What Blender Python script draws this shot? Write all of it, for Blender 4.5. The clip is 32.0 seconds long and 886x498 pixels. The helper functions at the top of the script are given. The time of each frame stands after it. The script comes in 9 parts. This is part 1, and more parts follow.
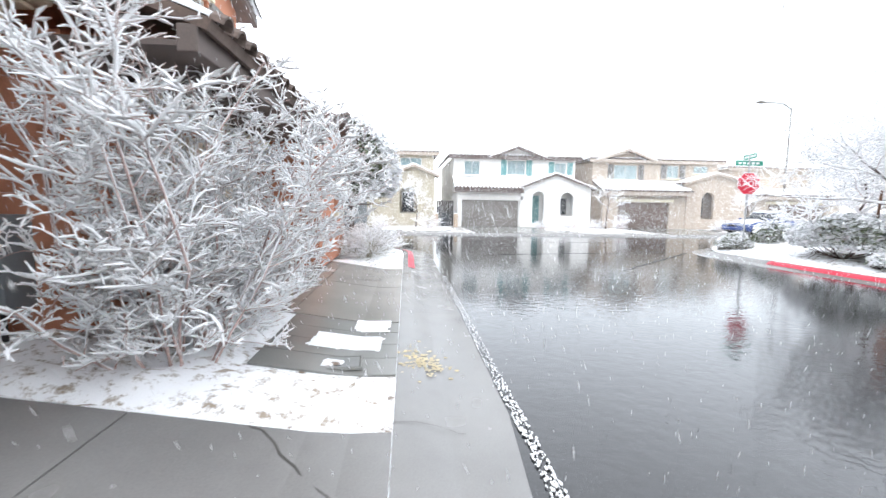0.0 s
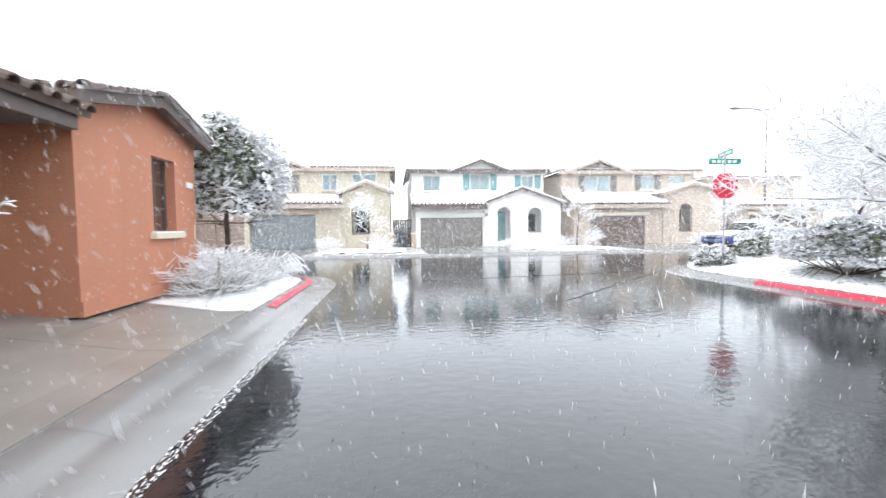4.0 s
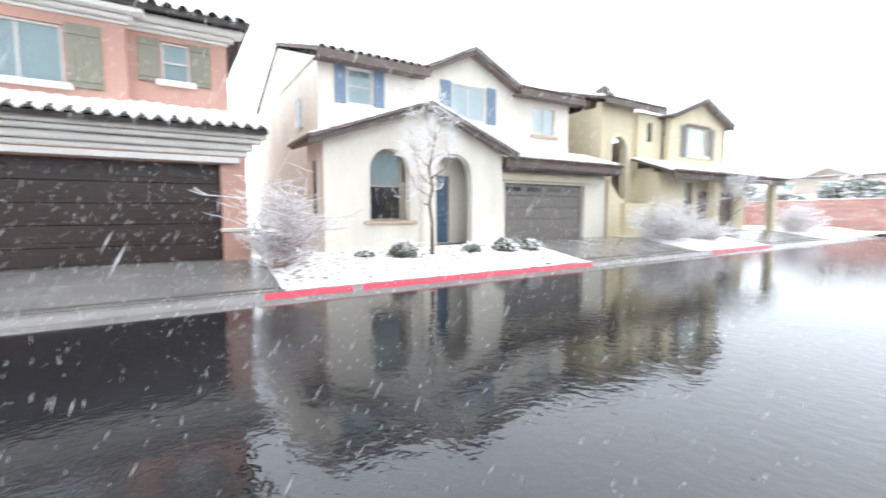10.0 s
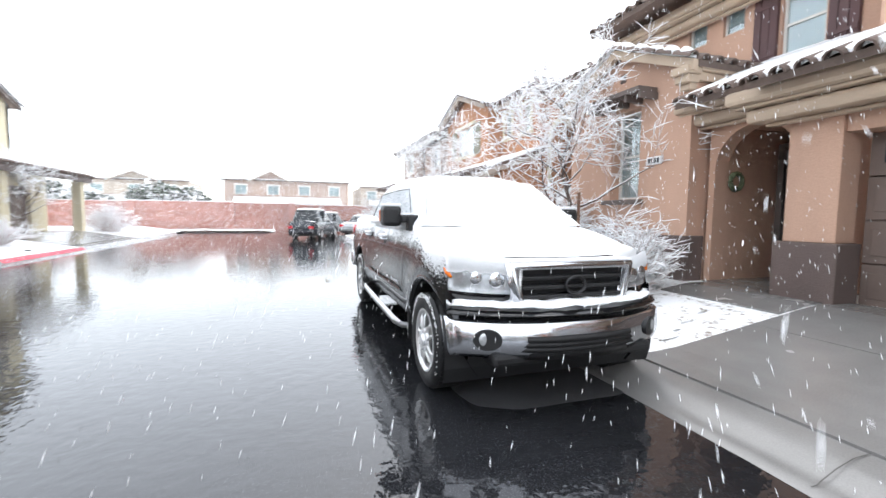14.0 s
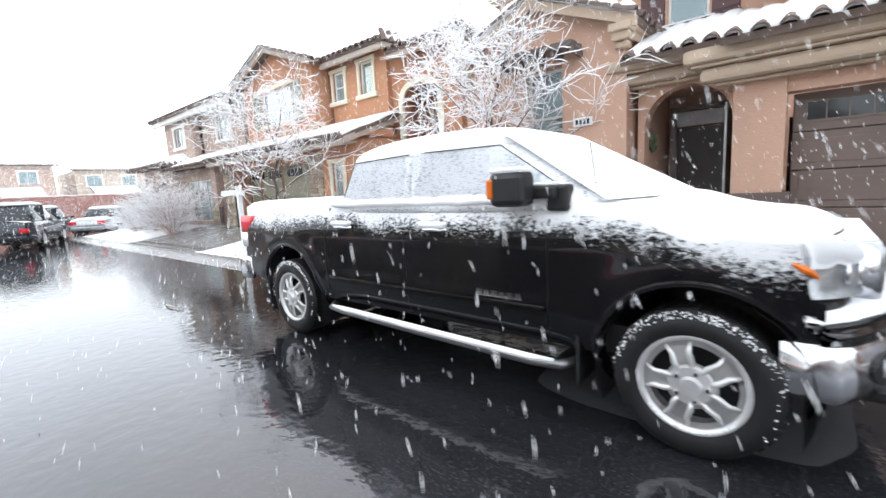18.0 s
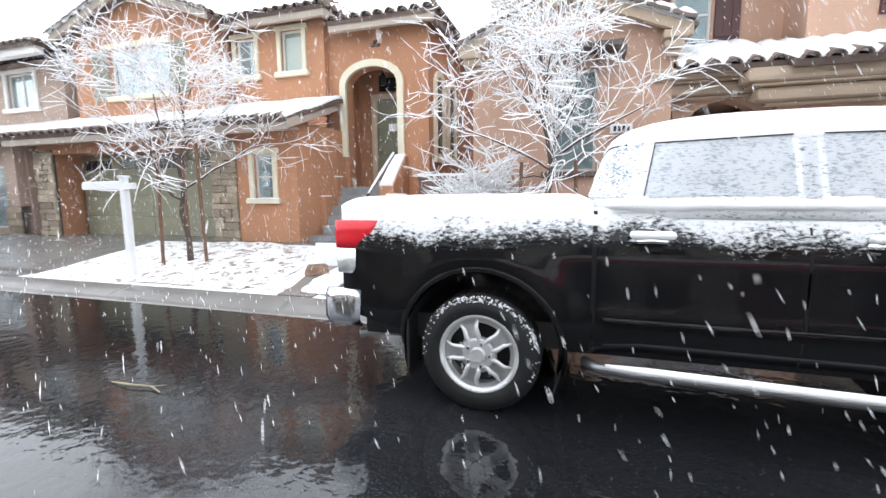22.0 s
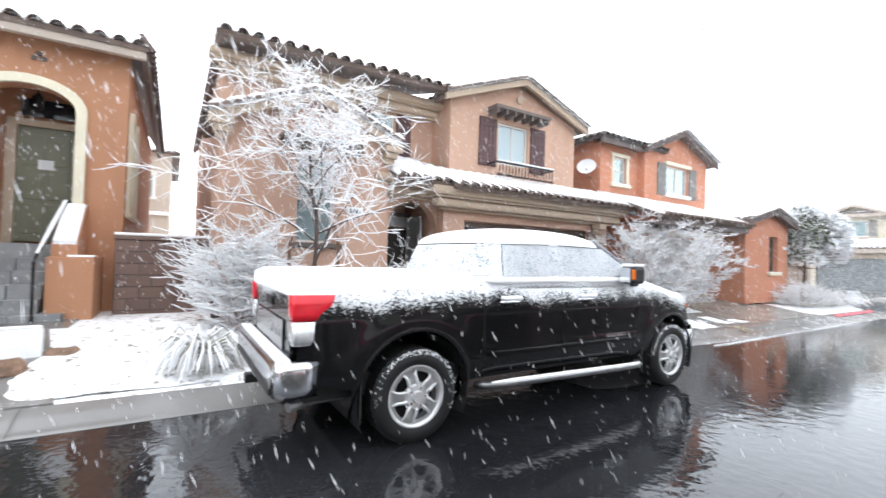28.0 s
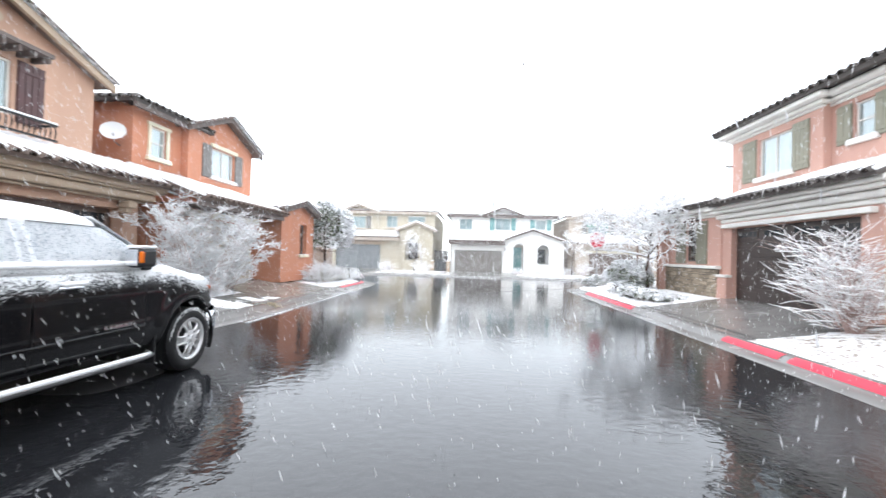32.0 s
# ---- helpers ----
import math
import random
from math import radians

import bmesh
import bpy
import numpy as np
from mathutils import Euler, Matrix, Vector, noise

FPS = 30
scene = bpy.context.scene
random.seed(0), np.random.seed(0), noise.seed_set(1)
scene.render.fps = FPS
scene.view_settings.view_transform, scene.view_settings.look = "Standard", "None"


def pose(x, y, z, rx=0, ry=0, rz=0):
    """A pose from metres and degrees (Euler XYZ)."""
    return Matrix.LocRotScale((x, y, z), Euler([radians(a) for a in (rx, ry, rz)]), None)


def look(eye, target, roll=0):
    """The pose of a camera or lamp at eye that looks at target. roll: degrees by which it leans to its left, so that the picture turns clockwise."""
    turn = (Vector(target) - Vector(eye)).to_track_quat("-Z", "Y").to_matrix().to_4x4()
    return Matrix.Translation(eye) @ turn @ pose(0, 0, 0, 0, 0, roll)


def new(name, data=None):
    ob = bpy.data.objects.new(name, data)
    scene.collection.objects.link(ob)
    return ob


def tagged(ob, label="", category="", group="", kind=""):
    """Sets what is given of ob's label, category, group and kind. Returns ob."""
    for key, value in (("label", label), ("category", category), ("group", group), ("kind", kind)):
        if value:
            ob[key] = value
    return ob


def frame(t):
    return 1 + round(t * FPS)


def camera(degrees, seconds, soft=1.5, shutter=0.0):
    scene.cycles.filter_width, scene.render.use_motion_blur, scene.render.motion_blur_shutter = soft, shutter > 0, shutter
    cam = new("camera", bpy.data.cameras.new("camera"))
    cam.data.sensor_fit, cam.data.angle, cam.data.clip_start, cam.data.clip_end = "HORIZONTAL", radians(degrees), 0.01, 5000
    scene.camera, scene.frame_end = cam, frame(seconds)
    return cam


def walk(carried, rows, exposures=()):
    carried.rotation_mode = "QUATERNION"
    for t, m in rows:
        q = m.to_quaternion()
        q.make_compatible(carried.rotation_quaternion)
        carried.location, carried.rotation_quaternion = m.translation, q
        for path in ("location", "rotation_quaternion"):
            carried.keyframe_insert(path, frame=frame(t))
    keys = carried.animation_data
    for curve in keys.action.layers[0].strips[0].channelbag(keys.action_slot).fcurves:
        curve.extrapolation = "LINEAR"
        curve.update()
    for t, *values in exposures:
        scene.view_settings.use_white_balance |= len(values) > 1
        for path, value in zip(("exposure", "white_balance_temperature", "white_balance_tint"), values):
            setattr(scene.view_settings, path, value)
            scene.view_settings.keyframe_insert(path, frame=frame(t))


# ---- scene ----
from mathutils.geometry import tessellate_polygon

cam = camera(91.4, 32.0, 1.45, 0.5)
PATH = [
    (0, (-2.021, 5.872, 1.588), (-1.852, 7.855, 1.389), 0.9),
    (0.5, (-1.666, 6.131, 1.562), (-1.638, 8.122, 1.367), -0.4),
    (1, (-1.291, 6.409, 1.545), (-1.515, 8.386, 1.34), -0.8),
    (1.5, (-0.919, 6.752, 1.566), (-1.227, 8.71, 1.298), -0.4),
    (2, (-0.545, 7.107, 1.564), (-0.914, 9.057, 1.316), -0.1),
    (2.5, (-0.293, 7.489, 1.523), (-0.542, 9.46, 1.288), 1.4),
    (4.5, (0.39, 8.714, 1.437), (0.721, 10.684, 1.354), -0.8),
    (5, (0.45, 8.826, 1.45), (0.903, 10.772, 1.36), 0.8),
    (5.5, (0.376, 8.812, 1.53), (1.118, 10.665, 1.41), 1.7),
    (6, (0.298, 8.805, 1.518), (1.44, 10.443, 1.404), 2.2),
    (6.5, (0.32, 8.768, 1.554), (1.78, 10.13, 1.438), 2.8),
    (7, (0.399, 8.683, 1.524), (2.032, 9.832, 1.411), 2.6),
    (7.5, (0.52, 8.74, 1.534), (2.291, 9.655, 1.373), 2.2),
    (8, (0.59, 8.778, 1.565), (2.47, 9.435, 1.381), 1.5),
    (8.5, (0.717, 8.779, 1.56), (2.688, 9.07, 1.387), 0.4),
    (9, (0.761, 8.718, 1.517), (2.745, 8.525, 1.346), 0.1),
    (9.5, (0.69, 8.656, 1.525), (2.57, 7.999, 1.341), -0.2),
    (10, (0.639, 8.664, 1.529), (2.327, 7.604, 1.361), -0.2),
    (10.5, (0.439, 8.905, 1.584), (1.854, 7.5, 1.436), -0.1),
    (11, (0.569, 8.987, 1.489), (1.679, 7.329, 1.344), -0.6),
    (11.5, (0.532, 8.806, 1.48), (1.308, 6.971, 1.303), -0.1),
    (12, (0.641, 8.566, 1.476), (1.018, 6.615, 1.249), 1.4),
    (12.5, (0.693, 8.27, 1.457), (0.738, 6.286, 1.209), 0.8),
    (13, (0.728, 7.968, 1.465), (0.559, 5.992, 1.207), 0.5),
    (13.5, (0.861, 7.615, 1.462), (0.456, 5.666, 1.264), 0.9),
    (14, (1.01, 7.256, 1.455), (0.363, 5.37, 1.301), 0.6),
    (14.5, (1.174, 6.898, 1.445), (0.346, 5.087, 1.258), -0.0),
    (15, (1.399, 6.52, 1.462), (0.404, 4.806, 1.195), 0.3),
    (15.5, (1.586, 6.133, 1.45), (0.444, 4.516, 1.163), -0.5),
    (17.5, (2.243, 4.64, 1.493), (0.78, 3.308, 1.202), -2.2),
    (18, (2.377, 4.21, 1.478), (0.871, 2.925, 1.197), -3.1),
    (18.5, (2.471, 3.715, 1.482), (0.92, 2.474, 1.25), -1.7),
    (19, (2.569, 3.254, 1.481), (0.944, 2.108, 1.267), -0.9),
    (19.5, (2.611, 2.774, 1.475), (0.968, 1.651, 1.27), -0.5),
    (20, (2.631, 2.34, 1.465), (0.972, 1.242, 1.261), -0.4),
    (20.5, (2.627, 1.907, 1.451), (0.913, 0.905, 1.208), -0.5),
    (21, (2.65, 1.461, 1.453), (0.884, 0.562, 1.183), -0.1),
    (21.5, (2.669, 1.02, 1.464), (0.834, 0.271, 1.197), -0.4),
    (22, (2.655, 0.6, 1.453), (0.761, 0.008, 1.197), -0.5),
    (22.5, (2.657, 0.133, 1.462), (0.718, -0.295, 1.22), -0.0),
    (23, (2.583, -0.312, 1.45), (0.616, -0.579, 1.205), 0.1),
    (23.5, (2.482, -0.731, 1.458), (0.503, -0.907, 1.23), 0.8),
    (24, (2.417, -1.124, 1.476), (0.425, -1.168, 1.297), 0.4),
    (24.5, (2.374, -1.431, 1.501), (0.379, -1.37, 1.38), -0.2),
    (26.5, (2.864, -1.842, 1.581), (0.925, -1.354, 1.578), 0.3),
    (27, (3.048, -1.88, 1.576), (1.209, -1.095, 1.618), 0.2),
    (27.5, (3.118, -1.863, 1.577), (1.34, -0.949, 1.619), 1.5),
    (28, (3.214, -1.796, 1.581), (1.517, -0.739, 1.622), 1.7),
    (28.5, (3.244, -1.715, 1.572), (1.697, -0.448, 1.601), 1.2),
    (29, (3.286, -1.656, 1.566), (1.919, -0.197, 1.597), 1.5),
    (29.5, (3.334, -1.614, 1.558), (2.16, 0.005, 1.607), 1.8),
    (30, (3.407, -1.629, 1.577), (2.447, 0.125, 1.61), 2.4),
    (30.5, (3.468, -1.649, 1.591), (2.706, 0.2, 1.611), 2.7),
    (31, (3.462, -1.551, 1.555), (2.89, 0.365, 1.585), 2.5),
    (31.5, (3.534, -1.575, 1.566), (3.194, 0.396, 1.595), 1.8),
    (32, (3.573, -1.554, 1.561), (3.435, 0.441, 1.589), 1.6),
]
walk(cam, [(t, look(eye, target, roll)) for t, eye, target, roll in PATH])

# ---- sky and light: a bright overcast snow sky with a wide, weak sun ----
world = bpy.data.worlds.new("overcast_sky")
scene.world = world
world.use_nodes = True
wn, wl = world.node_tree.nodes, world.node_tree.links
wn.clear()
w_sky = wn.new("ShaderNodeTexSky")
w_sky.sky_type, w_sky.sun_disc = "NISHITA", False
w_sky.sun_elevation, w_sky.sun_rotation = radians(48), radians(200)
w_mix = wn.new("ShaderNodeMix")
w_mix.data_type = "RGBA"
w_mix.inputs[0].default_value = 0.96
wl.new(w_sky.outputs[0], w_mix.inputs[6])
w_mix.inputs[7].default_value = (0.945, 0.98, 1.02, 1)
w_bg = wn.new("ShaderNodeBackground")
w_bg.inputs["Strength"].default_value = 2.4
w_out = wn.new("ShaderNodeOutputWorld")
wl.new(w_mix.outputs[2], w_bg.inputs["Color"])
wl.new(w_bg.outputs[0], w_out.inputs["Surface"])
sun = new("sun", bpy.data.lights.new("sun", "SUN"))
sun.data.energy, sun.data.angle, sun.data.color = 0.8, radians(40), (1.0, 0.985, 0.97)
sun.matrix_world = look((0, 0, 30), (6, 10, 0))


# ---- materials ----
def node_mat(name, rough=0.6, metal=0.0, spec=0.5):
    m = bpy.data.materials.new(name)
    m.use_nodes = True
    t = m.node_tree
    b = t.nodes["Principled BSDF"]
    b.inputs["Roughness"].default_value = rough
    b.inputs["Metallic"].default_value = metal
    b.inputs["Specular IOR Level"].default_value = spec
    return m, t, b


def tex_noise(t, scale, detail=4.0, rough=0.55, stretch=None):
    co = t.nodes.new("ShaderNodeTexCoord")
    n = t.nodes.new("ShaderNodeTexNoise")
    n.inputs["Scale"].default_value, n.inputs["Detail"].default_value, n.inputs["Roughness"].default_value = scale, detail, rough
    if stretch:
        mp = t.nodes.new("ShaderNodeMapping")
        mp.inputs["Scale"].default_value = stretch
        t.links.new(co.outputs["Object"], mp.inputs["Vector"])
        t.links.new(mp.outputs[0], n.inputs["Vector"])
    else:
        t.links.new(co.outputs["Object"], n.inputs["Vector"])
    return n.outputs["Fac"]


def ramp(t, fac, stops):
    r = t.nodes.new("ShaderNodeValToRGB")
    while len(r.color_ramp.elements) < len(stops):
        r.color_ramp.elements.new(0.5)
    for e, (p, c) in zip(r.color_ramp.elements, stops):
        e.position = p
        e.color = (*c, 1) if len(c) == 3 else c
    t.links.new(fac, r.inputs[0])
    return r.outputs[0]


def grey(v):
    return (v, v, v)


def shade(c, k):
    return tuple(min(1.0, v * k) for v in c)


def mixed(t, fac, a, b, mode="MIX"):
    m = t.nodes.new("ShaderNodeMix")
    m.data_type, m.blend_type = "RGBA", mode
    for sock, v in ((m.inputs[0], fac), (m.inputs[6], a), (m.inputs[7], b)):
        if isinstance(v, (int, float)):
            sock.default_value = v
        elif isinstance(v, tuple):
            sock.default_value = (*v, 1)
        else:
            t.links.new(v, sock)
    return m.outputs[2]


def bump(t, b, height, strength, dist=0.01):
    n = t.nodes.new("ShaderNodeBump")
    n.inputs["Strength"].default_value, n.inputs["Distance"].default_value = strength, dist
    t.links.new(height, n.inputs["Height"])
    t.links.new(n.outputs[0], b.inputs["Normal"])


def surface(name, colour, rough=0.7, vary=0.12, grain=60.0, patch=1.3, relief=0.25, dist=0.006, metal=0.0, spec=0.5, each=0.0, streak=None):
    """Colour varied by broad patches and by fine grain, with a fine relief; each: how far alike pieces differ from one another."""
    m, t, b = node_mat(name, rough, metal, spec)
    fine, broad = tex_noise(t, grain, 6), tex_noise(t, patch, 3, stretch=streak)
    c1 = ramp(t, broad, [(0.3, shade(colour, 1 - vary)), (0.7, shade(colour, 1 + vary))])
    c2 = ramp(t, fine, [(0.3, grey(1 - vary)), (0.7, grey(1.0))])
    c = mixed(t, 1.0, c1, c2, "MULTIPLY")
    if each:
        info = t.nodes.new("ShaderNodeObjectInfo")
        c = mixed(t, 1.0, c, ramp(t, info.outputs["Random"], [(0.0, grey(1 - each)), (1.0, grey(1.0))]), "MULTIPLY")
    t.links.new(c, b.inputs["Base Color"])
    t.links.new(ramp(t, broad, [(0.2, grey(max(0.02, rough - 0.1))), (0.8, grey(min(1, rough + 0.1)))]), b.inputs["Roughness"])
    if relief:
        bump(t, b, fine, relief, dist)
    return m


def stucco(name, colour):
    """Painted render: sand grain, trowel patches, faint rain streaks."""
    return surface(name, colour, 0.85, 0.09, 45.0, 0.9, 0.55, 0.012, streak=(1.6, 1.6, 0.35))


M_ROAD, t_, b_ = node_mat("wet_asphalt", 0.12)
fine_ = tex_noise(t_, 75, 3, 0.6)
broad_ = tex_noise(t_, 0.35, 4)
ripple_ = tex_noise(t_, 8.0, 2.6, 0.55)
pool_ = tex_noise(t_, 0.8, 5, 0.6)
t_.links.new(mixed(t_, 1.0, ramp(t_, broad_, [(0.35, (0.010, 0.0105, 0.012)), (0.7, (0.024, 0.025, 0.028))]), ramp(t_, fine_, [(0.35, grey(0.4)), (0.6, grey(1.2)), (0.72, grey(4.5))]), "MULTIPLY"), b_.inputs["Base Color"])
t_.links.new(ramp(t_, pool_, [(0.36, grey(0.015)), (0.52, grey(0.042)), (0.7, grey(0.11))]), b_.inputs["Roughness"])
b_.inputs["IOR"].default_value = 1.62
h_ = mixed(t_, 0.985, mixed(t_, ramp(t_, pool_, [(0.42, grey(0.0)), (0.62, grey(1.0))]), grey(0.5), fine_), ripple_)
bump(t_, b_, h_, 0.25, 0.016)

M_CONCRETE = surface("wet_concrete", (0.205, 0.20, 0.193), 0.22, 0.14, 90, 1.1, 0.3, 0.004)
M_CONCRETE_DARK = surface("soaked_concrete", (0.23, 0.23, 0.215), 0.22, 0.16, 90, 0.8, 0.25, 0.004)
M_DRIVE = surface("wet_driveway", (0.28, 0.265, 0.24), 0.22, 0.15, 80, 0.9, 0.25, 0.004)
M_JOINT = surface("joint_shadow", (0.08, 0.075, 0.07), 0.8, 0.2, 60, 3, 0.2)
M_REDPAINT = surface("red_kerb_paint", (0.62, 0.035, 0.07), 0.5, 0.16, 50, 4, 0.3, 0.004)
M_YELLOWPAINT = surface("yellow_spray_mark", (0.62, 0.52, 0.32), 0.5, 0.3, 70, 6, 0.2)


def snow_mat(name, bare=0.0, ground=(0.2, 0.15, 0.11), scale=9.0):
    m, t, b = node_mat(name, 0.6, 0, 0.3)
    lump, fine = tex_noise(t, scale, 9, 0.74), tex_noise(t, 160, 3)
    c = ramp(t, fine, [(0.3, (0.88, 0.893, 0.91)), (0.7, (0.95, 0.955, 0.96))])
    if bare:
        c = mixed(t, ramp(t, lump, [(bare - 0.05, grey(0)), (bare + 0.045, grey(1))]), ground, c)
    t.links.new(c, b.inputs["Base Color"])
    b.inputs["Subsurface Weight"].default_value = 0.0
    bump(t, b, mixed(t, 0.5, lump, fine), 0.5, 0.02)
    return m


M_SNOW = snow_mat("fresh_snow")
M_SNOW_PATCHY = snow_mat("thin_snow_on_mulch", 0.425, scale=7.0)
M_SNOW_THIN = snow_mat("thin_snow_over_gravel", 0.465, (0.24, 0.19, 0.15), 6.5)
M_SNOW_TWIG = snow_mat("snow_on_twigs")
M_SNOW_SPARSE = snow_mat("sparse_snow_on_wet_gravel", 0.53, (0.17, 0.15, 0.13), 3.0)
M_SNOW_LITTER = snow_mat("snow_over_fallen_leaves", 0.43, (0.33, 0.27, 0.21), 8.0)

M_TRIM_CREAM = surface("cream_trim", (0.74, 0.68, 0.52), 0.7, 0.06, 70, 2, 0.2)
M_TRIM_WHITE = surface("white_trim", (0.8, 0.78, 0.74), 0.7, 0.05, 70, 2, 0.2)
M_TRIM_TAN = surface("tan_cornice", (0.50, 0.39, 0.29), 0.75, 0.07, 70, 2, 0.25)
M_PINK = stucco("pink_stucco", (0.58, 0.35, 0.285))
M_CREAM = stucco("cream_stucco", (0.78, 0.74, 0.65))
M_YELLOW = stucco("yellow_stucco", (0.70, 0.62, 0.44))
M_BROWN = stucco("burnt_orange_stucco", (0.48, 0.24, 0.135))
M_TANSTUCCO = stucco("rosy_tan_stucco", (0.55, 0.35, 0.255))
M_ORANGE = stucco("orange_red_stucco", (0.56, 0.245, 0.15))
M_WHITESTUCCO = stucco("white_stucco", (0.84, 0.83, 0.80))
M_BEIGE = stucco("beige_stucco", (0.52, 0.44, 0.36))
M_OLIVE = stucco("straw_stucco", (0.50, 0.45, 0.35))
M_GREYTAN = stucco("grey_tan_stucco", (0.44, 0.33, 0.27))
M_DARKBASE = stucco("dark_brown_base", (0.13, 0.095, 0.085))
M_ROOF = surface("brown_roof_tile", (0.20, 0.145, 0.12), 0.75, 0.25, 40, 3, 0.4, each=0.35)
M_ROOF_DARK = surface("dark_roof_tile", (0.115, 0.10, 0.092), 0.7, 0.25, 40, 3, 0.4, each=0.3)
M_EAVE = surface("eave_paint", (0.46, 0.39, 0.33), 0.75, 0.08, 60, 2, 0.2)
M_EAVE_DARK = surface("dark_eave_board", (0.15, 0.12, 0.108), 0.7, 0.15, 60, 2, 0.2)
M_GARAGE_DARK = surface("dark_brown_door", (0.05, 0.036, 0.032), 0.45, 0.15, 60, 1.5, 0.15)
M_GARAGE_BROWN = surface("grey_brown_door", (0.17, 0.125, 0.105), 0.5, 0.12, 60, 1.5, 0.15)
M_GARAGE_GREY = surface("warm_grey_door", (0.22, 0.20, 0.185), 0.5, 0.1, 60, 1.5, 0.15)
M_GARAGE_GREEN = surface("sage_green_door", (0.28, 0.27, 0.19), 0.5, 0.1, 60, 1.5, 0.15)
M_GARAGE_BEIGE = surface("pale_beige_door", (0.62, 0.52, 0.40), 0.5, 0.1, 60, 1.5, 0.15)
M_GARAGE_BLUE = surface("slate_door", (0.20, 0.22, 0.23), 0.5, 0.1, 60, 1.5, 0.15)
M_SHUT_SAGE = surface("sage_shutter", (0.27, 0.26, 0.20), 0.6, 0.08, 60, 2, 0.15)
M_SHUT_BLUE = surface("slate_blue_shutter", (0.19, 0.26, 0.36), 0.6, 0.08, 60, 2, 0.15)
M_SHUT_TEAL = surface("teal_paint", (0.16, 0.34, 0.34), 0.6, 0.08, 60, 2, 0.15)
M_SHUT_MAROON = surface("maroon_shutter", (0.10, 0.05, 0.05), 0.6, 0.1, 60, 2, 0.2)
M_SHUT_GREY = surface("grey_shutter", (0.20, 0.19, 0.18), 0.6, 0.1, 60, 2, 0.2)
M_DOOR_BLUE = surface("navy_door", (0.10, 0.165, 0.25), 0.45, 0.1, 60, 2, 0.15)
M_DOOR_SAGE = surface("olive_door", (0.20, 0.20, 0.14), 0.5, 0.1, 60, 2, 0.15)
M_DOOR_DARK = surface("dark_door", (0.03, 0.025, 0.022), 0.5, 0.1, 60, 2, 0.15)
M_FRAME = surface("window_vinyl", (0.72, 0.70, 0.66), 0.45, 0.04, 60, 2, 0.05)
M_FRAME_DARK = surface("bronze_frame", (0.12, 0.10, 0.09), 0.45, 0.06, 60, 2, 0.05)
M_BLIND = surface("white_blind", (0.34, 0.41, 0.42), 0.8, 0.05, 30, 2, 0.1)
M_BLIND_SAGE = surface("sage_blind", (0.38, 0.40, 0.30), 0.8, 0.06, 30, 2, 0.1)
# near-black sheet behind panes; an unlit room's shade put into its colour
M_PAINTED_DARKROOM = surface("painted_dim_interior", (0.05, 0.05, 0.055), 0.9, 0.2, 8, 2, 0)
M_IRON = surface("black_wrought_iron", (0.02, 0.02, 0.022), 0.45, 0.2, 60, 4, 0.2, metal=0.4)
M_STONE = surface("ledge_stone", (0.54, 0.44, 0.33), 0.85, 0.22, 25, 5, 0.7, 0.02, each=0.5)
M_BLOCK = surface("pink_block", (0.46, 0.22, 0.18), 0.85, 0.12, 40, 2, 0.4, each=0.2)
M_BLOCK_BROWN = surface("brown_block", (0.22, 0.145, 0.12), 0.85, 0.14, 40, 2, 0.4, each=0.25)
M_STEP = surface("grey_step_block", (0.33, 0.335, 0.34), 0.7, 0.2, 40, 3, 0.4, each=0.25)
M_BARK = surface("wet_bark", (0.12, 0.085, 0.07), 0.8, 0.3, 50, 6, 0.7, 0.01)
M_TWIG = surface("reddish_twig", (0.58, 0.42, 0.38), 0.8, 0.3, 50, 6, 0.4, 0.01)
M_STAKE = surface("brown_stake", (0.20, 0.11, 0.07), 0.8, 0.25, 40, 5, 0.4)
M_LEAF = surface("evergreen_leaf", (0.145, 0.175, 0.10), 0.6, 0.35, 30, 3, 0.2)
M_LEAF_FAR = surface("dull_far_leaf", (0.10, 0.13, 0.09), 0.7, 0.3, 30, 3, 0.2)
M_GRASSLEAF = surface("dry_grass_blade", (0.34, 0.30, 0.20), 0.7, 0.3, 30, 3, 0.2)
M_ROCK = surface("brown_rock", (0.27, 0.17, 0.115), 0.85, 0.3, 18, 5, 0.8, 0.03)
M_SIGNWHITE = surface("white_sign_paint", (0.82, 0.83, 0.84), 0.5, 0.04, 60, 3, 0.1)
M_PAPER = surface("paper_notice", (0.8, 0.8, 0.79), 0.8, 0.04, 60, 3, 0.05)
M_STEEL = surface("galvanised_steel", (0.45, 0.46, 0.47), 0.4, 0.12, 60, 5, 0.1, metal=0.8)
M_STOPRED = surface("stop_sign_red", (0.62, 0.03, 0.06), 0.35, 0.06, 60, 3, 0.05)
M_SIGNGREEN = surface("street_sign_green", (0.01, 0.26, 0.17), 0.4, 0.06, 60, 3, 0.05)
M_LAMPPAINT = surface("bronze_lamp_paint", (0.13, 0.115, 0.10), 0.5, 0.1, 60, 3, 0.1)
M_DISH = surface("grey_dish", (0.45, 0.46, 0.47), 0.5, 0.08, 60, 3, 0.1)
M_BIN = surface("dark_bin_plastic", (0.04, 0.045, 0.05), 0.5, 0.1, 60, 3, 0.1)
M_LIDGREY = surface("utility_lid", (0.24, 0.245, 0.24), 0.7, 0.15, 80, 3, 0.3)

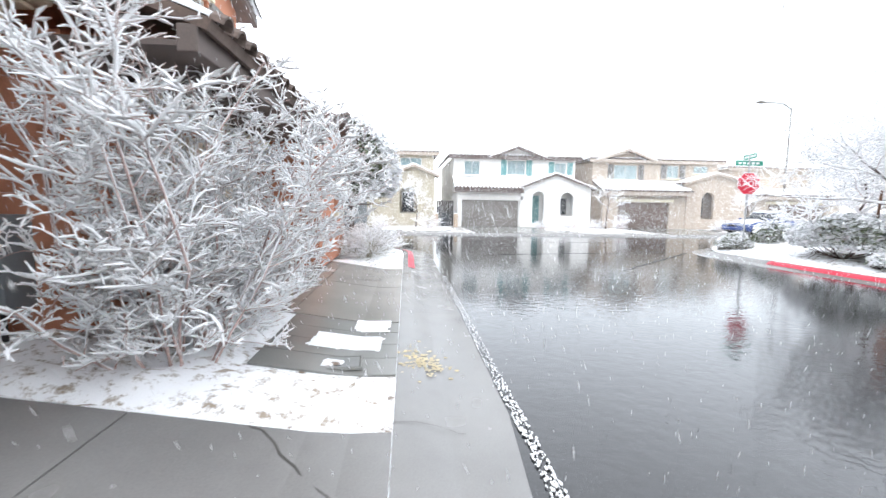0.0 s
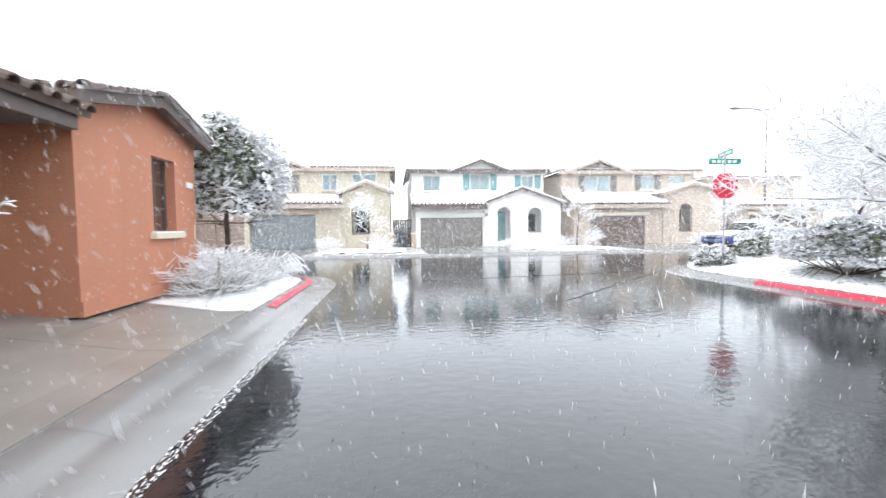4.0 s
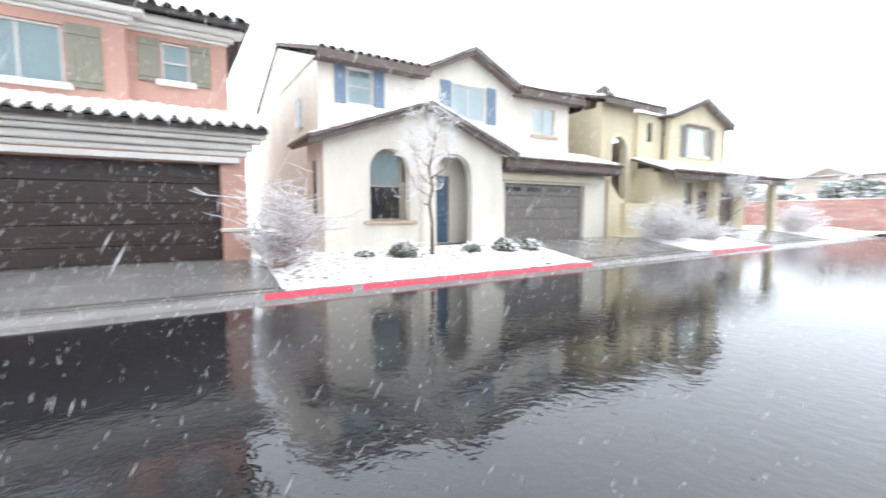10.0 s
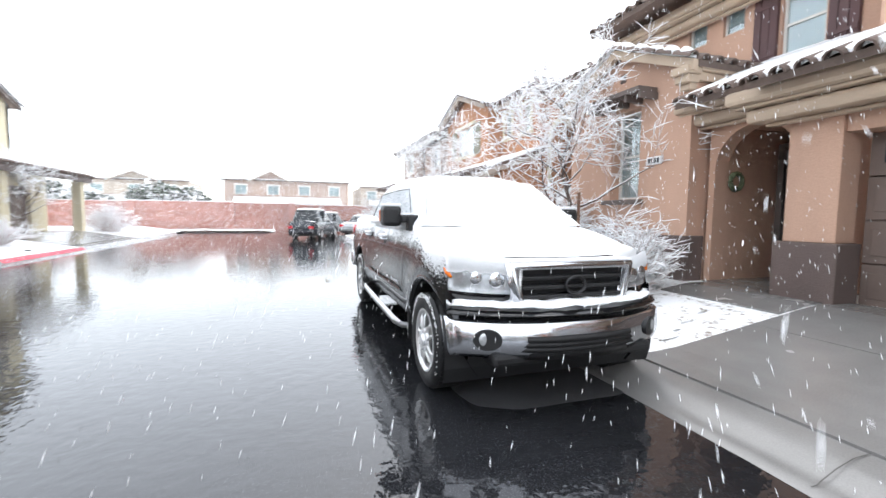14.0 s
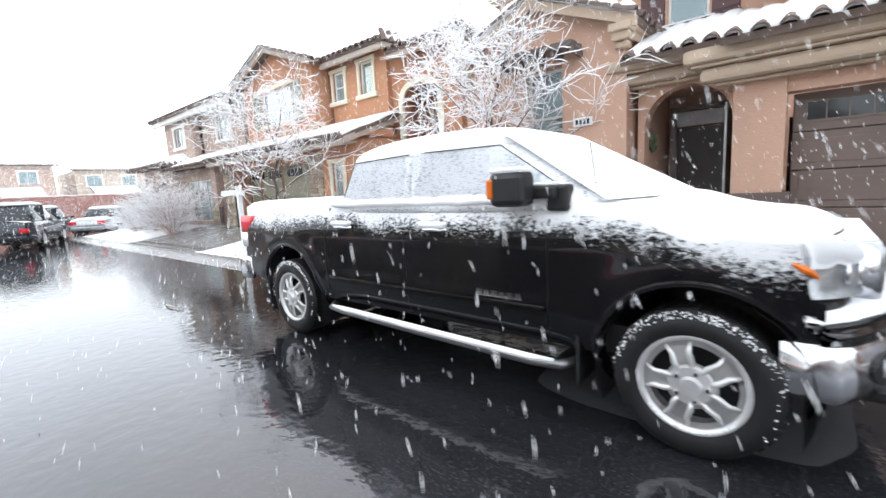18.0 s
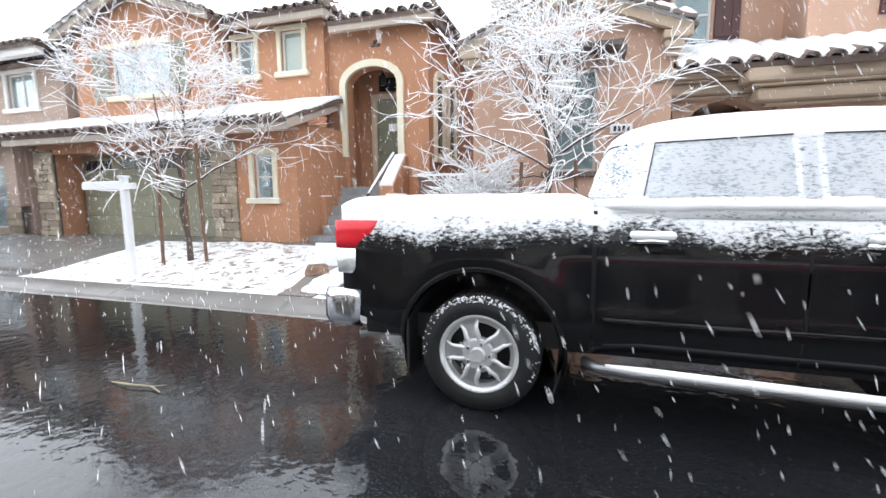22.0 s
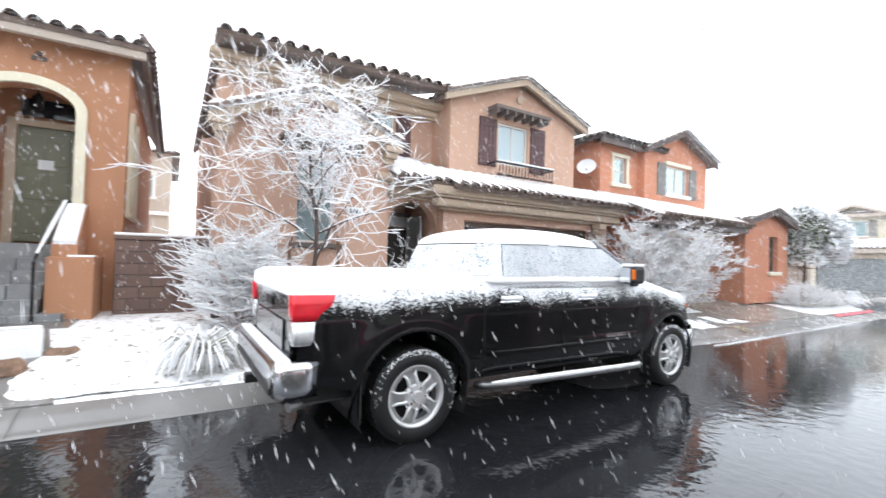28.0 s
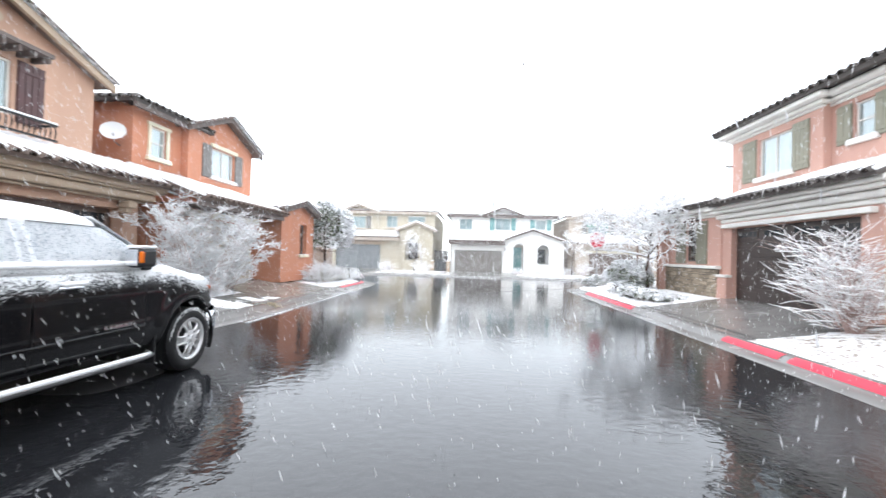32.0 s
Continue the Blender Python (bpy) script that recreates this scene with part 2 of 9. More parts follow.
M_GLASS, t_, b_ = node_mat("window_glass", 0.02)
t_.nodes.remove(b_)
fr_ = t_.nodes.new("ShaderNodeLayerWeight")
fr_.inputs["Blend"].default_value = 0.2
gl_, tr_, mx_ = t_.nodes.new("ShaderNodeBsdfGlossy"), t_.nodes.new("ShaderNodeBsdfTransparent"), t_.nodes.new("ShaderNodeMixShader")
gl_.inputs["Roughness"].default_value = 0.03
tr_.inputs["Color"].default_value = (0.95, 0.98, 0.985, 1)
t_.links.new(fr_.outputs["Facing"], mx_.inputs[0])
t_.links.new(tr_.outputs[0], mx_.inputs[1])
t_.links.new(gl_.outputs[0], mx_.inputs[2])
t_.links.new(mx_.outputs[0], t_.nodes["Material Output"].inputs["Surface"])

M_CHROME = surface("chrome", (0.75, 0.76, 0.78), 0.12, 0.04, 60, 4, 0.02, metal=1.0)
M_DARKSTEEL = surface("dull_stainless_tube", (0.24, 0.24, 0.25), 0.35, 0.1, 60, 5, 0.1, metal=0.85)
M_ALLOY = surface("machined_alloy", (0.70, 0.70, 0.70), 0.38, 0.08, 80, 6, 0.05, metal=0.6)
M_BUMPER = surface("bright_bumper_steel", (0.60, 0.61, 0.64), 0.14, 0.05, 60, 4, 0.02, metal=1.0)
M_DRYROAD = surface("dry_asphalt", (0.042, 0.042, 0.045), 0.75, 0.2, 90, 3, 0.4, 0.006)
M_TYRE = surface("tyre_rubber", (0.008, 0.008, 0.009), 0.6, 0.25, 60, 8, 0.3)
M_BLACKPLASTIC = surface("black_plastic", (0.015, 0.015, 0.016), 0.5, 0.15, 90, 5, 0.25)
M_CARGLASS = surface("tinted_car_glass", (0.03, 0.035, 0.04), 0.05, 0.1, 20, 2, 0.0)
M_REDLENS = surface("red_lamp_lens", (0.70, 0.015, 0.03), 0.12, 0.1, 40, 8, 0.05)
M_CLEARLENS = surface("clear_lamp_lens", (0.74, 0.76, 0.78), 0.06, 0.25, 14, 9, 0.35, 0.03, metal=0.6)
M_AMBER = surface("amber_lens", (0.75, 0.16, 0.01), 0.15, 0.1, 40, 8, 0.05)


def car_paint(name, colour, metal=0.0):
    m, t, b = node_mat(name, 0.28, metal, 0.5 if metal else 0.05)
    d = tex_noise(t, 3.0, 4)
    t.links.new(ramp(t, d, [(0.3, shade(colour, 0.8)), (0.7, colour)]), b.inputs["Base Color"])
    b.inputs["Coat Weight"].default_value, b.inputs["Coat Roughness"].default_value = 1.0, 0.04
    return m


M_PAINT_BLACK = car_paint("black_car_paint", (0.006, 0.006, 0.007))
M_PAINT_SILVER = car_paint("silver_car_paint", (0.42, 0.43, 0.44), 0.6)
M_PAINT_BLUE = car_paint("blue_car_paint", (0.05, 0.10, 0.32), 0.3)
M_PAINT_NAVY = car_paint("dark_car_paint", (0.03, 0.035, 0.045))


# ---- building blocks ----
OFFS = {}


def link(bm, name, mat, smooth=False):
    me = bpy.data.meshes.new(name)
    bmesh.ops.recalc_face_normals(bm, faces=bm.faces)
    bm.to_mesh(me)
    bm.free()
    me.materials.append(mat)
    if smooth:
        me.polygons.foreach_set("use_smooth", [True] * len(me.polygons))
    return new(name, me)


def thing(name, m, label, category, group="", kind=""):
    """An Empty at the base of a thing; its parts are children."""
    e = new(name)
    e.matrix_world = m
    e.empty_display_size = 0.2
    OFFS[e] = Vector((0, 0, 0))
    return tagged(e, label, category, group, kind)


def part(name, bm, mat, parent, label="", smooth=False):
    """Links a bmesh as one mesh under a thing or a part, in the thing's own coordinates."""
    off = OFFS[parent]
    bmesh.ops.translate(bm, verts=bm.verts, vec=-off)
    ob = link(bm, name, mat, smooth)
    ob.parent = parent
    OFFS[ob] = off
    if label:
        ob["label"] = label
    return ob


def box(bm, x0, x1, y0, y1, z0, z1, bev=0.0):
    r = bmesh.ops.create_cube(bm, size=1, matrix=Matrix.Translation(((x0 + x1) / 2, (y0 + y1) / 2, (z0 + z1) / 2)) @ Matrix.Diagonal((abs(x1 - x0), abs(y1 - y0), abs(z1 - z0), 1)))
    if bev:
        es = {e for v in r["verts"] for e in v.link_edges}
        bmesh.ops.bevel(bm, geom=list(es), offset=bev, segments=2, affect="EDGES", profile=0.5)
    return bm


def boxes(*dims, bev=0.0):
    bm = bmesh.new()
    for d in dims:
        box(bm, *d, bev=bev)
    return bm


def tube(bm, pts, radii, n=8, caps=True):
    """A round tube through points."""
    rings = []
    pts = [Vector(p) for p in pts]
    for i, p in enumerate(pts):
        d = (pts[min(i + 1, len(pts) - 1)] - pts[max(i - 1, 0)]).normalized()
        a = d.cross(Vector((0, 0, 1)) if abs(d.z) < 0.9 else Vector((1, 0, 0))).normalized()
        b = d.cross(a)
        r = radii[i] if isinstance(radii, (list, tuple)) else radii
        rings.append([bm.verts.new(p + r * (math.cos(q) * a + math.sin(q) * b)) for q in (2 * math.pi * k / n for k in range(n))])
    for s, e in zip(rings, rings[1:]):
        for k in range(n):
            bm.faces.new((s[k], s[(k + 1) % n], e[(k + 1) % n], e[k]))
    if caps and n > 2:
        bm.faces.new(rings[0][::-1])
        bm.faces.new(rings[-1])
    return bm


def prism(bm, outline, holes=(), a0=0.0, a1=0.25, axis="y"):
    """A flat panel of outline (u, z) with holes right through, from a0 to a1 along the axis."""
    loops = [list(outline)] + [list(h) for h in holes]
    from_ = {"x": lambda u, z, a: Vector((a, u, z)), "y": lambda u, z, a: Vector((u, a, z)), "z": lambda u, z, a: Vector((u, z, a))}[axis]
    flat = [(u, z) for lp in loops for u, z in lp]
    tris = tessellate_polygon([[Vector((u, z, 0)) for u, z in lp] for lp in loops])
    lo = [bm.verts.new(from_(u, z, a0)) for u, z in flat]
    hi = [bm.verts.new(from_(u, z, a1)) for u, z in flat]
    for a, b, c in tris:
        if len({a, b, c}) == 3:
            bm.faces.new((lo[a], lo[b], lo[c]))
            bm.faces.new((hi[c], hi[b], hi[a]))
    k = 0
    for lp in loops:
        n = len(lp)
        for i in range(n):
            j = (i + 1) % n
            bm.faces.new((lo[k + i], lo[k + j], hi[k + j], hi[k + i]))
        k += n
    return bm


def rect(x0, x1, z0, z1):
    return [(x0, z0), (x1, z0), (x1, z1), (x0, z1)]


def arch(x0, x1, z0, z1, rise=None, n=14):
    """An opening with a rounded head; rise: the height of the round part."""
    w = (x1 - x0) / 2
    r = w if rise is None else rise
    return [(x0, z0), (x1, z0)] + [((x0 + x1) / 2 + w * math.cos(q), z1 - r + r * math.sin(q)) for q in (math.pi * k / n for k in range(n + 1))]


def band(bm, x0, x1, z0, z1, w, a0, a1, rise=None, n=14):
    """A raised surround of width w round an arched opening, open at the foot."""
    inner = arch(x0, x1, z0, z1, rise, n)
    outer = arch(x0 - w, x1 + w, z0, z1 + w, None if rise is None else rise + w * 0.8, n)
    return prism(bm, [inner[1]] + inner[2:] + [inner[0], outer[0]] + outer[2:][::-1] + [outer[1]], (), a0, a1)


def wall(h, outline, holes, y, mat, thick=0.28, name="wall", label=""):
    return part(name, prism(bmesh.new(), outline, holes, y, y + thick), mat, h, label)


def side_wall(h, outline, holes, x, mat, thick=0.25, name="side_wall"):
    return part(name, prism(bmesh.new(), outline, holes, x, x + thick, "x"), mat, h)


def ring_frame(x0, x1, z0, z1, y0, y1, f):
    """One rectangular frame, joined at its corners."""
    bm = bmesh.new()
    R = [[bm.verts.new((x, y, z)) for x, z in ((x0 + e, z0 + e), (x1 - e, z0 + e), (x1 - e, z1 - e), (x0 + e, z1 - e))] for y, e in ((y0, 0), (y0, f), (y1, f), (y1, 0))]
    for a, b in zip(R, R[1:] + R[:1]):
        for k in range(4):
            bm.faces.new((a[k], a[(k + 1) % 4], b[(k + 1) % 4], b[k]))
    bmesh.ops.recalc_face_normals(bm, faces=bm.faces)
    return bm


def window(h, x0, x1, z0, z1, y, frame=None, trim=None, tw=0.12, sill=None, cols=2, rows=1, blind=None, deep=0.06, head=None, label="", sillw=0.1):
    """A window in an opening of a wall whose face is at y: frame and bars, a pane, blind or painted dark sheet,
    surround and sill.
    """
    f, d = 0.045, y + deep
    w = part("window", ring_frame(x0, x1, z0, z1, d, d + 0.06, f), frame or M_FRAME, h, label)
    for k in range(1, cols):
        c = x0 + (x1 - x0) * k / cols
        part("mullion", boxes((c - 0.02, c + 0.02, d + 0.004, d + 0.05, z0 + f, z1 - f)), frame or M_FRAME, w)
    for k in range(1, rows):
        c = z0 + (z1 - z0) * k / rows
        part("glazing_bar", boxes((x0 + f, x1 - f, d + 0.006, d + 0.046, c - 0.02, c + 0.02)), frame or M_FRAME, w)
    g = part("pane", boxes((x0 + f, x1 - f, d + 0.025, d + 0.031, z0 + f, z1 - f)), M_GLASS, w)
    g.visible_shadow = False
    # a blind, except in the darkroom material: then a sheet painted as room shade
    part("blind", boxes((x0 + f, x1 - f, d + 0.041, d + 0.053, z0 + f, z1 - f)), blind or M_BLIND, w)
    if trim:
        for q in (x0 - tw, x1):
            part("jamb_trim", boxes((q, q + tw, y - 0.05, y + 0.02, z0, z1), bev=0.008), trim, w)
        part("head_trim", boxes((x0 - tw - 0.05, x1 + tw + 0.05, y - 0.06, y + 0.02, z1, z1 + tw), bev=0.008), trim, w)
    if sill:
        e = tw + 0.07 if trim else 0.12
        part("sill", boxes((x0 - e, x1 + e, y - 0.1, y + 0.02, z0 - sillw, z0 - 0.002), bev=0.012), sill, w)
        lump = boxes((x0 - e + 0.02, x1 + e - 0.02, y - 0.095, y + 0.0, z0, z0 + 0.025), bev=0.01)
        part("snow_cap", lump, M_SNOW, w)
    if head:
        part("head_mould", boxes((x0 - 0.12, x1 + 0.12, y - 0.09, y + 0.02, z1 + 0.02, z1 + 0.14), bev=0.01), head, w)
    return w


def shutter(h, x0, x1, z0, z1, y, mat):
    s = part("shutter", boxes((x0, x1, y - 0.035, y - 0.002, z0, z1)), mat, h)
    n = max(2, int((x1 - x0) / 0.13))
    for k in range(n):
        a = x0 + (x1 - x0) * k / n
        part("board", boxes((a + 0.008, a + (x1 - x0) / n - 0.008, y - 0.05, y - 0.034, z0 + 0.01, z1 - 0.01), bev=0.004), mat, s)
    for z in (z0 + 0.1 * (z1 - z0), z0 + 0.82 * (z1 - z0)):
        part("batten", boxes((x0 + 0.01, x1 - 0.01, y - 0.066, y - 0.049, z, z + 0.07), bev=0.004), mat, s)
    return s


def garage_door(h, x0, x1, z0, z1, y, mat, cols=4, rows=4, lights=True, reveal=None):
    """A sectional door: each section with pressed panels; small panes in the top one."""
    d = part("garage_door", boxes((x0, x1, y + 0.05, y + 0.09, z0, z1)), mat, h)
    hgt, wid = (z1 - z0) / rows, (x1 - x0) / cols
    for r in range(rows):
        s = boxes((x0 + 0.01, x1 - 0.01, y + 0.012, y + 0.05, z0 + r * hgt + 0.008, z0 + (r + 1) * hgt - 0.008), bev=0.006)
        for c in range(cols):
            a, b = x0 + c * wid + 0.09, x0 + (c + 1) * wid - 0.09
            if not (lights and r == rows - 1):
                part("pressed_panel", boxes((a, b, y, y + 0.016, z0 + r * hgt + 0.1, z0 + (r + 1) * hgt - 0.1), bev=0.006), mat, d)
        sec = part("door_section", s, mat, d)
        if lights and r == rows - 1:
            for c in range(cols):
                a, b = x0 + c * wid + 0.12, x0 + (c + 1) * wid - 0.12
                za, zb = z0 + r * hgt + 0.12, z0 + (r + 1) * hgt - 0.1
                fr = boxes((a, b, y - 0.002, y + 0.014, za, za + 0.03), (a, b, y - 0.002, y + 0.014, zb - 0.03, zb), (a, a + 0.03, y - 0.002, y + 0.014, za + 0.03, zb - 0.03), (b - 0.03, b, y - 0.002, y + 0.014, za + 0.03, zb - 0.03))
                for k in range(1, 4):
                    q = a + (b - a) * k / 4
                    box(fr, q - 0.008, q + 0.008, y, y + 0.013, za + 0.03, zb - 0.03)
                part("light_frame", fr, mat, d)
                part("light_pane", boxes((a + 0.03, b - 0.03, y + 0.004, y + 0.009, za + 0.03, zb - 0.03)), M_CARGLASS, d)
    return d


def moulding(h, x0, x1, y, z, steps, mat, name="cornice", ends=True):
    """A cornice built of stacked courses: (height, projection) from the bottom up."""
    top = None
    for k, (hgt, proj) in enumerate(steps):
        e = proj if ends else 0
        bm = box(bmesh.new(), x0 - e, x1 + e, y - proj, y + 0.05, z, z + hgt - 0.003, min(0.06, hgt * 0.36))
        ob = part(name if k == 0 else "course", bm, mat, top or h)
        top = top or ob
        z += hgt
    return top


TILE = {}


def barrel(mat, r=0.1, length=0.34):
    """One barrel tile, its round back up, lying along -y."""
    if mat.name in TILE:
        return TILE[mat.name]
    bm = bmesh.new()
    n = 6
    rings = []
    for y, k in ((0.0, 1.0), (length, 0.92)):
        rings.append([bm.verts.new((k * rr * math.cos(q), y, k * rr * math.sin(q) * 0.95)) for rr in (r, r - 0.022) for q in (math.pi * i / n for i in range(n + 1))])
    m = n + 1
    a, b = rings
    for i in range(n):
        bm.faces.new((a[i], a[i + 1], b[i + 1], b[i]))
        bm.faces.new((a[m + i + 1], a[m + i], b[m + i], b[m + i + 1]))
        bm.faces.new((a[i + 1], a[i], a[m + i], a[m + i + 1]))
        bm.faces.new((b[i], b[i + 1], b[m + i + 1], b[m + i]))
    me = bpy.data.meshes.new("roof_tile")
    bmesh.ops.recalc_face_normals(bm, faces=bm.faces)
    bm.to_mesh(me)
    bm.free()
    me.materials.append(mat)
    TILE[mat.name] = me
    return me


def roof(h, a, b, c, d, mat=None, pitch=0.27, near=True, snow=0.07, tiles=True, bare=0.0, label="", left_edge=True, right_edge=True):
    """A roof plane: eave from a to b, ridge from d to c; tile deck, ribbed snow and, along the eave, single barrel tiles."""
    mat = mat or M_ROOF
    a, b, c, d = (Vector(p) for p in (a, b, c, d))
    n = (b - a).cross(d - a if (d - a).length > 0.1 else c - a).normalized()
    if n.z < 0:
        n = -n
    bm = bmesh.new()
    lo, hi = [bm.verts.new(p - 0.09 * n) for p in (a, b, c, d)], [bm.verts.new(p) for p in (a, b, c, d)]
    if (c - d).length < 0.02:
        lo, hi = lo[:3], hi[:3]
    bm.faces.new(lo[::-1])
    bm.faces.new(hi)
    for i in range(len(lo)):
        j = (i + 1) % len(lo)
        bm.faces.new((lo[i], lo[j], hi[j], hi[i]))
    deck = part("roof", bm, mat, h, label)
    eave = (b - a).length
    nt = max(1, round(eave / pitch))
    per = 6 if near else 4
    nu, nv = nt * per, max(3, int(((d - a).length) / 0.3))
    bm = bmesh.new()
    grid = []
    for j in range(nv + 1):
        row = []
        t = 0.015 + 0.985 * j / nv
        for i in range(nu + 1):
            s = i / nu
            p = (a.lerp(b, s)).lerp(d.lerp(c, s), t)
            rib = abs(math.sin(math.pi * s * nt))
            z = snow * (0.75 + 0.35 * noise.noise(p * 1.7)) + 0.035 * rib
            step = 0.02 * (1 - ((t * (d - a).length / 0.36) % 1.0))
            if j == 0:
                z = 0.012 + 0.05 * rib
            row.append(bm.verts.new(p + (z + step) * n))
        grid.append(row)
    for j in range(nv):
        for i in range(nu):
            bm.faces.new((grid[j][i], grid[j][i + 1], grid[j + 1][i + 1], grid[j + 1][i]))
    edge = [*grid[0], *[r[-1] for r in grid[1:]], *grid[-1][-2::-1], *[r[0] for r in grid[-2:0:-1]]]
    foot = [bm.verts.new(v.co - (0.05 if k else 0.02) * n) for k, v in enumerate(edge)]
    for i in range(len(edge)):
        j = (i + 1) % len(edge)
        if (edge[i].co - edge[j].co).length > 1e-4:
            bm.faces.new((edge[i], foot[i], foot[j], edge[j]))
    sn = part("roof_snow", bm, M_SNOW, deck, smooth=True)
    sn["kind"] = "stuff"
    if tiles:
        me = barrel(mat)
        ux = (b - a).normalized()
        up = ((d - a) - (d - a).dot(ux) * ux).normalized() if (d - a).length > 0.1 else ((c - b) - (c - b).dot(ux) * ux).normalized()
        rot = Matrix((ux, up, n)).transposed().to_4x4()
        for k in range(nt):
            p = a.lerp(b, (k + 0.5) / nt) - 0.07 * up
            ob = new("roof_tile", me)
            ob.parent = deck
            ob.matrix_basis = Matrix.Translation(p - OFFS[h]) @ rot
    return deck


def gable(h, x0, x1, xp, ze, zp, y0, y1, over=0.25, mat=None, near=True, fascia=None, snow=0.07, front_tiles=True):
    """A roof with its gable to the front (-y): two planes that fall to the sides, barge boards and rake tiles."""
    mat, fascia = mat or M_ROOF, fascia or M_EAVE
    sl, sr = (zp - ze) / (xp - x0), (zp - ze) / (x1 - xp)
    la, ra = (x0 - over, ze - over * sl), (x1 + over, ze - over * sr)
    roof(h, (la[0], y1, la[1]), (la[0], y0, la[1]), (xp, y0, zp), (xp, y1, zp), mat, near=near, snow=snow, tiles=near)
    roof(h, (ra[0], y0, ra[1]), (ra[0], y1, ra[1]), (xp, y1, zp), (xp, y0, zp), mat, near=near, snow=snow, tiles=near)
    bm = bmesh.new()
    t = 0.16
    prism(bm, [la, (xp, zp), ra, (ra[0], ra[1] - t), (xp, zp - t), (la[0], la[1] - t)], (), y0 - 0.02, y0 + 0.07)
    part("barge_board", bm, fascia, h)
    if near:
        for (p, q) in ((la, (xp, zp)), (ra, (xp, zp))):
            sn = bmesh.new()
            p, q = Vector((p[0], y0 - 0.05, p[1] + 0.09)), Vector((q[0], y0 - 0.05, q[1] + 0.09))
            k = max(6, int((q - p).length / 0.085))
            pts = [p.lerp(q, i / k) + Vector((0, 0.012 * noise.noise(Vector((i * 0.7, x0, y0))), 0.02 * noise.noise(Vector((i * 0.5, x1, y0))))) for i in range(k + 1)]
            tube(sn, pts, [0.03 if i in (0, k) else 0.062 + 0.028 * noise.noise(Vector((i * 0.9, y0, x0))) - (0.035 if i % 4 == 3 else 0) for i in range(k + 1)], 7)
            part("rake_snow", sn, M_SNOW, h, smooth=True)["kind"] = "stuff"
    if front_tiles:
        me = barrel(mat)
        for (p, q) in ((la, (xp, zp)), (ra, (xp, zp))):
            p, q = Vector((p[0], y0 - 0.03, p[1] + 0.02)), Vector((q[0], y0 - 0.03, q[1] + 0.02))
            run = (q - p).length
            k = max(1, int(run / 0.34))
            dirn = (q - p).normalized()
            side = Vector((0, 1, 0))
            nn = dirn.cross(side)
            if nn.z < 0:
                nn, side = -nn, -side
            rot = Matrix((side * (1 if (dirn.cross(nn)).dot(side) < 0 else -1), dirn, nn)).transposed().to_4x4()
            for i in range(k):
                ob = new("rake_tile", me)
                ob.parent = h
                ob.matrix_basis = Matrix.Translation(p + dirn * (run * i / k) - OFFS[h]) @ rot


def house(name, rz, cx, cy, z0, label, dx=0.0, dy=0.0):
    e = thing(name, pose(0, 0, 0, 0, 0, rz) @ Matrix.Translation((cx + dx, cy + dy, z0)), label, "house")
    OFFS[e] = Vector((cx, cy, z0))
    return e


def stones(h, x0, x1, y, z0, z1, name="stone", seed=1, size=(0.12, 0.45), hh=(0.06, 0.14), depth=0.05):
    """Ledge stone: courses of single uneven stones proud of a recessed bed."""
    rng = random.Random(seed)
    bed = part("stone_bed", boxes((x0, x1, y + 0.005, y + 0.05, z0, z1)), M_JOINT, h)
    kinds = []
    for k in range(7):
        bm = boxes((-0.5, 0.5, -0.5, 0.5, -0.5, 0.5))
        for v in bm.verts:
            v.co += Vector((rng.uniform(-0.04, 0.04), rng.uniform(-0.12, 0.12) if v.co.y < 0 else 0, rng.uniform(-0.07, 0.07)))
        bmesh.ops.bevel(bm, geom=list(bm.edges), offset=0.06, segments=1, affect="EDGES")
        me = bpy.data.meshes.new(name)
        bmesh.ops.recalc_face_normals(bm, faces=bm.faces)
        bm.to_mesh(me)
        bm.free()
        me.materials.append(M_STONE)
        kinds.append(me)
    z, count = z0, 0
    while z < z1 - 0.03:
        dz = min(rng.uniform(*hh), z1 - z)
        x = x0
        while x < x1 - 0.02:
            w = min(rng.uniform(*size), x1 - x)
            if x1 - x - w < 0.07:
                w = x1 - x
            ob = new(name, kinds[rng.randrange(7)])
            ob.parent = bed
            d = depth * rng.uniform(0.6, 1.3)
            ob.matrix_basis = Matrix.Translation(Vector((x + w / 2, y + 0.01 - d / 2 + 0.01, z + dz / 2)) - OFFS[h]) @ Matrix.Diagonal((w - 0.01, d, dz - 0.01, 1))
            x += w
            count += 1
        z += dz
    return bed


# ---- ground, road, kerbs, pavements ----
def clamp01(v):
    return max(0.0, min(1.0, v))


def left_z(x):
    """Height of the lots beside the left kerb, which rise towards the houses."""
    return 0.11 + 0.33 * clamp01((-2.5 - x) / 2.2)


def right_z(x):
    return 0.12 + 0.36 * clamp01((x - 9.0) / 2.3)


KERB_L, KERB_R, CORNER_Y, CORNER_R = -2.1, 8.75, 22.0, 2.6


def kerb_x(y, side):
    """The kerb's line along the street, rounded off at the crossing."""
    base = KERB_L if side < 0 else KERB_R
    q = y - (CORNER_Y - CORNER_R)
    if q <= 0:
        return base
    return base + side * (CORNER_R - math.sqrt(max(0.0, CORNER_R**2 - q * q)))


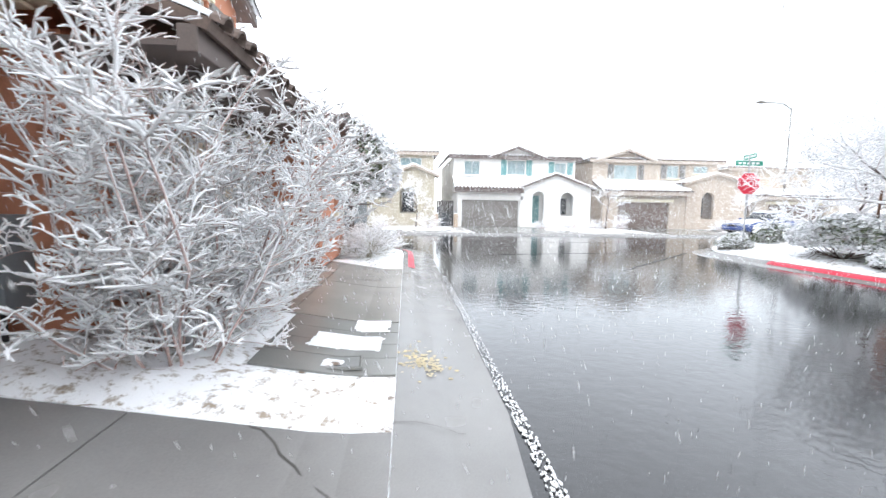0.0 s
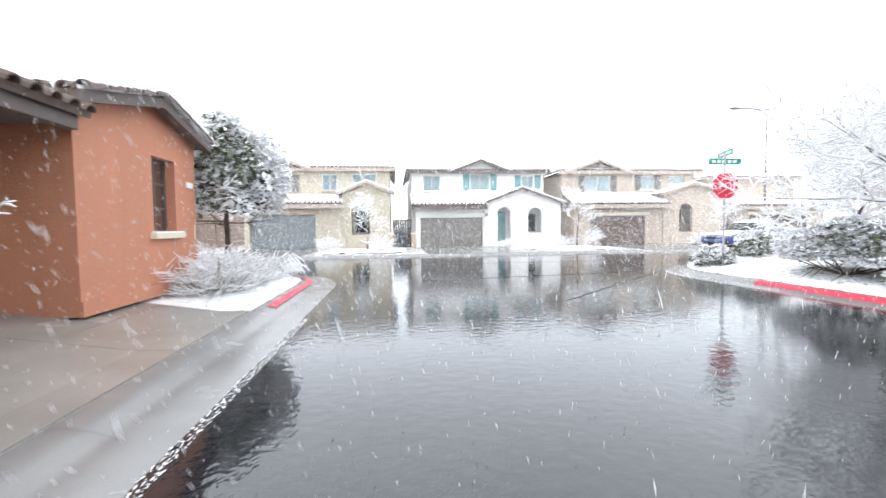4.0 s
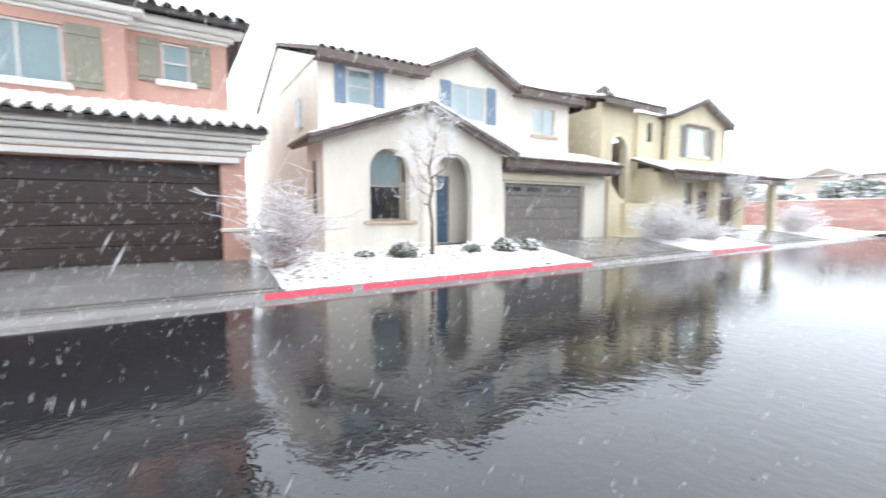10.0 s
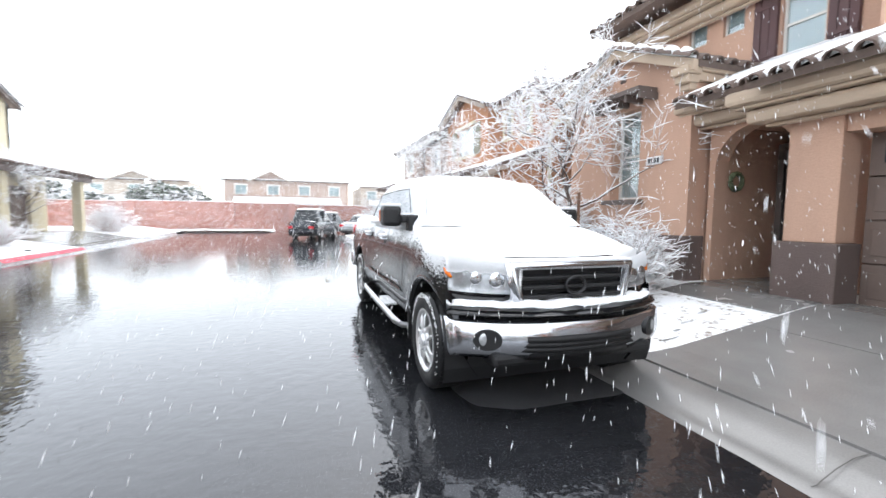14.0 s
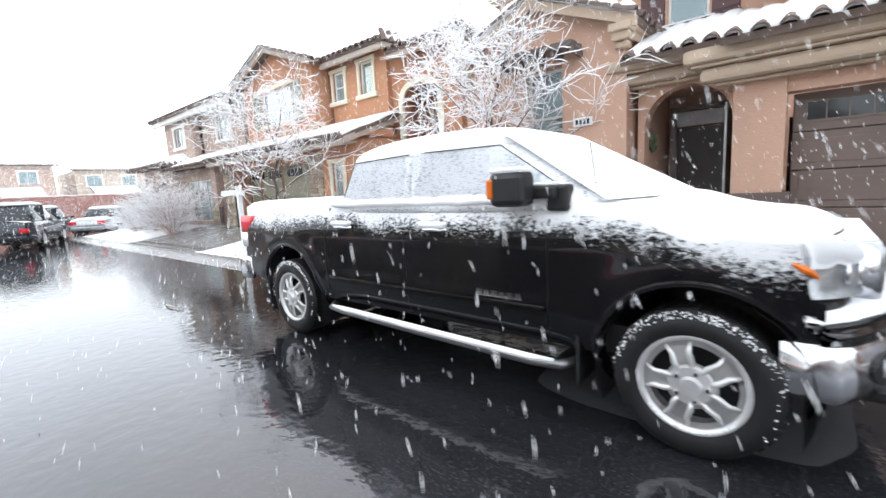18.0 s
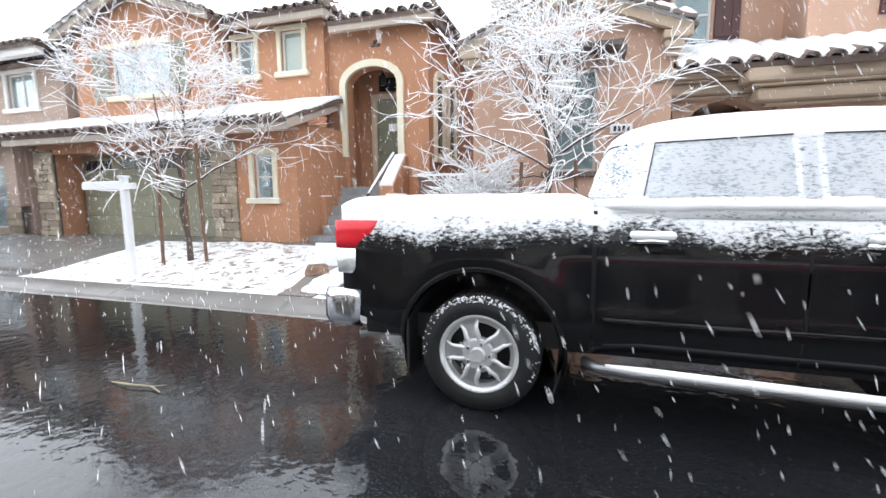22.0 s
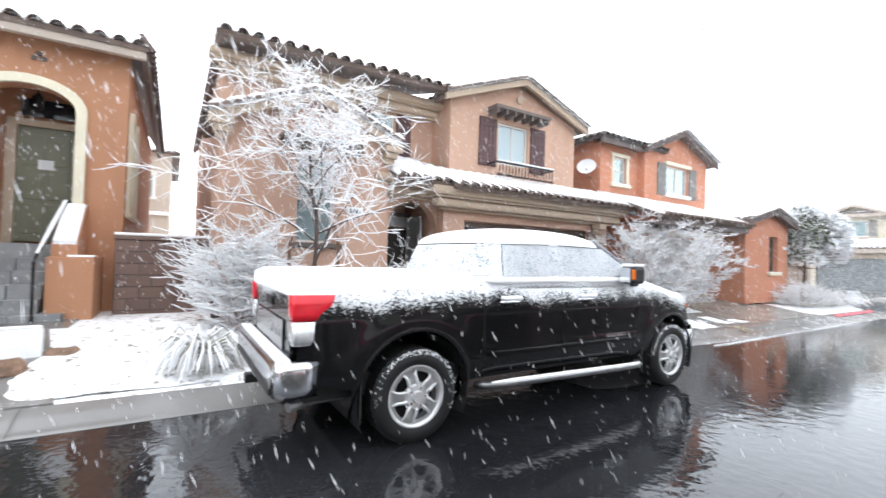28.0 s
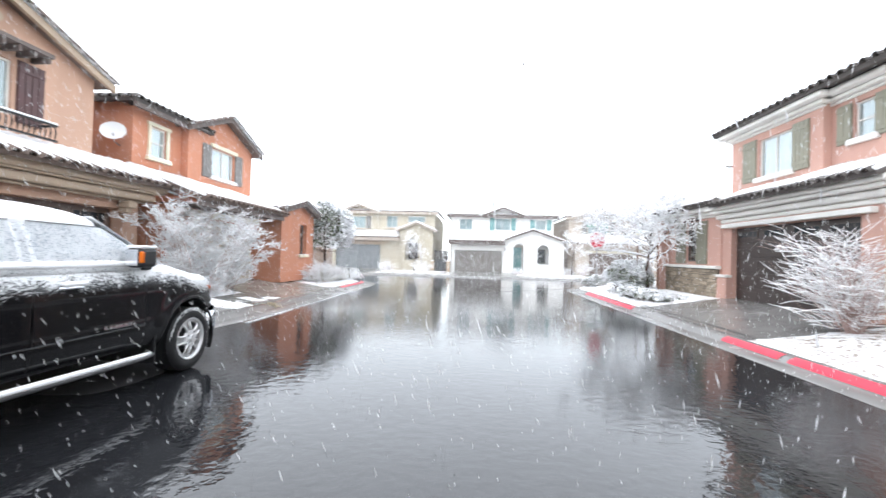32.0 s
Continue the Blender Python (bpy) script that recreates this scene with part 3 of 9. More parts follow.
def kerb_path(side):
    base = KERB_L if side < 0 else KERB_R
    pts = [(base, -26.0 + 2.0 * k) for k in range(2 if side < 0 else 0, 23)]
    c = (base + side * CORNER_R, CORNER_Y - CORNER_R)
    for k in range(9):
        q = math.pi / 2 * k / 8
        pts.append((c[0] - side * CORNER_R * math.cos(q), c[1] + CORNER_R * math.sin(q)))
    pts += [(base + side * (CORNER_R + d), CORNER_Y) for d in (3, 8, 16, 30, 60)]
    return pts


def ribbon(path, profile, side, lo=None, hi=None):
    """A strip swept along the kerb's line; profile: (distance out to the road, height)."""
    bm = bmesh.new()
    rows = []
    for i, (x, y) in enumerate(path):
        if (lo is not None and y < lo) or (hi is not None and y > hi):
            continue
        x0, y0 = path[max(i - 1, 0)]
        x1, y1 = path[min(i + 1, len(path) - 1)]
        d = Vector((x1 - x0, y1 - y0, 0)).normalized()
        n = Vector((-side * d.y * -1, side * d.x * -1, 0)) if side > 0 else Vector((d.y, -d.x, 0))
        if side > 0:
            n = Vector((-d.y, d.x, 0))
        rows.append([bm.verts.new(Vector((x, y, 0)) + o * n + Vector((0, 0, z))) for o, z in (profile(y) if callable(profile) else profile)])
    for r, s in zip(rows, rows[1:]):
        for k in range(len(r) - 1):
            bm.faces.new((r[k], r[k + 1], s[k + 1], s[k]))
    return bm


def flat_mesh(name, xs, ys, zf, mat, label, category):
    bm = bmesh.new()
    g = [[bm.verts.new((x, y, zf(x, y))) for x in xs] for y in ys]
    for j in range(len(ys) - 1):
        for i in range(len(xs) - 1):
            bm.faces.new((g[j][i], g[j][i + 1], g[j + 1][i + 1], g[j + 1][i]))
    ob = link(bm, name, mat, True)
    return tagged(ob, label, category, kind="structure")


flat_mesh("ground", [-700, -60, 60, 700], [-700, -60, 60, 700], lambda x, y: -0.05, M_SNOW_PATCHY, "snow-dusted open ground reaching the horizon", "ground")
flat_mesh("road", [-62, -30, -10, 0, 4, 8, 20, 40, 62], [-36, -24, -12, 0, 12, 24, 34], lambda x, y: 0.0, M_ROAD, "wet dark asphalt street with mirror-like puddled sheen", "road")


def lot(name, side, ys, zf, label):
    bm = bmesh.new()
    offs = [0, 0.25, 0.6, 1.0, 1.5, 2.0, 2.6, 3.2, 6, 15, 55]
    rows = []
    for y in ys:
        kx = kerb_x(y, side)
        rows.append([bm.verts.new((kx + side * o, y, zf(kx + side * o) if o < 6 else zf(kx + side * 4))) for o in offs])
    # the end slopes down to the road
    rows.insert(0, [bm.verts.new((v.co.x, ys[0] - 0.25, -0.03)) for v in rows[0]])
    for r, s in zip(rows, rows[1:]):
        for k in range(len(offs) - 1):
            bm.faces.new((r[k], r[k + 1], s[k + 1], s[k]))
    return tagged(link(bm, name, M_SNOW_PATCHY, True), label, "ground", kind="structure")


YS = [-29 + 1.0 * k for k in range(49)] + [CORNER_Y - CORNER_R + CORNER_R * math.sin(math.pi / 2 * k / 8) for k in range(1, 9)]
lot("ground_left", -1, YS[7:], left_z, "planting ground of the lots under patchy thin snow")
lot("ground_right", 1, YS, right_z, "planting ground of the facing lots under patchy thin snow")
flat_mesh("ground_far", [-62, -20, 0, 20, 40, 62], [29.95, 31, 33, 37, 45, 70], lambda x, y: 0.1, M_SNOW_SPARSE, "front yards beyond the crossing under thin snow", "ground")



def fine_path(side, y0, y1, step=0.25):
    n = max(2, int((y1 - y0) / step))
    return [(kerb_x(y0 + (y1 - y0) * k / n, side), y0 + (y1 - y0) * k / n) for k in range(n + 1)]


def gutter(y):
    """The kerb's section; the asphalt laps farther over the pan towards the south."""
    w = 0.86 - 0.32 * clamp01((9.0 - y) / 3.2) - 0.07 * clamp01((6.0 - y) / 9.0)
    return [(0.0, 0.113), (0.14, 0.108), (0.26, 0.075), (0.36, 0.035), (0.43, 0.014), (w, 0.012), (w + 0.04, -0.02)]



tagged(link(ribbon(fine_path(-1, -22.0, 18.0, 0.5) + [p for p in kerb_path(-1) if p[1] > 18.0], gutter, -1), "kerb_left", M_CONCRETE, True), "rolled concrete kerb with a wide gutter pan", "kerb", kind="structure")
GUTTER_R = [(0.0, 0.122), (0.12, 0.12), (0.2, 0.09), (0.26, 0.03), (0.34, 0.012), (0.62, 0.012), (0.66, -0.02)]
tagged(link(ribbon(kerb_path(1), GUTTER_R, 1), "kerb_right", M_CONCRETE, True), "rolled concrete kerb with a narrow gutter pan", "kerb", kind="structure")
bm = bmesh.new()
prof = [(29.95, 0.105), (29.75, 0.1), (29.62, 0.03), (29.5, 0.012), (29.1, 0.012), (29.05, -0.02)]
rows = [[bm.verts.new((x, y, z)) for y, z in prof] for x in (-62, -20, 0, 20, 40, 62)]
for r, s in zip(rows, rows[1:]):
    for k in range(len(prof) - 1):
        bm.faces.new((r[k], r[k + 1], s[k + 1], s[k]))
tagged(link(bm, "kerb_far", M_CONCRETE, True), "concrete kerb across the end of the street", "kerb", kind="structure")


# joints across the kerb and its gutter
for side in (-1, 1):
    prof = [(0.0, 0.116), (0.15, 0.115), (0.30, 0.08), (0.42, 0.035), (0.45, 0.018), (0.5, 0.016)] if side < 0 else [(0.0, 0.13), (0.12, 0.129), (0.21, 0.096), (0.27, 0.036), (0.5, 0.014)]
    bm = bmesh.new()
    for k in range(18):
        y = -29.0 + 2.9 * k
        for (a, za), (b, zb) in zip(prof, prof[1:]):
            x = kerb_x(y, side)
            q = [bm.verts.new((x - side * d, y + w, z + 0.003)) for d, z, w in ((a, za, -0.0035), (b, zb, -0.0035), (b, zb, 0.0035), (a, za, 0.0035))]
            bm.faces.new(q)
    tagged(link(bm, "kerb_joints", M_JOINT), "dark expansion joints across the kerb", "kerb joint", kind="stuff")


def red_kerb(side, y0, y1, label):
    prof = [(0.13, 0.1165), (0.2, 0.105), (0.29, 0.081)] if side < 0 else [(0.125, 0.126), (0.21, 0.094), (0.265, 0.036)]
    tagged(link(ribbon(fine_path(side, y0, y1), prof, side), "kerb_paint", M_REDPAINT, True), label, "kerb paint", kind="structure")


red_kerb(-1, 16.2, 21.2, "red painted no-parking stretch of kerb by the corner")
red_kerb(1, 12.2, 17.6, "red painted no-parking kerb round the corner bed")
red_kerb(1, -1.2, 5.55, "red painted kerb before the cream house")
red_kerb(1, 5.75, 7.35, "red painted kerb before the cream house")
red_kerb(1, -12.5, -7.6, "red painted kerb before the yellow house")


def slush(name, side, y0, y1, offset, width, seed):
    """A broken line of slush along the edge of the asphalt."""
    rng = random.Random(seed)
    bm = bmesh.new()
    y = y0
    while y < y1:
        x = kerb_x(y, side) - side * (offset + rng.uniform(-0.5, 0.5) * width)
        r = rng.uniform(0.004, 0.013) * (1.0 if y < 9.5 else 0.7)
        bmesh.ops.create_icosphere(bm, subdivisions=1, radius=r, matrix=Matrix.Translation((x, y, 0.012)) @ Matrix.Diagonal((rng.uniform(0.7, 1.2), rng.uniform(1.0, 2.4), 0.38, 1)))
        y += rng.uniform(0.002, 0.009)
    tagged(link(bm, name, M_SNOW, True), "broken line of slush along the asphalt edge", "slush", kind="stuff")


slush("slush_line", -1, 7.3, 15.5, 0.93, 0.10, 4)

# seams and wear on the asphalt
for x0, y0, x1, y1, w in ((3.6, 16.5, 8.2, 20.8, 0.05), (1.0, 20.0, 7.5, 21.0, 0.05), (-1.0, 25.4, 20, 24.6, 0.05)):
    d = Vector((x1 - x0, y1 - y0, 0)).normalized()
    nn = Vector((-d.y, d.x, 0)) * w
    bm = bmesh.new()
    L, R = [], []
    for k in range(25):
        p = Vector((x0, y0, 0.004)).lerp(Vector((x1, y1, 0.004)), k / 24) + nn * noise.noise(Vector((k * 0.7, x0, y0))) * 1.2
        wid = 0.6 + 0.4 * noise.noise(Vector((k * 0.9, y0, 3.3)))
        L.append(bm.verts.new(p - nn * wid))
        R.append(bm.verts.new(p + nn * wid))
    for k in range(24):
        bm.faces.new((L[k], L[k + 1], R[k + 1], R[k]))
    tagged(link(bm, "road_seam", M_DRYROAD), "pale sealed seam across the wet asphalt", "road seam", kind="structure")


def slab(name, x0, x1, y0, y1, zf, mat, label, nx=2, ny=2, gap=0.012, lift=0.02, kind="structure", skew=None):
    """Paving laid on the sloping lot, cast in single panels with open joints."""
    bedm = bmesh.new()

    def sheet(bm, a0, a1, b0, b1, up, thick):
        n = 6
        top, bot = [], []
        for j in (0, 1):
            y = b1 if j else b0
            top.append([])
            bot.append([])
            for i in range(n + 1):
                x = a0 + (a1 - a0) * i / n
                yy = y + (skew * (x - x0) if skew else 0)
                top[j].append(bm.verts.new((x, yy, zf(x) + up)))
                bot[j].append(bm.verts.new((x, yy, zf(x) + up - thick)))
        for i in range(n):
            bm.faces.new((top[0][i], top[0][i + 1], top[1][i + 1], top[1][i]))
            bm.faces.new((top[0][i], bot[0][i], bot[0][i + 1], top[0][i + 1]))
            bm.faces.new((top[1][i + 1], bot[1][i + 1], bot[1][i], top[1][i]))
        for i in (0, n):
            bm.faces.new((top[0][i], top[1][i], bot[1][i], bot[0][i]))

    sheet(bedm, x0 + 0.01, x1 - 0.01, y0 + 0.01, y1 - 0.01, lift - 0.014, 0.05)
    bed = tagged(link(bedm, name, M_JOINT), label, "paving", kind=kind)
    OFFS[bed] = Vector((0, 0, 0))
    dx, dy = (x1 - x0) / nx, (y1 - y0) / ny
    for i in range(nx):
        for j in range(ny):
            bm = bmesh.new()
            sheet(bm, x0 + i * dx + gap / 2, x0 + (i + 1) * dx - gap / 2, y0 + j * dy + gap / 2, y0 + (j + 1) * dy - gap / 2, lift, 0.05)
            part("panel", bm, mat, bed)
    return bed


lz, rz_ = left_z, right_z
slab("driveway", -5.3, -2.1, 3.95, 8.55, lz, M_CONCRETE, "wet grey concrete driveway before the tan house", 2, 2)
slab("driveway", -4.75, -2.1, 11.2, 15.75, lz, M_DRIVE, "wet brownish concrete driveway before the orange house", 2, 2)
slab("driveway", -6.1, -2.1, -14.4, -8.5, lz, M_CONCRETE, "wet concrete driveway before the stucco house with steps", 2, 2)
slab("driveway", 8.75, 11.7, 6.95, 12.2, rz_, M_CONCRETE, "wet grey concrete driveway before the pink house", 2, 3)
slab("driveway", 8.75, 12.8, -7.3, -1.5, rz_, M_CONCRETE, "wet concrete driveway before the cream house", 2, 3)
slab("driveway", 8.75, 12.8, -19.5, -13.0, rz_, M_CONCRETE, "wet concrete driveway before the yellow house", 2, 3)
slab("path", -3.35, -2.1, 9.5, 11.16, lz, M_CONCRETE_DARK, "strip of damp pavement panels beside the big shrub", 1, 4)
slab("path", -5.9, -4.72, -8.45, -3.0, lz, M_CONCRETE, "concrete walk along the front of the stepped house", 1, 3)
slab("path", -5.3, -4.2, 2.2, 3.9, lz, M_CONCRETE, "short concrete walk to the arched porch", 1, 1)
slab("path", -4.7, -2.1, -3.75, -3.2, lz, M_CONCRETE, "narrow concrete walk across the planted bed", 1, 1, skew=0.2)
for x0, x1 in ((-9.2, -4.3), (1.9, 7.0), (13.6, 18.6), (28, 34)):
    bmx = boxes((x0, x1, 29.95, 37.6, 0.09, 0.115))
    tagged(link(bmx, "driveway", M_CONCRETE_DARK), "wet concrete driveway across the street", "driveway", kind="structure")


def snow_sheet(name, pts, zf, mat, label, height=0.05, step=0.16, seed=0, ragged=0.1):
    """A low uneven blanket of snow inside an outline, thinning out at its edge."""
    bm = bmesh.new()
    xs, ys = [p[0] for p in pts], [p[1] for p in pts]

    def inside(x, y):
        ok, best = False, 9.0
        for (xa, ya), (xb, yb) in zip(pts, pts[1:] + pts[:1]):
            if (ya > y) != (yb > y) and x < (xb - xa) * (y - ya) / (yb - ya) + xa:
                ok = not ok
            vx, vy = xb - xa, yb - ya
            t = clamp01(((x - xa) * vx + (y - ya) * vy) / (vx * vx + vy * vy + 1e-9))
            best = min(best, math.hypot(x - xa - t * vx, y - ya - t * vy))
        return best if ok else -best

    nx, ny = int((max(xs) - min(xs)) / step) + 3, int((max(ys) - min(ys)) / step) + 3
    grid = {}
    for i in range(nx):
        for j in range(ny):
            x, y = min(xs) - step + i * step, min(ys) - step + j * step
            x += step * 0.3 * noise.noise(Vector((x * 9, y * 9, seed)))
            d = inside(x, y) + ragged * noise.noise(Vector((x * 2.3, y * 2.3, seed + 5)))
            if d > -step * 0.4:
                k = clamp01(d / 0.22)
                lump = 0.6 + 0.55 * noise.noise(Vector((x * 3.1, y * 3.1, seed))) + 0.25 * noise.noise(Vector((x * 11, y * 11, seed)))
                grid[i, j] = bm.verts.new((x, y, zf(x) + (height * max(0.1, lump) * k if k > 0 else -0.02) + 0.006))
    for i, j in list(grid):
        q = [(i, j), (i + 1, j), (i + 1, j + 1), (i, j + 1)]
        if all(p in grid for p in q):
            bm.faces.new([grid[p] for p in q])
    ob = tagged(link(bm, name, mat, True), label, "snow", kind="stuff")
    return ob




# ---- houses facing the camera's first turn: pink, cream, yellow (local x = -world y, local y = world x) ----
def body(h, x0, x1, y0, y1, z0, z1, mat, front=False, name="wall"):
    """Side and back walls that close a storey behind its front."""
    t = 0.2
    ds = [(x0, x0 + t, y0 + 0.28, y1, z0, z1), (x1 - t, x1, y0 + 0.28, y1, z0, z1), (x0 + t, x1 - t, y1 - t, y1, z0, z1)]
    for d in ds:
        part("side_wall", boxes(d), mat, h)
    if front:
        part(name, boxes((x0, x1, y0, y0 + 0.28, z0, z1)), mat, h)


def hip(h, x0, x1, y0, y1, ze, zr, mat=None, near=True, over=0.0, back=True, snow=0.07):
    """A hipped roof over a rectangle; the ridge runs along x."""
    run = min((y1 - y0) / 2, (x1 - x0) / 2)
    ym = (y0 + y1) / 2
    ra, rb = x0 + run, x1 - run
    roof(h, (x0, y0, ze), (x1, y0, ze), (rb, ym, zr), (ra, ym, zr), mat, near=near, snow=snow)
    roof(h, (x0, y1, ze), (x0, y0, ze), (ra, ym, zr), (ra, ym, zr), mat, near=near, snow=snow)
    roof(h, (x1, y0, ze), (x1, y1, ze), (rb, ym, zr), (rb, ym, zr), mat, near=near, snow=snow)
    if back:
        roof(h, (x1, y1, ze), (x0, y1, ze), (ra, ym, zr), (rb, ym, zr), mat, near=False, snow=snow, tiles=False)




def pink_house():
    h = house("house", -90, -11, 14, 0.4, "two-storey pink stucco house with brown garage door and stone base", dx=-0.27)
    pk, wt = M_PINK, M_TRIM_WHITE
    # garage front
    wall(h, rect(-12.25, -6.9, 0.35, 3.1), [rect(-11.8, -7.42, 0.36, 2.6)], 11.35, pk)
    garage_door(h, -11.8, -7.42, 0.44, 2.6, 11.5, M_GARAGE_DARK, 4, 5)
    part("garage_header", boxes((-12.1, -7.05, 11.2, 11.36, 2.62, 2.74), bev=0.015), wt, h, "white header board")
    moulding(h, -12.25, -6.9, 11.35, 2.78, [(0.12, 0.06), (0.16, 0.16), (0.1, 0.3), (0.14, 0.4)], wt)
    for x0, x1 in ((-12.28, -11.78), (-7.44, -6.88)):
        part("pier_base", boxes((x0, x1, 11.2, 11.36, 0.35, 1.12), bev=0.02), pk, h)
        part("pier_cap", boxes((x0 - 0.03, x1 + 0.03, 11.16, 11.36, 1.12, 1.2), bev=0.015), wt, h)
    body(h, -12.25, -6.9, 11.35, 22, 0.35, 3.3, pk)
    roof(h, (-12.1, 10.8, 3.32), (-6.5, 10.8, 3.32), (-6.5, 12.05, 3.85), (-12.1, 12.05, 3.85), M_ROOF_DARK)
    # upper storey, in two planes
    big, small = rect(-11.32, -10.0, 4.02, 5.14), rect(-8.4, -7.88, 4.38, 5.22)
    wall(h, rect(-12.6, -9.0, 3.6, 5.5), [big], 11.8, pk)
    wall(h, rect(-9.0, -7.13, 3.6, 5.5), [small], 12.0, pk)
    window(h, -11.32, -10.0, 4.02, 5.14, 11.8, sill=wt)
    window(h, -8.4, -7.88, 4.38, 5.22, 12.0, sill=wt, cols=1, rows=2)
    for a, b, y in ((-12.0, -11.4, 11.8), (-9.95, -9.4, 11.8)):
        shutter(h, a, b, 3.98, 5.2, y, M_SHUT_SAGE)
    for a, b in ((-8.82, -8.44), (-7.86, -7.48)):
        shutter(h, a, b, 4.34, 5.24, 12.0, M_SHUT_SAGE)
    body(h, -12.6, -7.13, 11.8, 22, 3.3, 5.5, pk)
    moulding(h, -12.6, -9.0, 11.8, 5.34, [(0.07, 0.05), (0.1, 0.16), (0.14, 0.34)], wt)
    moulding(h, -9.0, -7.13, 12.0, 5.34, [(0.07, 0.05), (0.1, 0.16), (0.14, 0.34)], wt)
    hip(h, -13.0, -6.75, 11.4, 22.3, 5.71, 6.85, M_ROOF_DARK)
    # single-storey wing with ledge stone
    wall(h, rect(-15.9, -12.25, 0.35, 3.35), [rect(-14.4, -13.72, 1.58, 2.95)], 11.3, pk)
    window(h, -14.4, -13.72, 1.58, 2.95, 11.3, M_FRAME_DARK, cols=1, rows=2, blind=M_PAINTED_DARKROOM, head=M_EAVE_DARK)
    shutter(h, -15.15, -14.45, 1.5, 2.95, 11.3, M_SHUT_SAGE)
    shutter(h, -13.67, -13.02, 1.5, 2.95, 11.3, M_SHUT_SAGE)
    stones(h, -15.9, -12.3, 11.24, 0.35, 1.36, seed=3)
    part("stone_cap", boxes((-16.0, -12.2, 11.12, 11.3, 1.36, 1.46), bev=0.015), wt, h)
    body(h, -15.9, -12.25, 11.3, 20, 0.35, 3.35, pk)
    part("corner_column", boxes((-16.25, -15.92, 11.0, 11.4, 0.35, 3.3), bev=0.02), pk, h)
    moulding(h, -16.2, -12.25, 11.3, 3.02, [(0.08, 0.05), (0.1, 0.15), (0.16, 0.32)], wt)
    hip(h, -16.6, -11.85, 10.9, 20.3, 3.42, 4.25, M_ROOF_DARK)


def cream_house():
    h = house("house", -90, 1, 16, 0.45, "two-storey cream stucco house with gabled arched porch and blue door", dx=-0.37)
    cm, fa = M_CREAM, M_EAVE_DARK
    # gabled porch front with two arches
    a1, a2 = arch(-3.55, -2.3, 1.3, 3.35), arch(-1.4, -0.05, 0.5, 3.35)
    wall(h, [(-4.85, 0.4), (1.2, 0.4), (1.2, 3.6), (-1.75, 4.68), (-4.85, 3.6)], [a1, a2], 12.0, cm)
    wall(h, rect(-4.8, 1.2, 0.4, 3.7), [rect(-3.3, -2.55, 1.45, 2.95), rect(-1.25, -0.35, 0.52, 2.75)], 12.9, cm, name="porch_wall")
    w = window(h, -3.5, -2.4, 1.31, 3.32, 12.3, M_TRIM_TAN, cols=1, rows=2)
    part("lower_pane", boxes((-3.44, -2.46, 12.4, 12.41, 1.36, 2.28)), M_CARGLASS, w, "dark lower pane under a pale blind")
    part("arch_sill", boxes((-3.75, -2.1, 11.92, 12.1, 1.2, 1.3), bev=0.015), M_TRIM_TAN, h)
    d = part("front_door", boxes((-1.25, -0.35, 13.0, 13.06, 0.52, 2.75)), M_DOOR_BLUE, h, "slate blue panelled front door")
    for c in range(2):
        for r in range(3):
            part("door_panel", boxes((-1.17 + c * 0.4, -0.83 + c * 0.4, 12.985, 13.01, 0.66 + r * 0.7, 1.26 + r * 0.7), bev=0.008), M_DOOR_BLUE, d)
    part("porch_ceiling", boxes((-4.8, 1.2, 12.28, 12.9, 3.45, 3.55)), cm, h)
    part("porch_floor", boxes((-4.85, 1.2, 12.0, 12.95, 0.3, 0.48)), M_CONCRETE, h)
    for x in (-4.85, 1.0):
        part("porch_cheek", boxes((x, x + 0.2, 12.28, 13.5, 0.4, 3.7)), cm, h)
    part("porch_column", tube(bmesh.new(), [(-1.85, 11.98, 0.45), (-1.85, 11.98, 0.62), (-1.85, 11.98, 0.66), (-1.85, 11.98, 2.5), (-1.85, 11.98, 2.56), (-1.85, 11.98, 2.66)], [0.2, 0.2, 0.15, 0.14, 0.19, 0.19], 14), cm, h, smooth=False)
    gable(h, -4.85, 1.2, -1.75, 3.57, 4.68, 11.7, 13.6, 0.45, M_ROOF, fascia=fa)
    # garage
    wall(h, rect(1.2, 7.2, 0.35, 3.1), [rect(1.75, 5.9, 0.36, 2.58)], 12.5, cm)
    garage_door(h, 1.75, 5.9, 0.42, 2.58, 12.66, M_GARAGE_GREY, 4, 5)
    part("garage_header", boxes((1.5, 6.2, 12.38, 12.51, 2.66, 2.92), bev=0.02), M_TRIM_CREAM, h)
    part("eave_board", boxes((1.3, 7.2, 11.85, 12.5, 3.0, 3.2), bev=0.02), fa, h)
    part("eave_board", boxes((1.2, 7.3, 11.78, 11.86, 3.04, 3.3), bev=0.01), fa, h)
    roof(h, (1.2, 11.75, 3.32), (7.3, 11.75, 3.32), (7.3, 13.6, 3.95), (1.2, 13.6, 3.95), M_ROOF)
    body(h, 1.2, 7.2, 12.5, 24, 0.35, 3.2, cm)
    # upper storey
    wl, wc, wr = rect(-3.6, -2.8, 4.85, 5.9), rect(0.2, 1.6, 4.8, 6.0), rect(4.0, 5.2, 4.6, 5.7)
    wall(h, [(-4.5, 3.4), (6.0, 3.4), (6.0, 6.1), (3.08, 6.1), (0.87, 7.12), (-1.2, 6.1), (-4.5, 6.1)], [wl, wc, wr], 13.5, cm)
    window(h, -3.6, -2.8, 4.85, 5.9, 13.5, cols=1, rows=2)
    window(h, 0.2, 1.6, 4.8, 6.0, 13.5)
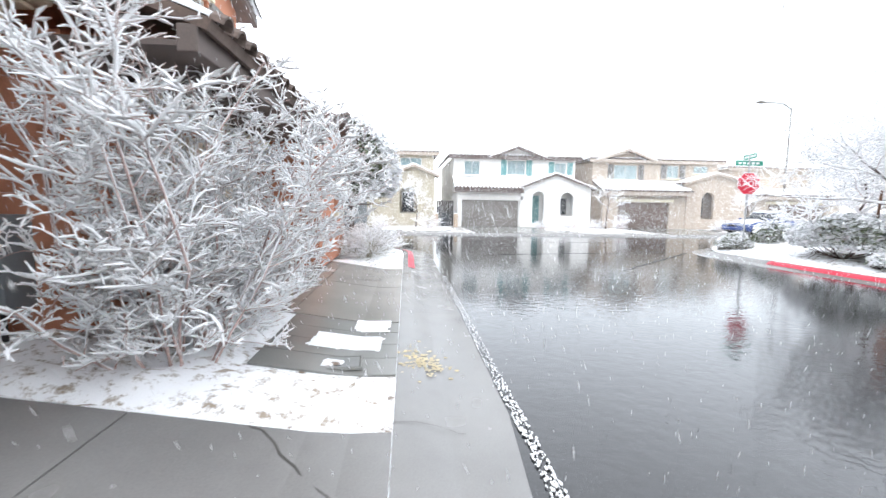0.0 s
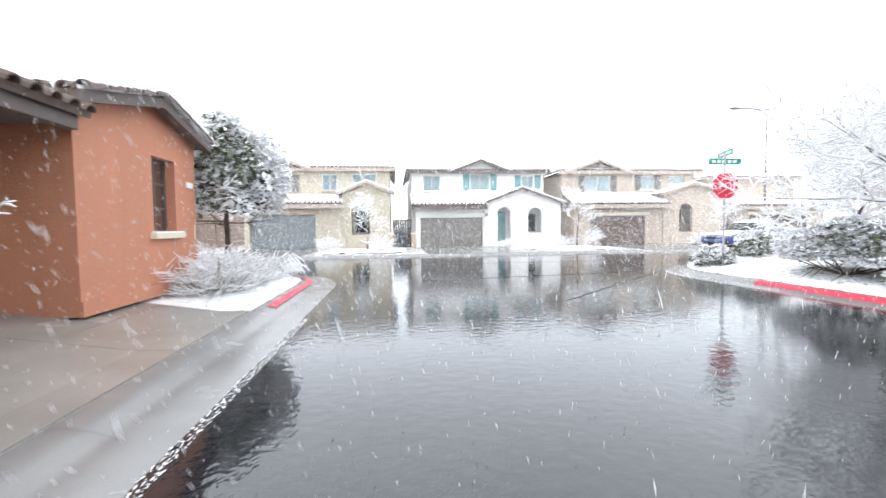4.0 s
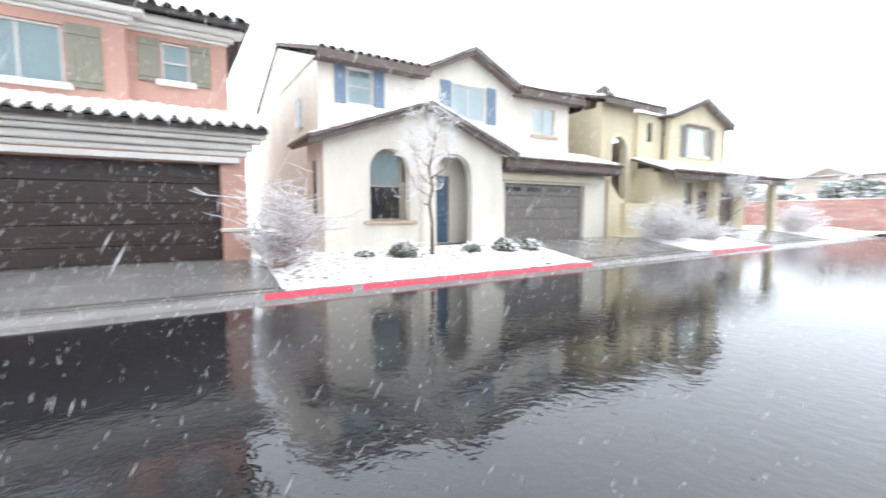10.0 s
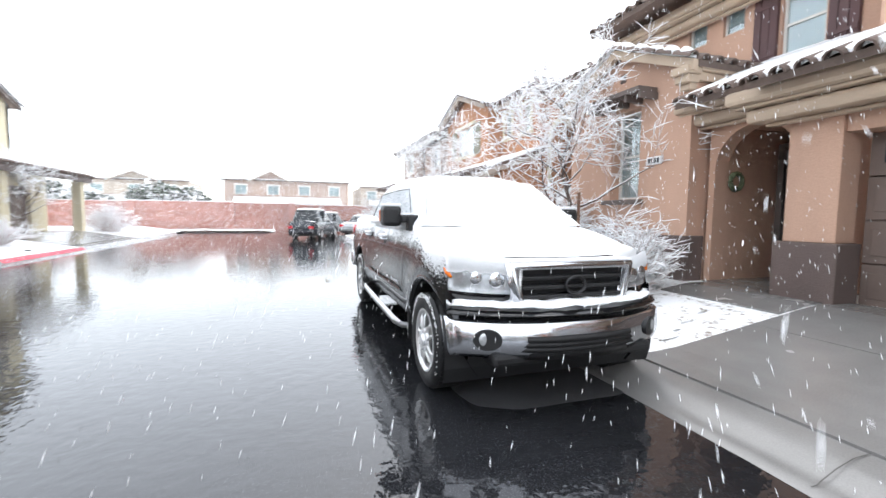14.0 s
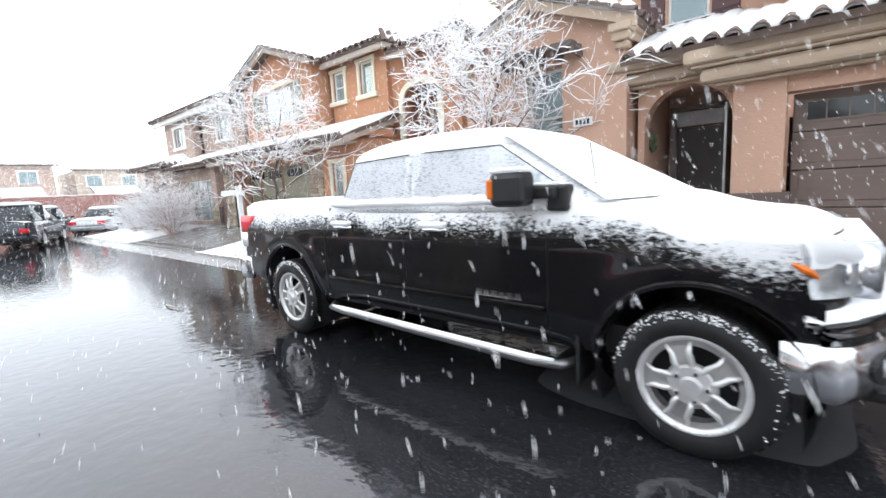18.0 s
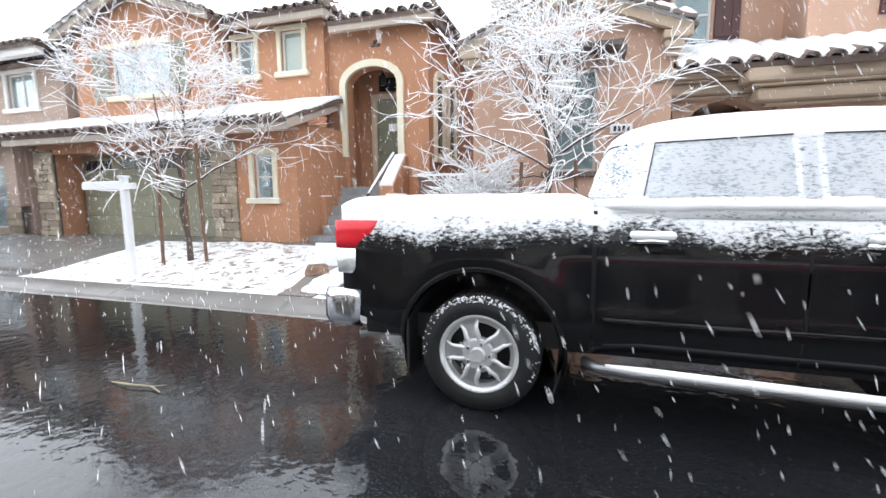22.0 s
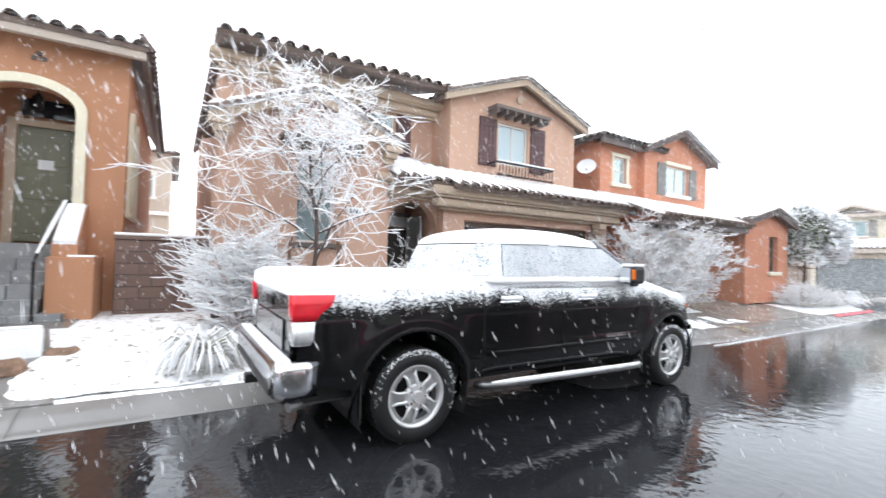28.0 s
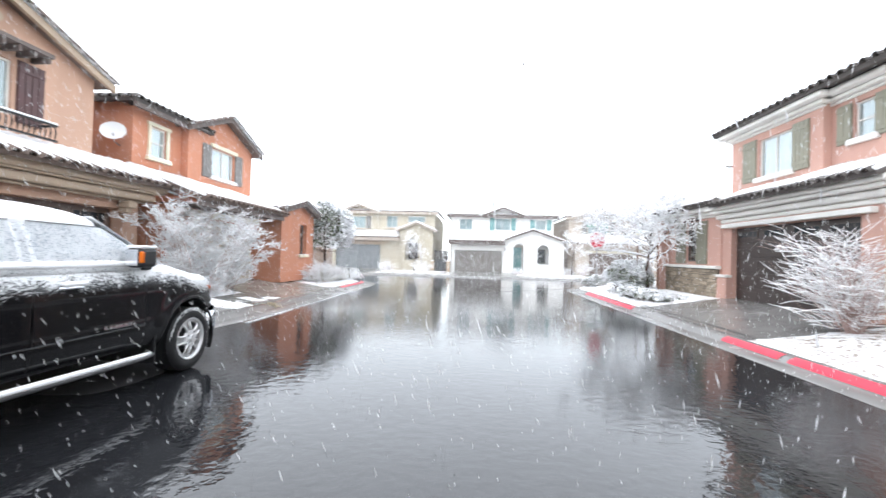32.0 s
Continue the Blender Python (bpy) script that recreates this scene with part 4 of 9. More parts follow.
    window(h, 4.0, 5.2, 4.6, 5.7, 13.5, sill=M_TRIM_TAN)
    for a, b in ((-4.0, -3.65), (-2.75, -2.4)):
        shutter(h, a, b, 4.82, 5.95, 13.5, M_SHUT_BLUE)
    for a, b in ((-0.3, 0.13), (1.67, 2.1)):
        shutter(h, a, b, 4.75, 6.05, 13.5, M_SHUT_BLUE)
    body(h, -4.5, 6.0, 13.5, 24, 0.4, 6.1, cm)
    roof(h, (-4.62, 13.0, 6.15), (-1.0, 13.0, 6.15), (-1.0, 18.5, 8.0), (-4.62, 18.5, 8.0), M_ROOF)
    roof(h, (2.9, 13.0, 6.15), (6.45, 13.0, 6.15), (6.45, 18.5, 8.0), (2.9, 18.5, 8.0), M_ROOF)
    roof(h, (6.45, 24.4, 6.15), (-4.56, 24.4, 6.15), (-4.56, 18.5, 8.0), (6.45, 18.5, 8.0), M_ROOF, near=False, tiles=False)
    for x in (-4.5, 5.8):
        side_wall(h, [(13.5, 6.05), (23.9, 6.05), (18.6, 7.85)], [], x, cm, 0.2)
    for x0, x1 in ((-4.62, -1.0), (2.9, 6.45)):
        part("eave_board", boxes((x0, x1, 12.95, 13.06, 5.88, 6.13), bev=0.01), fa, h)
        part("soffit", boxes((x0, x1, 13.06, 13.5, 5.92, 5.96)), fa, h)
    gable(h, -1.2, 3.08, 0.92, 6.12, 7.15, 13.15, 18.4, 0.3, M_ROOF, fascia=fa)
    # small side window and dish on the flank
    w = part("side_window", boxes((-4.56, -4.49, 15.2, 15.9, 4.3, 5.3)), M_FRAME, h)
    part("pane", boxes((-4.575, -4.565, 15.26, 15.84, 4.36, 5.24)), M_CARGLASS, w)
    w = part("side_window", boxes((-4.91, -4.84, 12.4, 12.8, 1.4, 3.0)), M_FRAME, h)
    part("pane", boxes((-4.925, -4.915, 12.45, 12.75, 1.46, 2.94)), M_CARGLASS, w)


def yellow_house():
    h = house("house", -90, 14, 17, 0.4, "two-storey yellow stucco house with arched stair entry and snowy porch roof", dx=-0.6)
    ye, fa = M_YELLOW, M_EAVE_DARK
    wall(h, [(8.0, 0.3), (10.3, 0.3), (10.3, 6.3), (8.0, 6.3)], [arch(8.6, 9.7, 2.0, 4.9)], 13.2, ye)
    part("entry_recess", boxes((8.5, 9.8, 14.2, 14.3, 0.4, 5.2)), M_YELLOW, h)
    part("arch_surround", band(bmesh.new(), 8.6, 9.7, 2.0, 4.9, 0.16, 13.12, 13.22), M_TRIM_CREAM, h)
    part("stair_flank", prism(bmesh.new(), [(7.5, 0.3), (8.6, 0.3), (8.6, 2.1), (8.3, 2.1), (7.5, 2.9), (7.5, 0.3)][:5], (), 12.4, 12.6), ye, h)
    part("stair_flank", boxes((8.4, 10.2, 12.2, 12.4, 0.3, 1.9)), ye, h)
    part("stairs", boxes(*[(8.5, 9.8, 12.4 + 0.18 * k, 13.4, 0.3, 0.5 + 0.2 * k) for k in range(7)]), M_CONCRETE, h)
    wall(h, rect(10.3, 12.2, 3.2, 6.1), [rect(11.0, 11.4, 4.8, 5.7)], 13.0, ye)
    window(h, 11.0, 11.4, 4.8, 5.7, 13.0, M_FRAME_DARK, cols=2, rows=3, blind=M_PAINTED_DARKROOM)
    wall(h, [(12.2, 3.2), (17.4, 3.2), (17.4, 6.1), (14.8, 7.05), (12.2, 6.1)], [rect(13.7, 15.6, 4.3, 5.7)], 12.6, ye)
    window(h, 13.7, 15.6, 4.3, 5.7, 12.6, sill=M_TRIM_CREAM, head=M_EAVE_DARK)
    for a, b in ((13.1, 13.65), (15.65, 16.2)):
        shutter(h, a, b, 4.2, 5.75, 12.6, M_SHUT_GREY)
    body(h, 8.0, 17.4, 13.2, 24, 0.3, 6.1, ye)
    part("flank", boxes((17.2, 17.4, 12.6, 13.5, 3.2, 6.1)), ye, h)
    roof(h, (7.6, 12.7, 6.35), (12.0, 12.7, 6.35), (12.0, 18.5, 8.1), (7.6, 18.5, 8.1), M_ROOF, near=False)
    roof(h, (17.6, 24, 6.35), (7.6, 24, 6.35), (7.6, 18.5, 8.1), (17.6, 18.5, 8.1), M_ROOF, near=False, tiles=False)
    gable(h, 12.2, 17.4, 14.8, 6.1, 7.05, 12.3, 18.6, 0.35, M_ROOF, fascia=fa)
    gable(h, 9.3, 11.6, 10.45, 7.0, 7.7, 15.0, 18.6, 0.25, M_ROOF, fascia=fa, near=False)
    part("wall", prism(bmesh.new(), [(9.3, 6.0), (11.6, 6.0), (11.6, 7.0), (10.45, 7.7), (9.3, 7.0)], (), 15.2, 15.4), ye, h)
    part("eave_board", boxes((7.6, 12.0, 12.65, 12.75, 6.1, 6.32)), fa, h)
    # lower storey and porch
    wall(h, rect(10.3, 13.6, 0.3, 3.3), [rect(12.4, 13.1, 1.3, 2.9)], 11.9, ye)
    window(h, 12.4, 13.1, 1.3, 2.9, 11.9, M_FRAME_DARK, cols=1, rows=2, blind=M_PAINTED_DARKROOM)
    part("flank", boxes((10.3, 10.5, 12.18, 13.2, 0.3, 3.5)), ye, h)
    part("flank", boxes((13.4, 13.6, 12.18, 13.2, 0.3, 3.3)), ye, h)
    garage_door(h, 14.6, 19.2, 0.35, 2.6, 13.0, M_GARAGE_BROWN, 4, 4)
    wall(h, rect(13.6, 20.6, 0.3, 3.2), [rect(14.6, 19.2, 0.31, 2.6)], 12.85, ye)
    for x in (14.0, 20.3):
        part("porch_post", boxes((x, x + 0.4, 11.3, 11.7, 0.3, 3.0), bev=0.02), ye, h)
    part("eave_board", boxes((10.0, 21.0, 11.05, 11.2, 2.95, 3.2), bev=0.01), fa, h)
    roof(h, (9.9, 11.0, 3.25), (21.0, 11.0, 3.25), (21.0, 13.0, 3.95), (9.9, 13.0, 3.95), M_ROOF)
    body(h, 13.6, 20.6, 12.85, 22, 0.3, 3.2, ye)


pink_house()
cream_house()
yellow_house()


# ---- the row across the end of the street (local axes are the world's) ----
def far_house(label, wallm, x0, x1, y, garage, gmat, low, gate, up, gables, wins, trim=M_TRIM_CREAM, shut=None, roofm=None, arches=(), wing=None, doorm=None, eavem=None):
    """garage (x0, x1, z1); low eave roof (x0, x1, ze, zt); up (x0, x1, z eave, y); wins (x0, x1, z0, z1, shutters)."""
    eavem = eavem or M_EAVE_DARK
    h = house("house", 0, (x0 + x1) / 2, y + 6, 0.1, label, dx=-0.33)
    g0, g1, gz = garage
    wall(h, rect(low[0] + 0.3, low[1], 0.1, low[2] - 0.1), [rect(g0, g1, 0.11, gz)], y, wallm)
    garage_door(h, g0, g1, 0.13, gz, y + 0.14, gmat, 4, 4, False)
    part("garage_header", boxes((g0 - 0.3, g1 + 0.3, y - 0.1, y + 0.01, gz + 0.06, gz + 0.26)), trim, h)
    part("eave_board", boxes((low[0], low[1], y - 0.6, y - 0.5, low[2] - 0.32, low[2] - 0.02)), eavem, h)
    roof(h, (low[0], y - 0.62, low[2]), (low[1], y - 0.62, low[2]), (low[1], up[3] + 0.05, low[3]), (low[0], up[3] + 0.05, low[3]), roofm, near=False)
    pts = [(up[0], low[2] - 0.3), (up[1], low[2] - 0.3), (up[1], up[2])]
    for a, b, c, zp in sorted(gables, reverse=True):
        pts += [(b, up[2]), (c, zp), (a, up[2])]
    pts.append((up[0], up[2]))
    clean = []
    for p in pts:
        if not clean or (abs(p[0] - clean[-1][0]) + abs(p[1] - clean[-1][1])) > 0.01:
            clean.append(p)
    wall(h, clean, [rect(*w[:4]) for w in wins], up[3], wallm)
    for a, b, c, d, s in wins:
        window(h, a, b, c, d, up[3], sill=trim)
        if s and shut:
            shutter(h, a - 0.5, a - 0.06, c - 0.03, d + 0.03, up[3], shut)
            shutter(h, b + 0.06, b + 0.5, c - 0.03, d + 0.03, up[3], shut)
    body(h, up[0], up[1], up[3], y + 13, 0.1, up[2], wallm)
    ym, zr = (up[3] + y + 13) / 2, up[2] + 1.9
    roof(h, (up[0] - 0.4, up[3] - 0.4, up[2] + 0.05), (up[1] + 0.4, up[3] - 0.4, up[2] + 0.05), (up[1] - 1.5, ym, zr), (up[0] + 1.5, ym, zr), roofm, near=False)
    roof(h, (up[0] - 0.4, y + 13, up[2] + 0.05), (up[0] - 0.4, up[3] - 0.4, up[2] + 0.05), (up[0] + 1.5, ym, zr), (up[0] + 1.5, ym, zr), roofm, near=False, tiles=False)
    roof(h, (up[1] + 0.4, up[3] - 0.4, up[2] + 0.05), (up[1] + 0.4, y + 13, up[2] + 0.05), (up[1] - 1.5, ym, zr), (up[1] - 1.5, ym, zr), roofm, near=False, tiles=False)
    part("eave_board", boxes((up[0] - 0.4, up[1] + 0.4, up[3] - 0.42, up[3] - 0.34, up[2] - 0.2, up[2] + 0.03)), eavem, h)
    for a, b, c, zp in gables:
        gable(h, a, b, c, up[2] + 0.02, zp + 0.04, up[3] - 0.5, ym - 1, 0.2, roofm, near=False, fascia=eavem, front_tiles=False)
    if gate:
        a, b, c, ze, zp = gate
        holes = [arch(p, q, r, s) for p, q, r, s in arches]
        wall(h, [(a, 0.1), (b, 0.1), (b, ze), (c, zp), (a, ze)], holes, y - 0.1, wallm)
        part("porch_wall", boxes((a, b, y + 1.0, y + 1.2, 0.1, ze)), wallm, h)
        for x in (a, b - 0.2):
            part("flank", boxes((x, x + 0.2, y + 0.18, up[3], 0.1, ze)), wallm, h)
        gable(h, a, b, c, ze, zp + 0.05, y - 0.4, up[3] + 0.2, 0.35, roofm, near=False, fascia=eavem, front_tiles=False)
        for k, (p, q, r, s) in enumerate(arches):
            if k == 0 and doorm:
                part("front_door", boxes((p + 0.1, q - 0.1, y + 0.92, y + 0.99, r, s - 0.3), bev=0.01), doorm, h)
            else:
                w = part("porch_window", boxes((p + 0.15, q - 0.15, y + 0.94, y + 0.99, r + 0.1, s - 0.4)), M_FRAME_DARK, h)
                part("pane", boxes((p + 0.2, q - 0.2, y + 0.93, y + 0.938, r + 0.15, s - 0.45)), M_CARGLASS, w)
    return h


far_house("two-storey white stucco house with teal door and brown garage", M_WHITESTUCCO, 1.8, 12, 37.2, (2.3, 6.5, 2.05), M_GARAGE_GREY, (1.7, 6.7, 2.9, 3.75), (6.6, 11.9, 9.15, 3.1, 4.0),
          (1.8, 11.2, 5.3, 38.6), [(4.6, 8.7, 6.6, 6.05)], [(2.6, 3.8, 3.95, 5.0, False), (5.9, 7.3, 4.0, 5.1, True), (9.6, 10.5, 4.1, 5.0, True)], M_TRIM_WHITE, M_SHUT_TEAL, M_ROOF, ((7.5, 8.4, 0.25, 2.75), (9.6, 10.6, 0.95, 2.7)), doorm=M_SHUT_TEAL)
far_house("two-storey beige stucco house with snowy garage roof", M_BEIGE, 12.4, 24, 37.2, (14.1, 18.1, 2.05), M_GARAGE_BROWN, (12.6, 19.6, 2.9, 3.75), (19.4, 24.2, 21.6, 3.7, 4.3),
          (12.6, 22.8, 5.3, 38.6), [(12.9, 17.4, 15.2, 6.1)], [(14.3, 16.2, 3.85, 4.95, True), (18.6, 19.6, 4.0, 5.0, True), (20.8, 22.0, 4.4, 5.0, False)], M_TRIM_CREAM, M_SHUT_GREY, M_ROOF, ((20.6, 21.6, 0.9, 2.9),), eavem=M_EAVE)
far_house("two-storey straw-coloured stucco house with slate garage door", M_OLIVE, -9, 0.4, 37.2, (-8.6, -4.5, 2.35), M_GARAGE_BLUE, (-9.2, -2.7, 3.05, 3.7), (-2.75, 0.3, -1.2, 3.85, 4.45),
          (-8.6, 0.3, 5.45, 38.4), [(-8.6, -5.0, -6.8, 6.1)], [(-7.6, -6.2, 3.9, 5.0, True), (-4.2, -3.2, 4.0, 5.1, False), (-2.2, -0.6, 4.5, 5.1, False)], M_TRIM_TAN, M_SHUT_GREY, M_ROOF, ((-2.2, -1.0, 1.0, 3.0),), eavem=M_EAVE)
far_house("low beige garage wing under thick snow", M_BEIGE, 27, 35, 40, (28.6, 33.8, 2.1), M_GARAGE_BROWN, (27.2, 35.2, 2.85, 3.6), None, (27.6, 36, 5.4, 43.5), [], [(29, 30.4, 4.1, 5.1, False)], M_TRIM_CREAM, None, M_ROOF, eavem=M_EAVE)
far_house("plain tan house far along the cross street", M_GREYTAN, -24, -13, 38, (-22, -17.5, 2.2), M_GARAGE_BROWN, (-23, -13, 3.0, 3.7), None, (-22, -12.5, 5.4, 39.5), [(-18, -13.5, -15.8, 6.2)], [(-16.8, -15, 4.0, 5.0, False)], M_TRIM_CREAM, None, M_ROOF, eavem=M_EAVE)


# ---- houses on the near side (local x = world y, local y = -world x) ----
def tan_house():
    h = house("house", 90, 3.5, 9, 0.4, "two-storey rosy tan stucco house with arched porch and moulded cornices")
    tn, tr, db = M_TANSTUCCO, M_TRIM_TAN, M_DARKBASE
    # front block with gable
    wall(h, [(-1.2, 0.35), (1.92, 0.35), (1.92, 3.92), (0.36, 4.55), (-1.2, 3.92)], [rect(0.1, 0.85, 1.8, 3.45)], 4.96, tn)
    window(h, 0.1, 0.85, 1.8, 3.45, 4.96, M_FRAME, cols=1, rows=2, deep=0.22)
    part("window_sill", boxes((-0.02, 0.98, 4.84, 4.98, 1.7, 1.79), bev=0.015), M_EAVE_DARK, h)
    hood = boxes((-0.25, 1.2, 4.55, 4.96, 3.62, 3.7))
    for k in range(5):
        box(hood, -0.2 + k * 0.34, -0.14 + k * 0.34, 4.58, 4.96, 3.5, 3.62)
    part("window_hood", hood, M_EAVE_DARK, h, "dark timber window hood")
    part("plinth", boxes((-1.24, 1.96, 4.9, 4.97, 0.35, 1.17), bev=0.012), db, h)
    part("plinth", boxes((1.9, 1.96, 4.97, 5.3, 0.35, 1.17), bev=0.012), db, h)
    body(h, -1.2, 1.92, 4.96, 6.6, 0.35, 3.92, tn)
    gable(h, -1.2, 1.92, 0.36, 3.94, 4.58, 4.74, 6.45, 0.2, M_ROOF, fascia=tr)
    for x in (-1.35, 1.72):
        part("corbel", boxes((x, x + 0.34, 4.68, 4.98, 3.68, 3.8), (x + 0.03, x + 0.3, 4.74, 4.98, 3.56, 3.68), (x + 0.06, x + 0.26, 4.82, 4.98, 3.46, 3.56), bev=0.02), tr, h)
    part("side_cornice", boxes((1.92, 2.06, 4.8, 6.4, 3.74, 3.86), (1.92, 2.0, 4.8, 6.4, 3.6, 3.74), bev=0.02), tr, h)
    vent = boxes(*[(0.3 + 0.08 * (k % 2), 0.35 + 0.08 * (k % 2), 4.93, 4.99, 4.0 + 0.09 * (k // 2), 4.06 + 0.09 * (k // 2)) for k in range(4)])
    part("gable_vent", vent, M_EAVE_DARK, h)
    plate = part("house_plate", boxes((1.05, 1.38, 4.925, 4.96, 2.38, 2.52), bev=0.01), M_SIGNWHITE, h, "small white house plate with unreadable dark marks")
    for k in range(4):
        part("mark_bar", boxes((1.1 + k * 0.065, 1.14 + k * 0.065, 4.918, 4.926, 2.41, 2.49)), M_BLACKPLASTIC, plate)
    # arched porch
    wall(h, rect(2.0, 3.36, 0.35, 3.0), [arch(2.1, 3.3, 0.36, 2.84)], 5.3, tn)
    part("porch_inner", boxes((1.7, 2.08, 5.58, 7.0, 0.35, 3.0), (3.34, 3.6, 5.58, 7.0, 0.35, 3.0)), tn, h)
    part("porch_back", boxes((1.7, 3.6, 7.0, 7.1, 0.35, 3.0)), tn, h)
    part("porch_ceiling", boxes((1.7, 3.6, 5.5, 7.0, 2.92, 3.0)), tn, h)
    part("porch_floor", boxes((2.08, 3.6, 5.2, 7.0, 0.3, 0.46)), M_CONCRETE, h)
    gate = part("front_door", boxes((2.3, 3.26, 6.6, 6.68, 0.46, 2.3)), M_DOOR_DARK, h, "dark front door deep in the porch")
    part("door_frame", boxes((2.2, 2.3, 6.56, 6.69, 0.46, 2.68), (3.26, 3.34, 6.56, 6.69, 0.46, 2.68), (2.3, 3.26, 6.56, 6.69, 2.6, 2.68)), M_FRAME_DARK, gate)
    part("transom_pane", boxes((2.3, 3.26, 6.62, 6.64, 2.34, 2.58)), M_DISH, gate, "pale grey transom pane")
    part("screen_door", boxes((3.14, 3.18, 5.75, 6.5, 0.5, 2.55), bev=0.01), M_STEEL, h, "half-open grey screen door")
    wreath = bmesh.new()
    tube(wreath, [(2.12, 5.75 + 0.13 * math.cos(q), 2.05 + 0.13 * math.sin(q)) for q in (2 * math.pi * k / 12 for k in range(13))], 0.04, 6)
    part("wreath", wreath, M_LEAF, h)
    moulding(h, 1.94, 3.3, 5.2, 2.86, [(0.05, 0.05), (0.17, 0.2), (0.04, 0.25), (0.18, 0.33)], tr)
    # garage
    part("pier", boxes((3.33, 3.92, 5.05, 5.4, 1.17, 2.75), bev=0.01), tn, h)
    part("plinth", boxes((3.27, 4.0, 4.95, 5.4, 0.35, 1.17), bev=0.015), db, h)
    part("pier", boxes((8.55, 9.0, 5.05, 5.4, 1.17, 2.75), bev=0.01), tn, h)
    part("plinth", boxes((8.51, 9.04, 4.95, 5.4, 0.35, 1.17), bev=0.015), db, h)
    part("lintel", boxes((3.92, 8.55, 5.1, 5.4, 2.48, 2.75)), tn, h)
    garage_door(h, 3.98, 8.55, 0.42, 2.48, 5.42, M_GARAGE_BROWN, 4, 4)
    moulding(h, 3.2, 8.95, 4.95, 2.66, [(0.05, 0.07), (0.19, 0.24), (0.04, 0.33), (0.2, 0.42)], tr)
    for x in (8.35,):
        part("corbel", boxes((x, x + 0.25, 4.75, 5.06, 2.5, 2.66), (x + 0.04, x + 0.21, 4.85, 5.06, 2.38, 2.5), bev=0.02), tr, h)
    body(h, 3.36, 9.0, 5.52, 17, 0.35, 3.2, tn)
    roof(h, (1.95, 4.55, 3.2), (3.25, 4.55, 3.2), (3.25, 6.5, 4.0), (1.95, 6.5, 4.0), M_ROOF)
    roof(h, (3.25, 4.32, 3.14), (9.25, 4.32, 3.14), (9.25, 5.8, 3.74), (3.25, 5.8, 3.74), M_ROOF)
    # upper storey
    w1, w2 = rect(5.35, 6.4, 4.1, 5.2), rect(2.12, 2.76, 4.08, 5.1)
    w3, w4 = rect(0.34, 0.74, 4.8, 5.3), rect(1.08, 1.48, 4.8, 5.3)
    wall(h, rect(-1.1, 3.85, 3.3, 5.45), [w2, w3, w4], 6.55, tn)
    wall(h, [(3.85, 3.3), (8.25, 3.3), (8.25, 5.6), (6.05, 6.36), (3.85, 5.6)], [w1], 5.68, tn)
    window(h, 5.35, 6.4, 4.1, 5.2, 5.68, blind=M_BLIND)
    window(h, 2.12, 2.76, 4.08, 5.1, 6.55, cols=1, rows=2, sill=M_EAVE_DARK)
    for w in (w3, w4):
        window(h, w[0][0], w[1][0], 4.8, 5.3, 6.55, cols=1)
    for a, b in ((4.72, 5.28), (6.48, 7.02)):
        shutter(h, a, b, 4.0, 5.25, 5.68, M_SHUT_MAROON)
    for a, b in ((1.68, 2.08), (2.8, 3.2)):
        shutter(h, a, b, 4.04, 5.14, 6.55, M_SHUT_MAROON)
    hood = boxes((4.95, 6.85, 5.25, 5.68, 5.42, 5.5))
    for k in range(7):
        box(hood, 5.0 + k * 0.29, 5.06 + k * 0.29, 5.28, 5.68, 5.3, 5.42)
    part("window_hood", hood, M_EAVE_DARK, h)
    rail = boxes((5.0, 6.95, 5.22, 5.26, 4.02, 4.06), (5.0, 6.95, 5.22, 5.26, 3.7, 3.74), (5.0, 5.04, 5.26, 5.68, 4.02, 4.06), (6.91, 6.95, 5.26, 5.68, 4.02, 4.06))
    bal = part("balcony_rail", rail, M_IRON, h, "black wrought-iron balconette rail with snow on top")
    for k in range(18):
        part("baluster", tube(bmesh.new(), [(5.06 + k * 0.108, 5.24, 3.74), (5.06 + k * 0.108, 5.215, 3.88), (5.06 + k * 0.108, 5.24, 4.02)], [0.009, 0.016, 0.009], 5), M_IRON, bal)
    part("rail_snow", boxes((5.0, 6.95, 5.21, 5.27, 4.06, 4.1), bev=0.015), M_SNOW, bal)
    body(h, -1.1, 8.25, 6.55, 17, 0.35, 5.6, tn)
    part("side_wall", boxes((8.05, 8.25, 5.96, 6.83, 2.9, 5.6)), tn, h)
    part("side_wall", boxes((3.85, 4.05, 5.96, 6.6, 3.3, 5.6)), tn, h)
    moulding(h, -1.0, 3.85, 6.4, 5.1, [(0.05, 0.05), (0.16, 0.18), (0.04, 0.28), (0.17, 0.36)], tr)
    roof(h, (-1.28, 5.4, 5.56), (3.7, 5.4, 5.62), (3.7, 11.4, 7.3), (0.6, 11.4, 7.3), M_ROOF)
    roof(h, (-1.28, 17, 5.56), (-1.28, 5.4, 5.56), (0.6, 11.4, 7.3), (0.6, 11.4, 7.3), M_ROOF, near=False, tiles=False)
    gable(h, 3.85, 8.25, 6.05, 5.62, 6.42, 5.4, 11.4, 0.3, M_ROOF, fascia=tr)
    medal = bmesh.new()
    tube(medal, [(6.05, 5.62, 5.92), (6.05, 5.69, 5.92)], [0.1, 0.12], 10)
    part("gable_medallion", medal, tr, h)


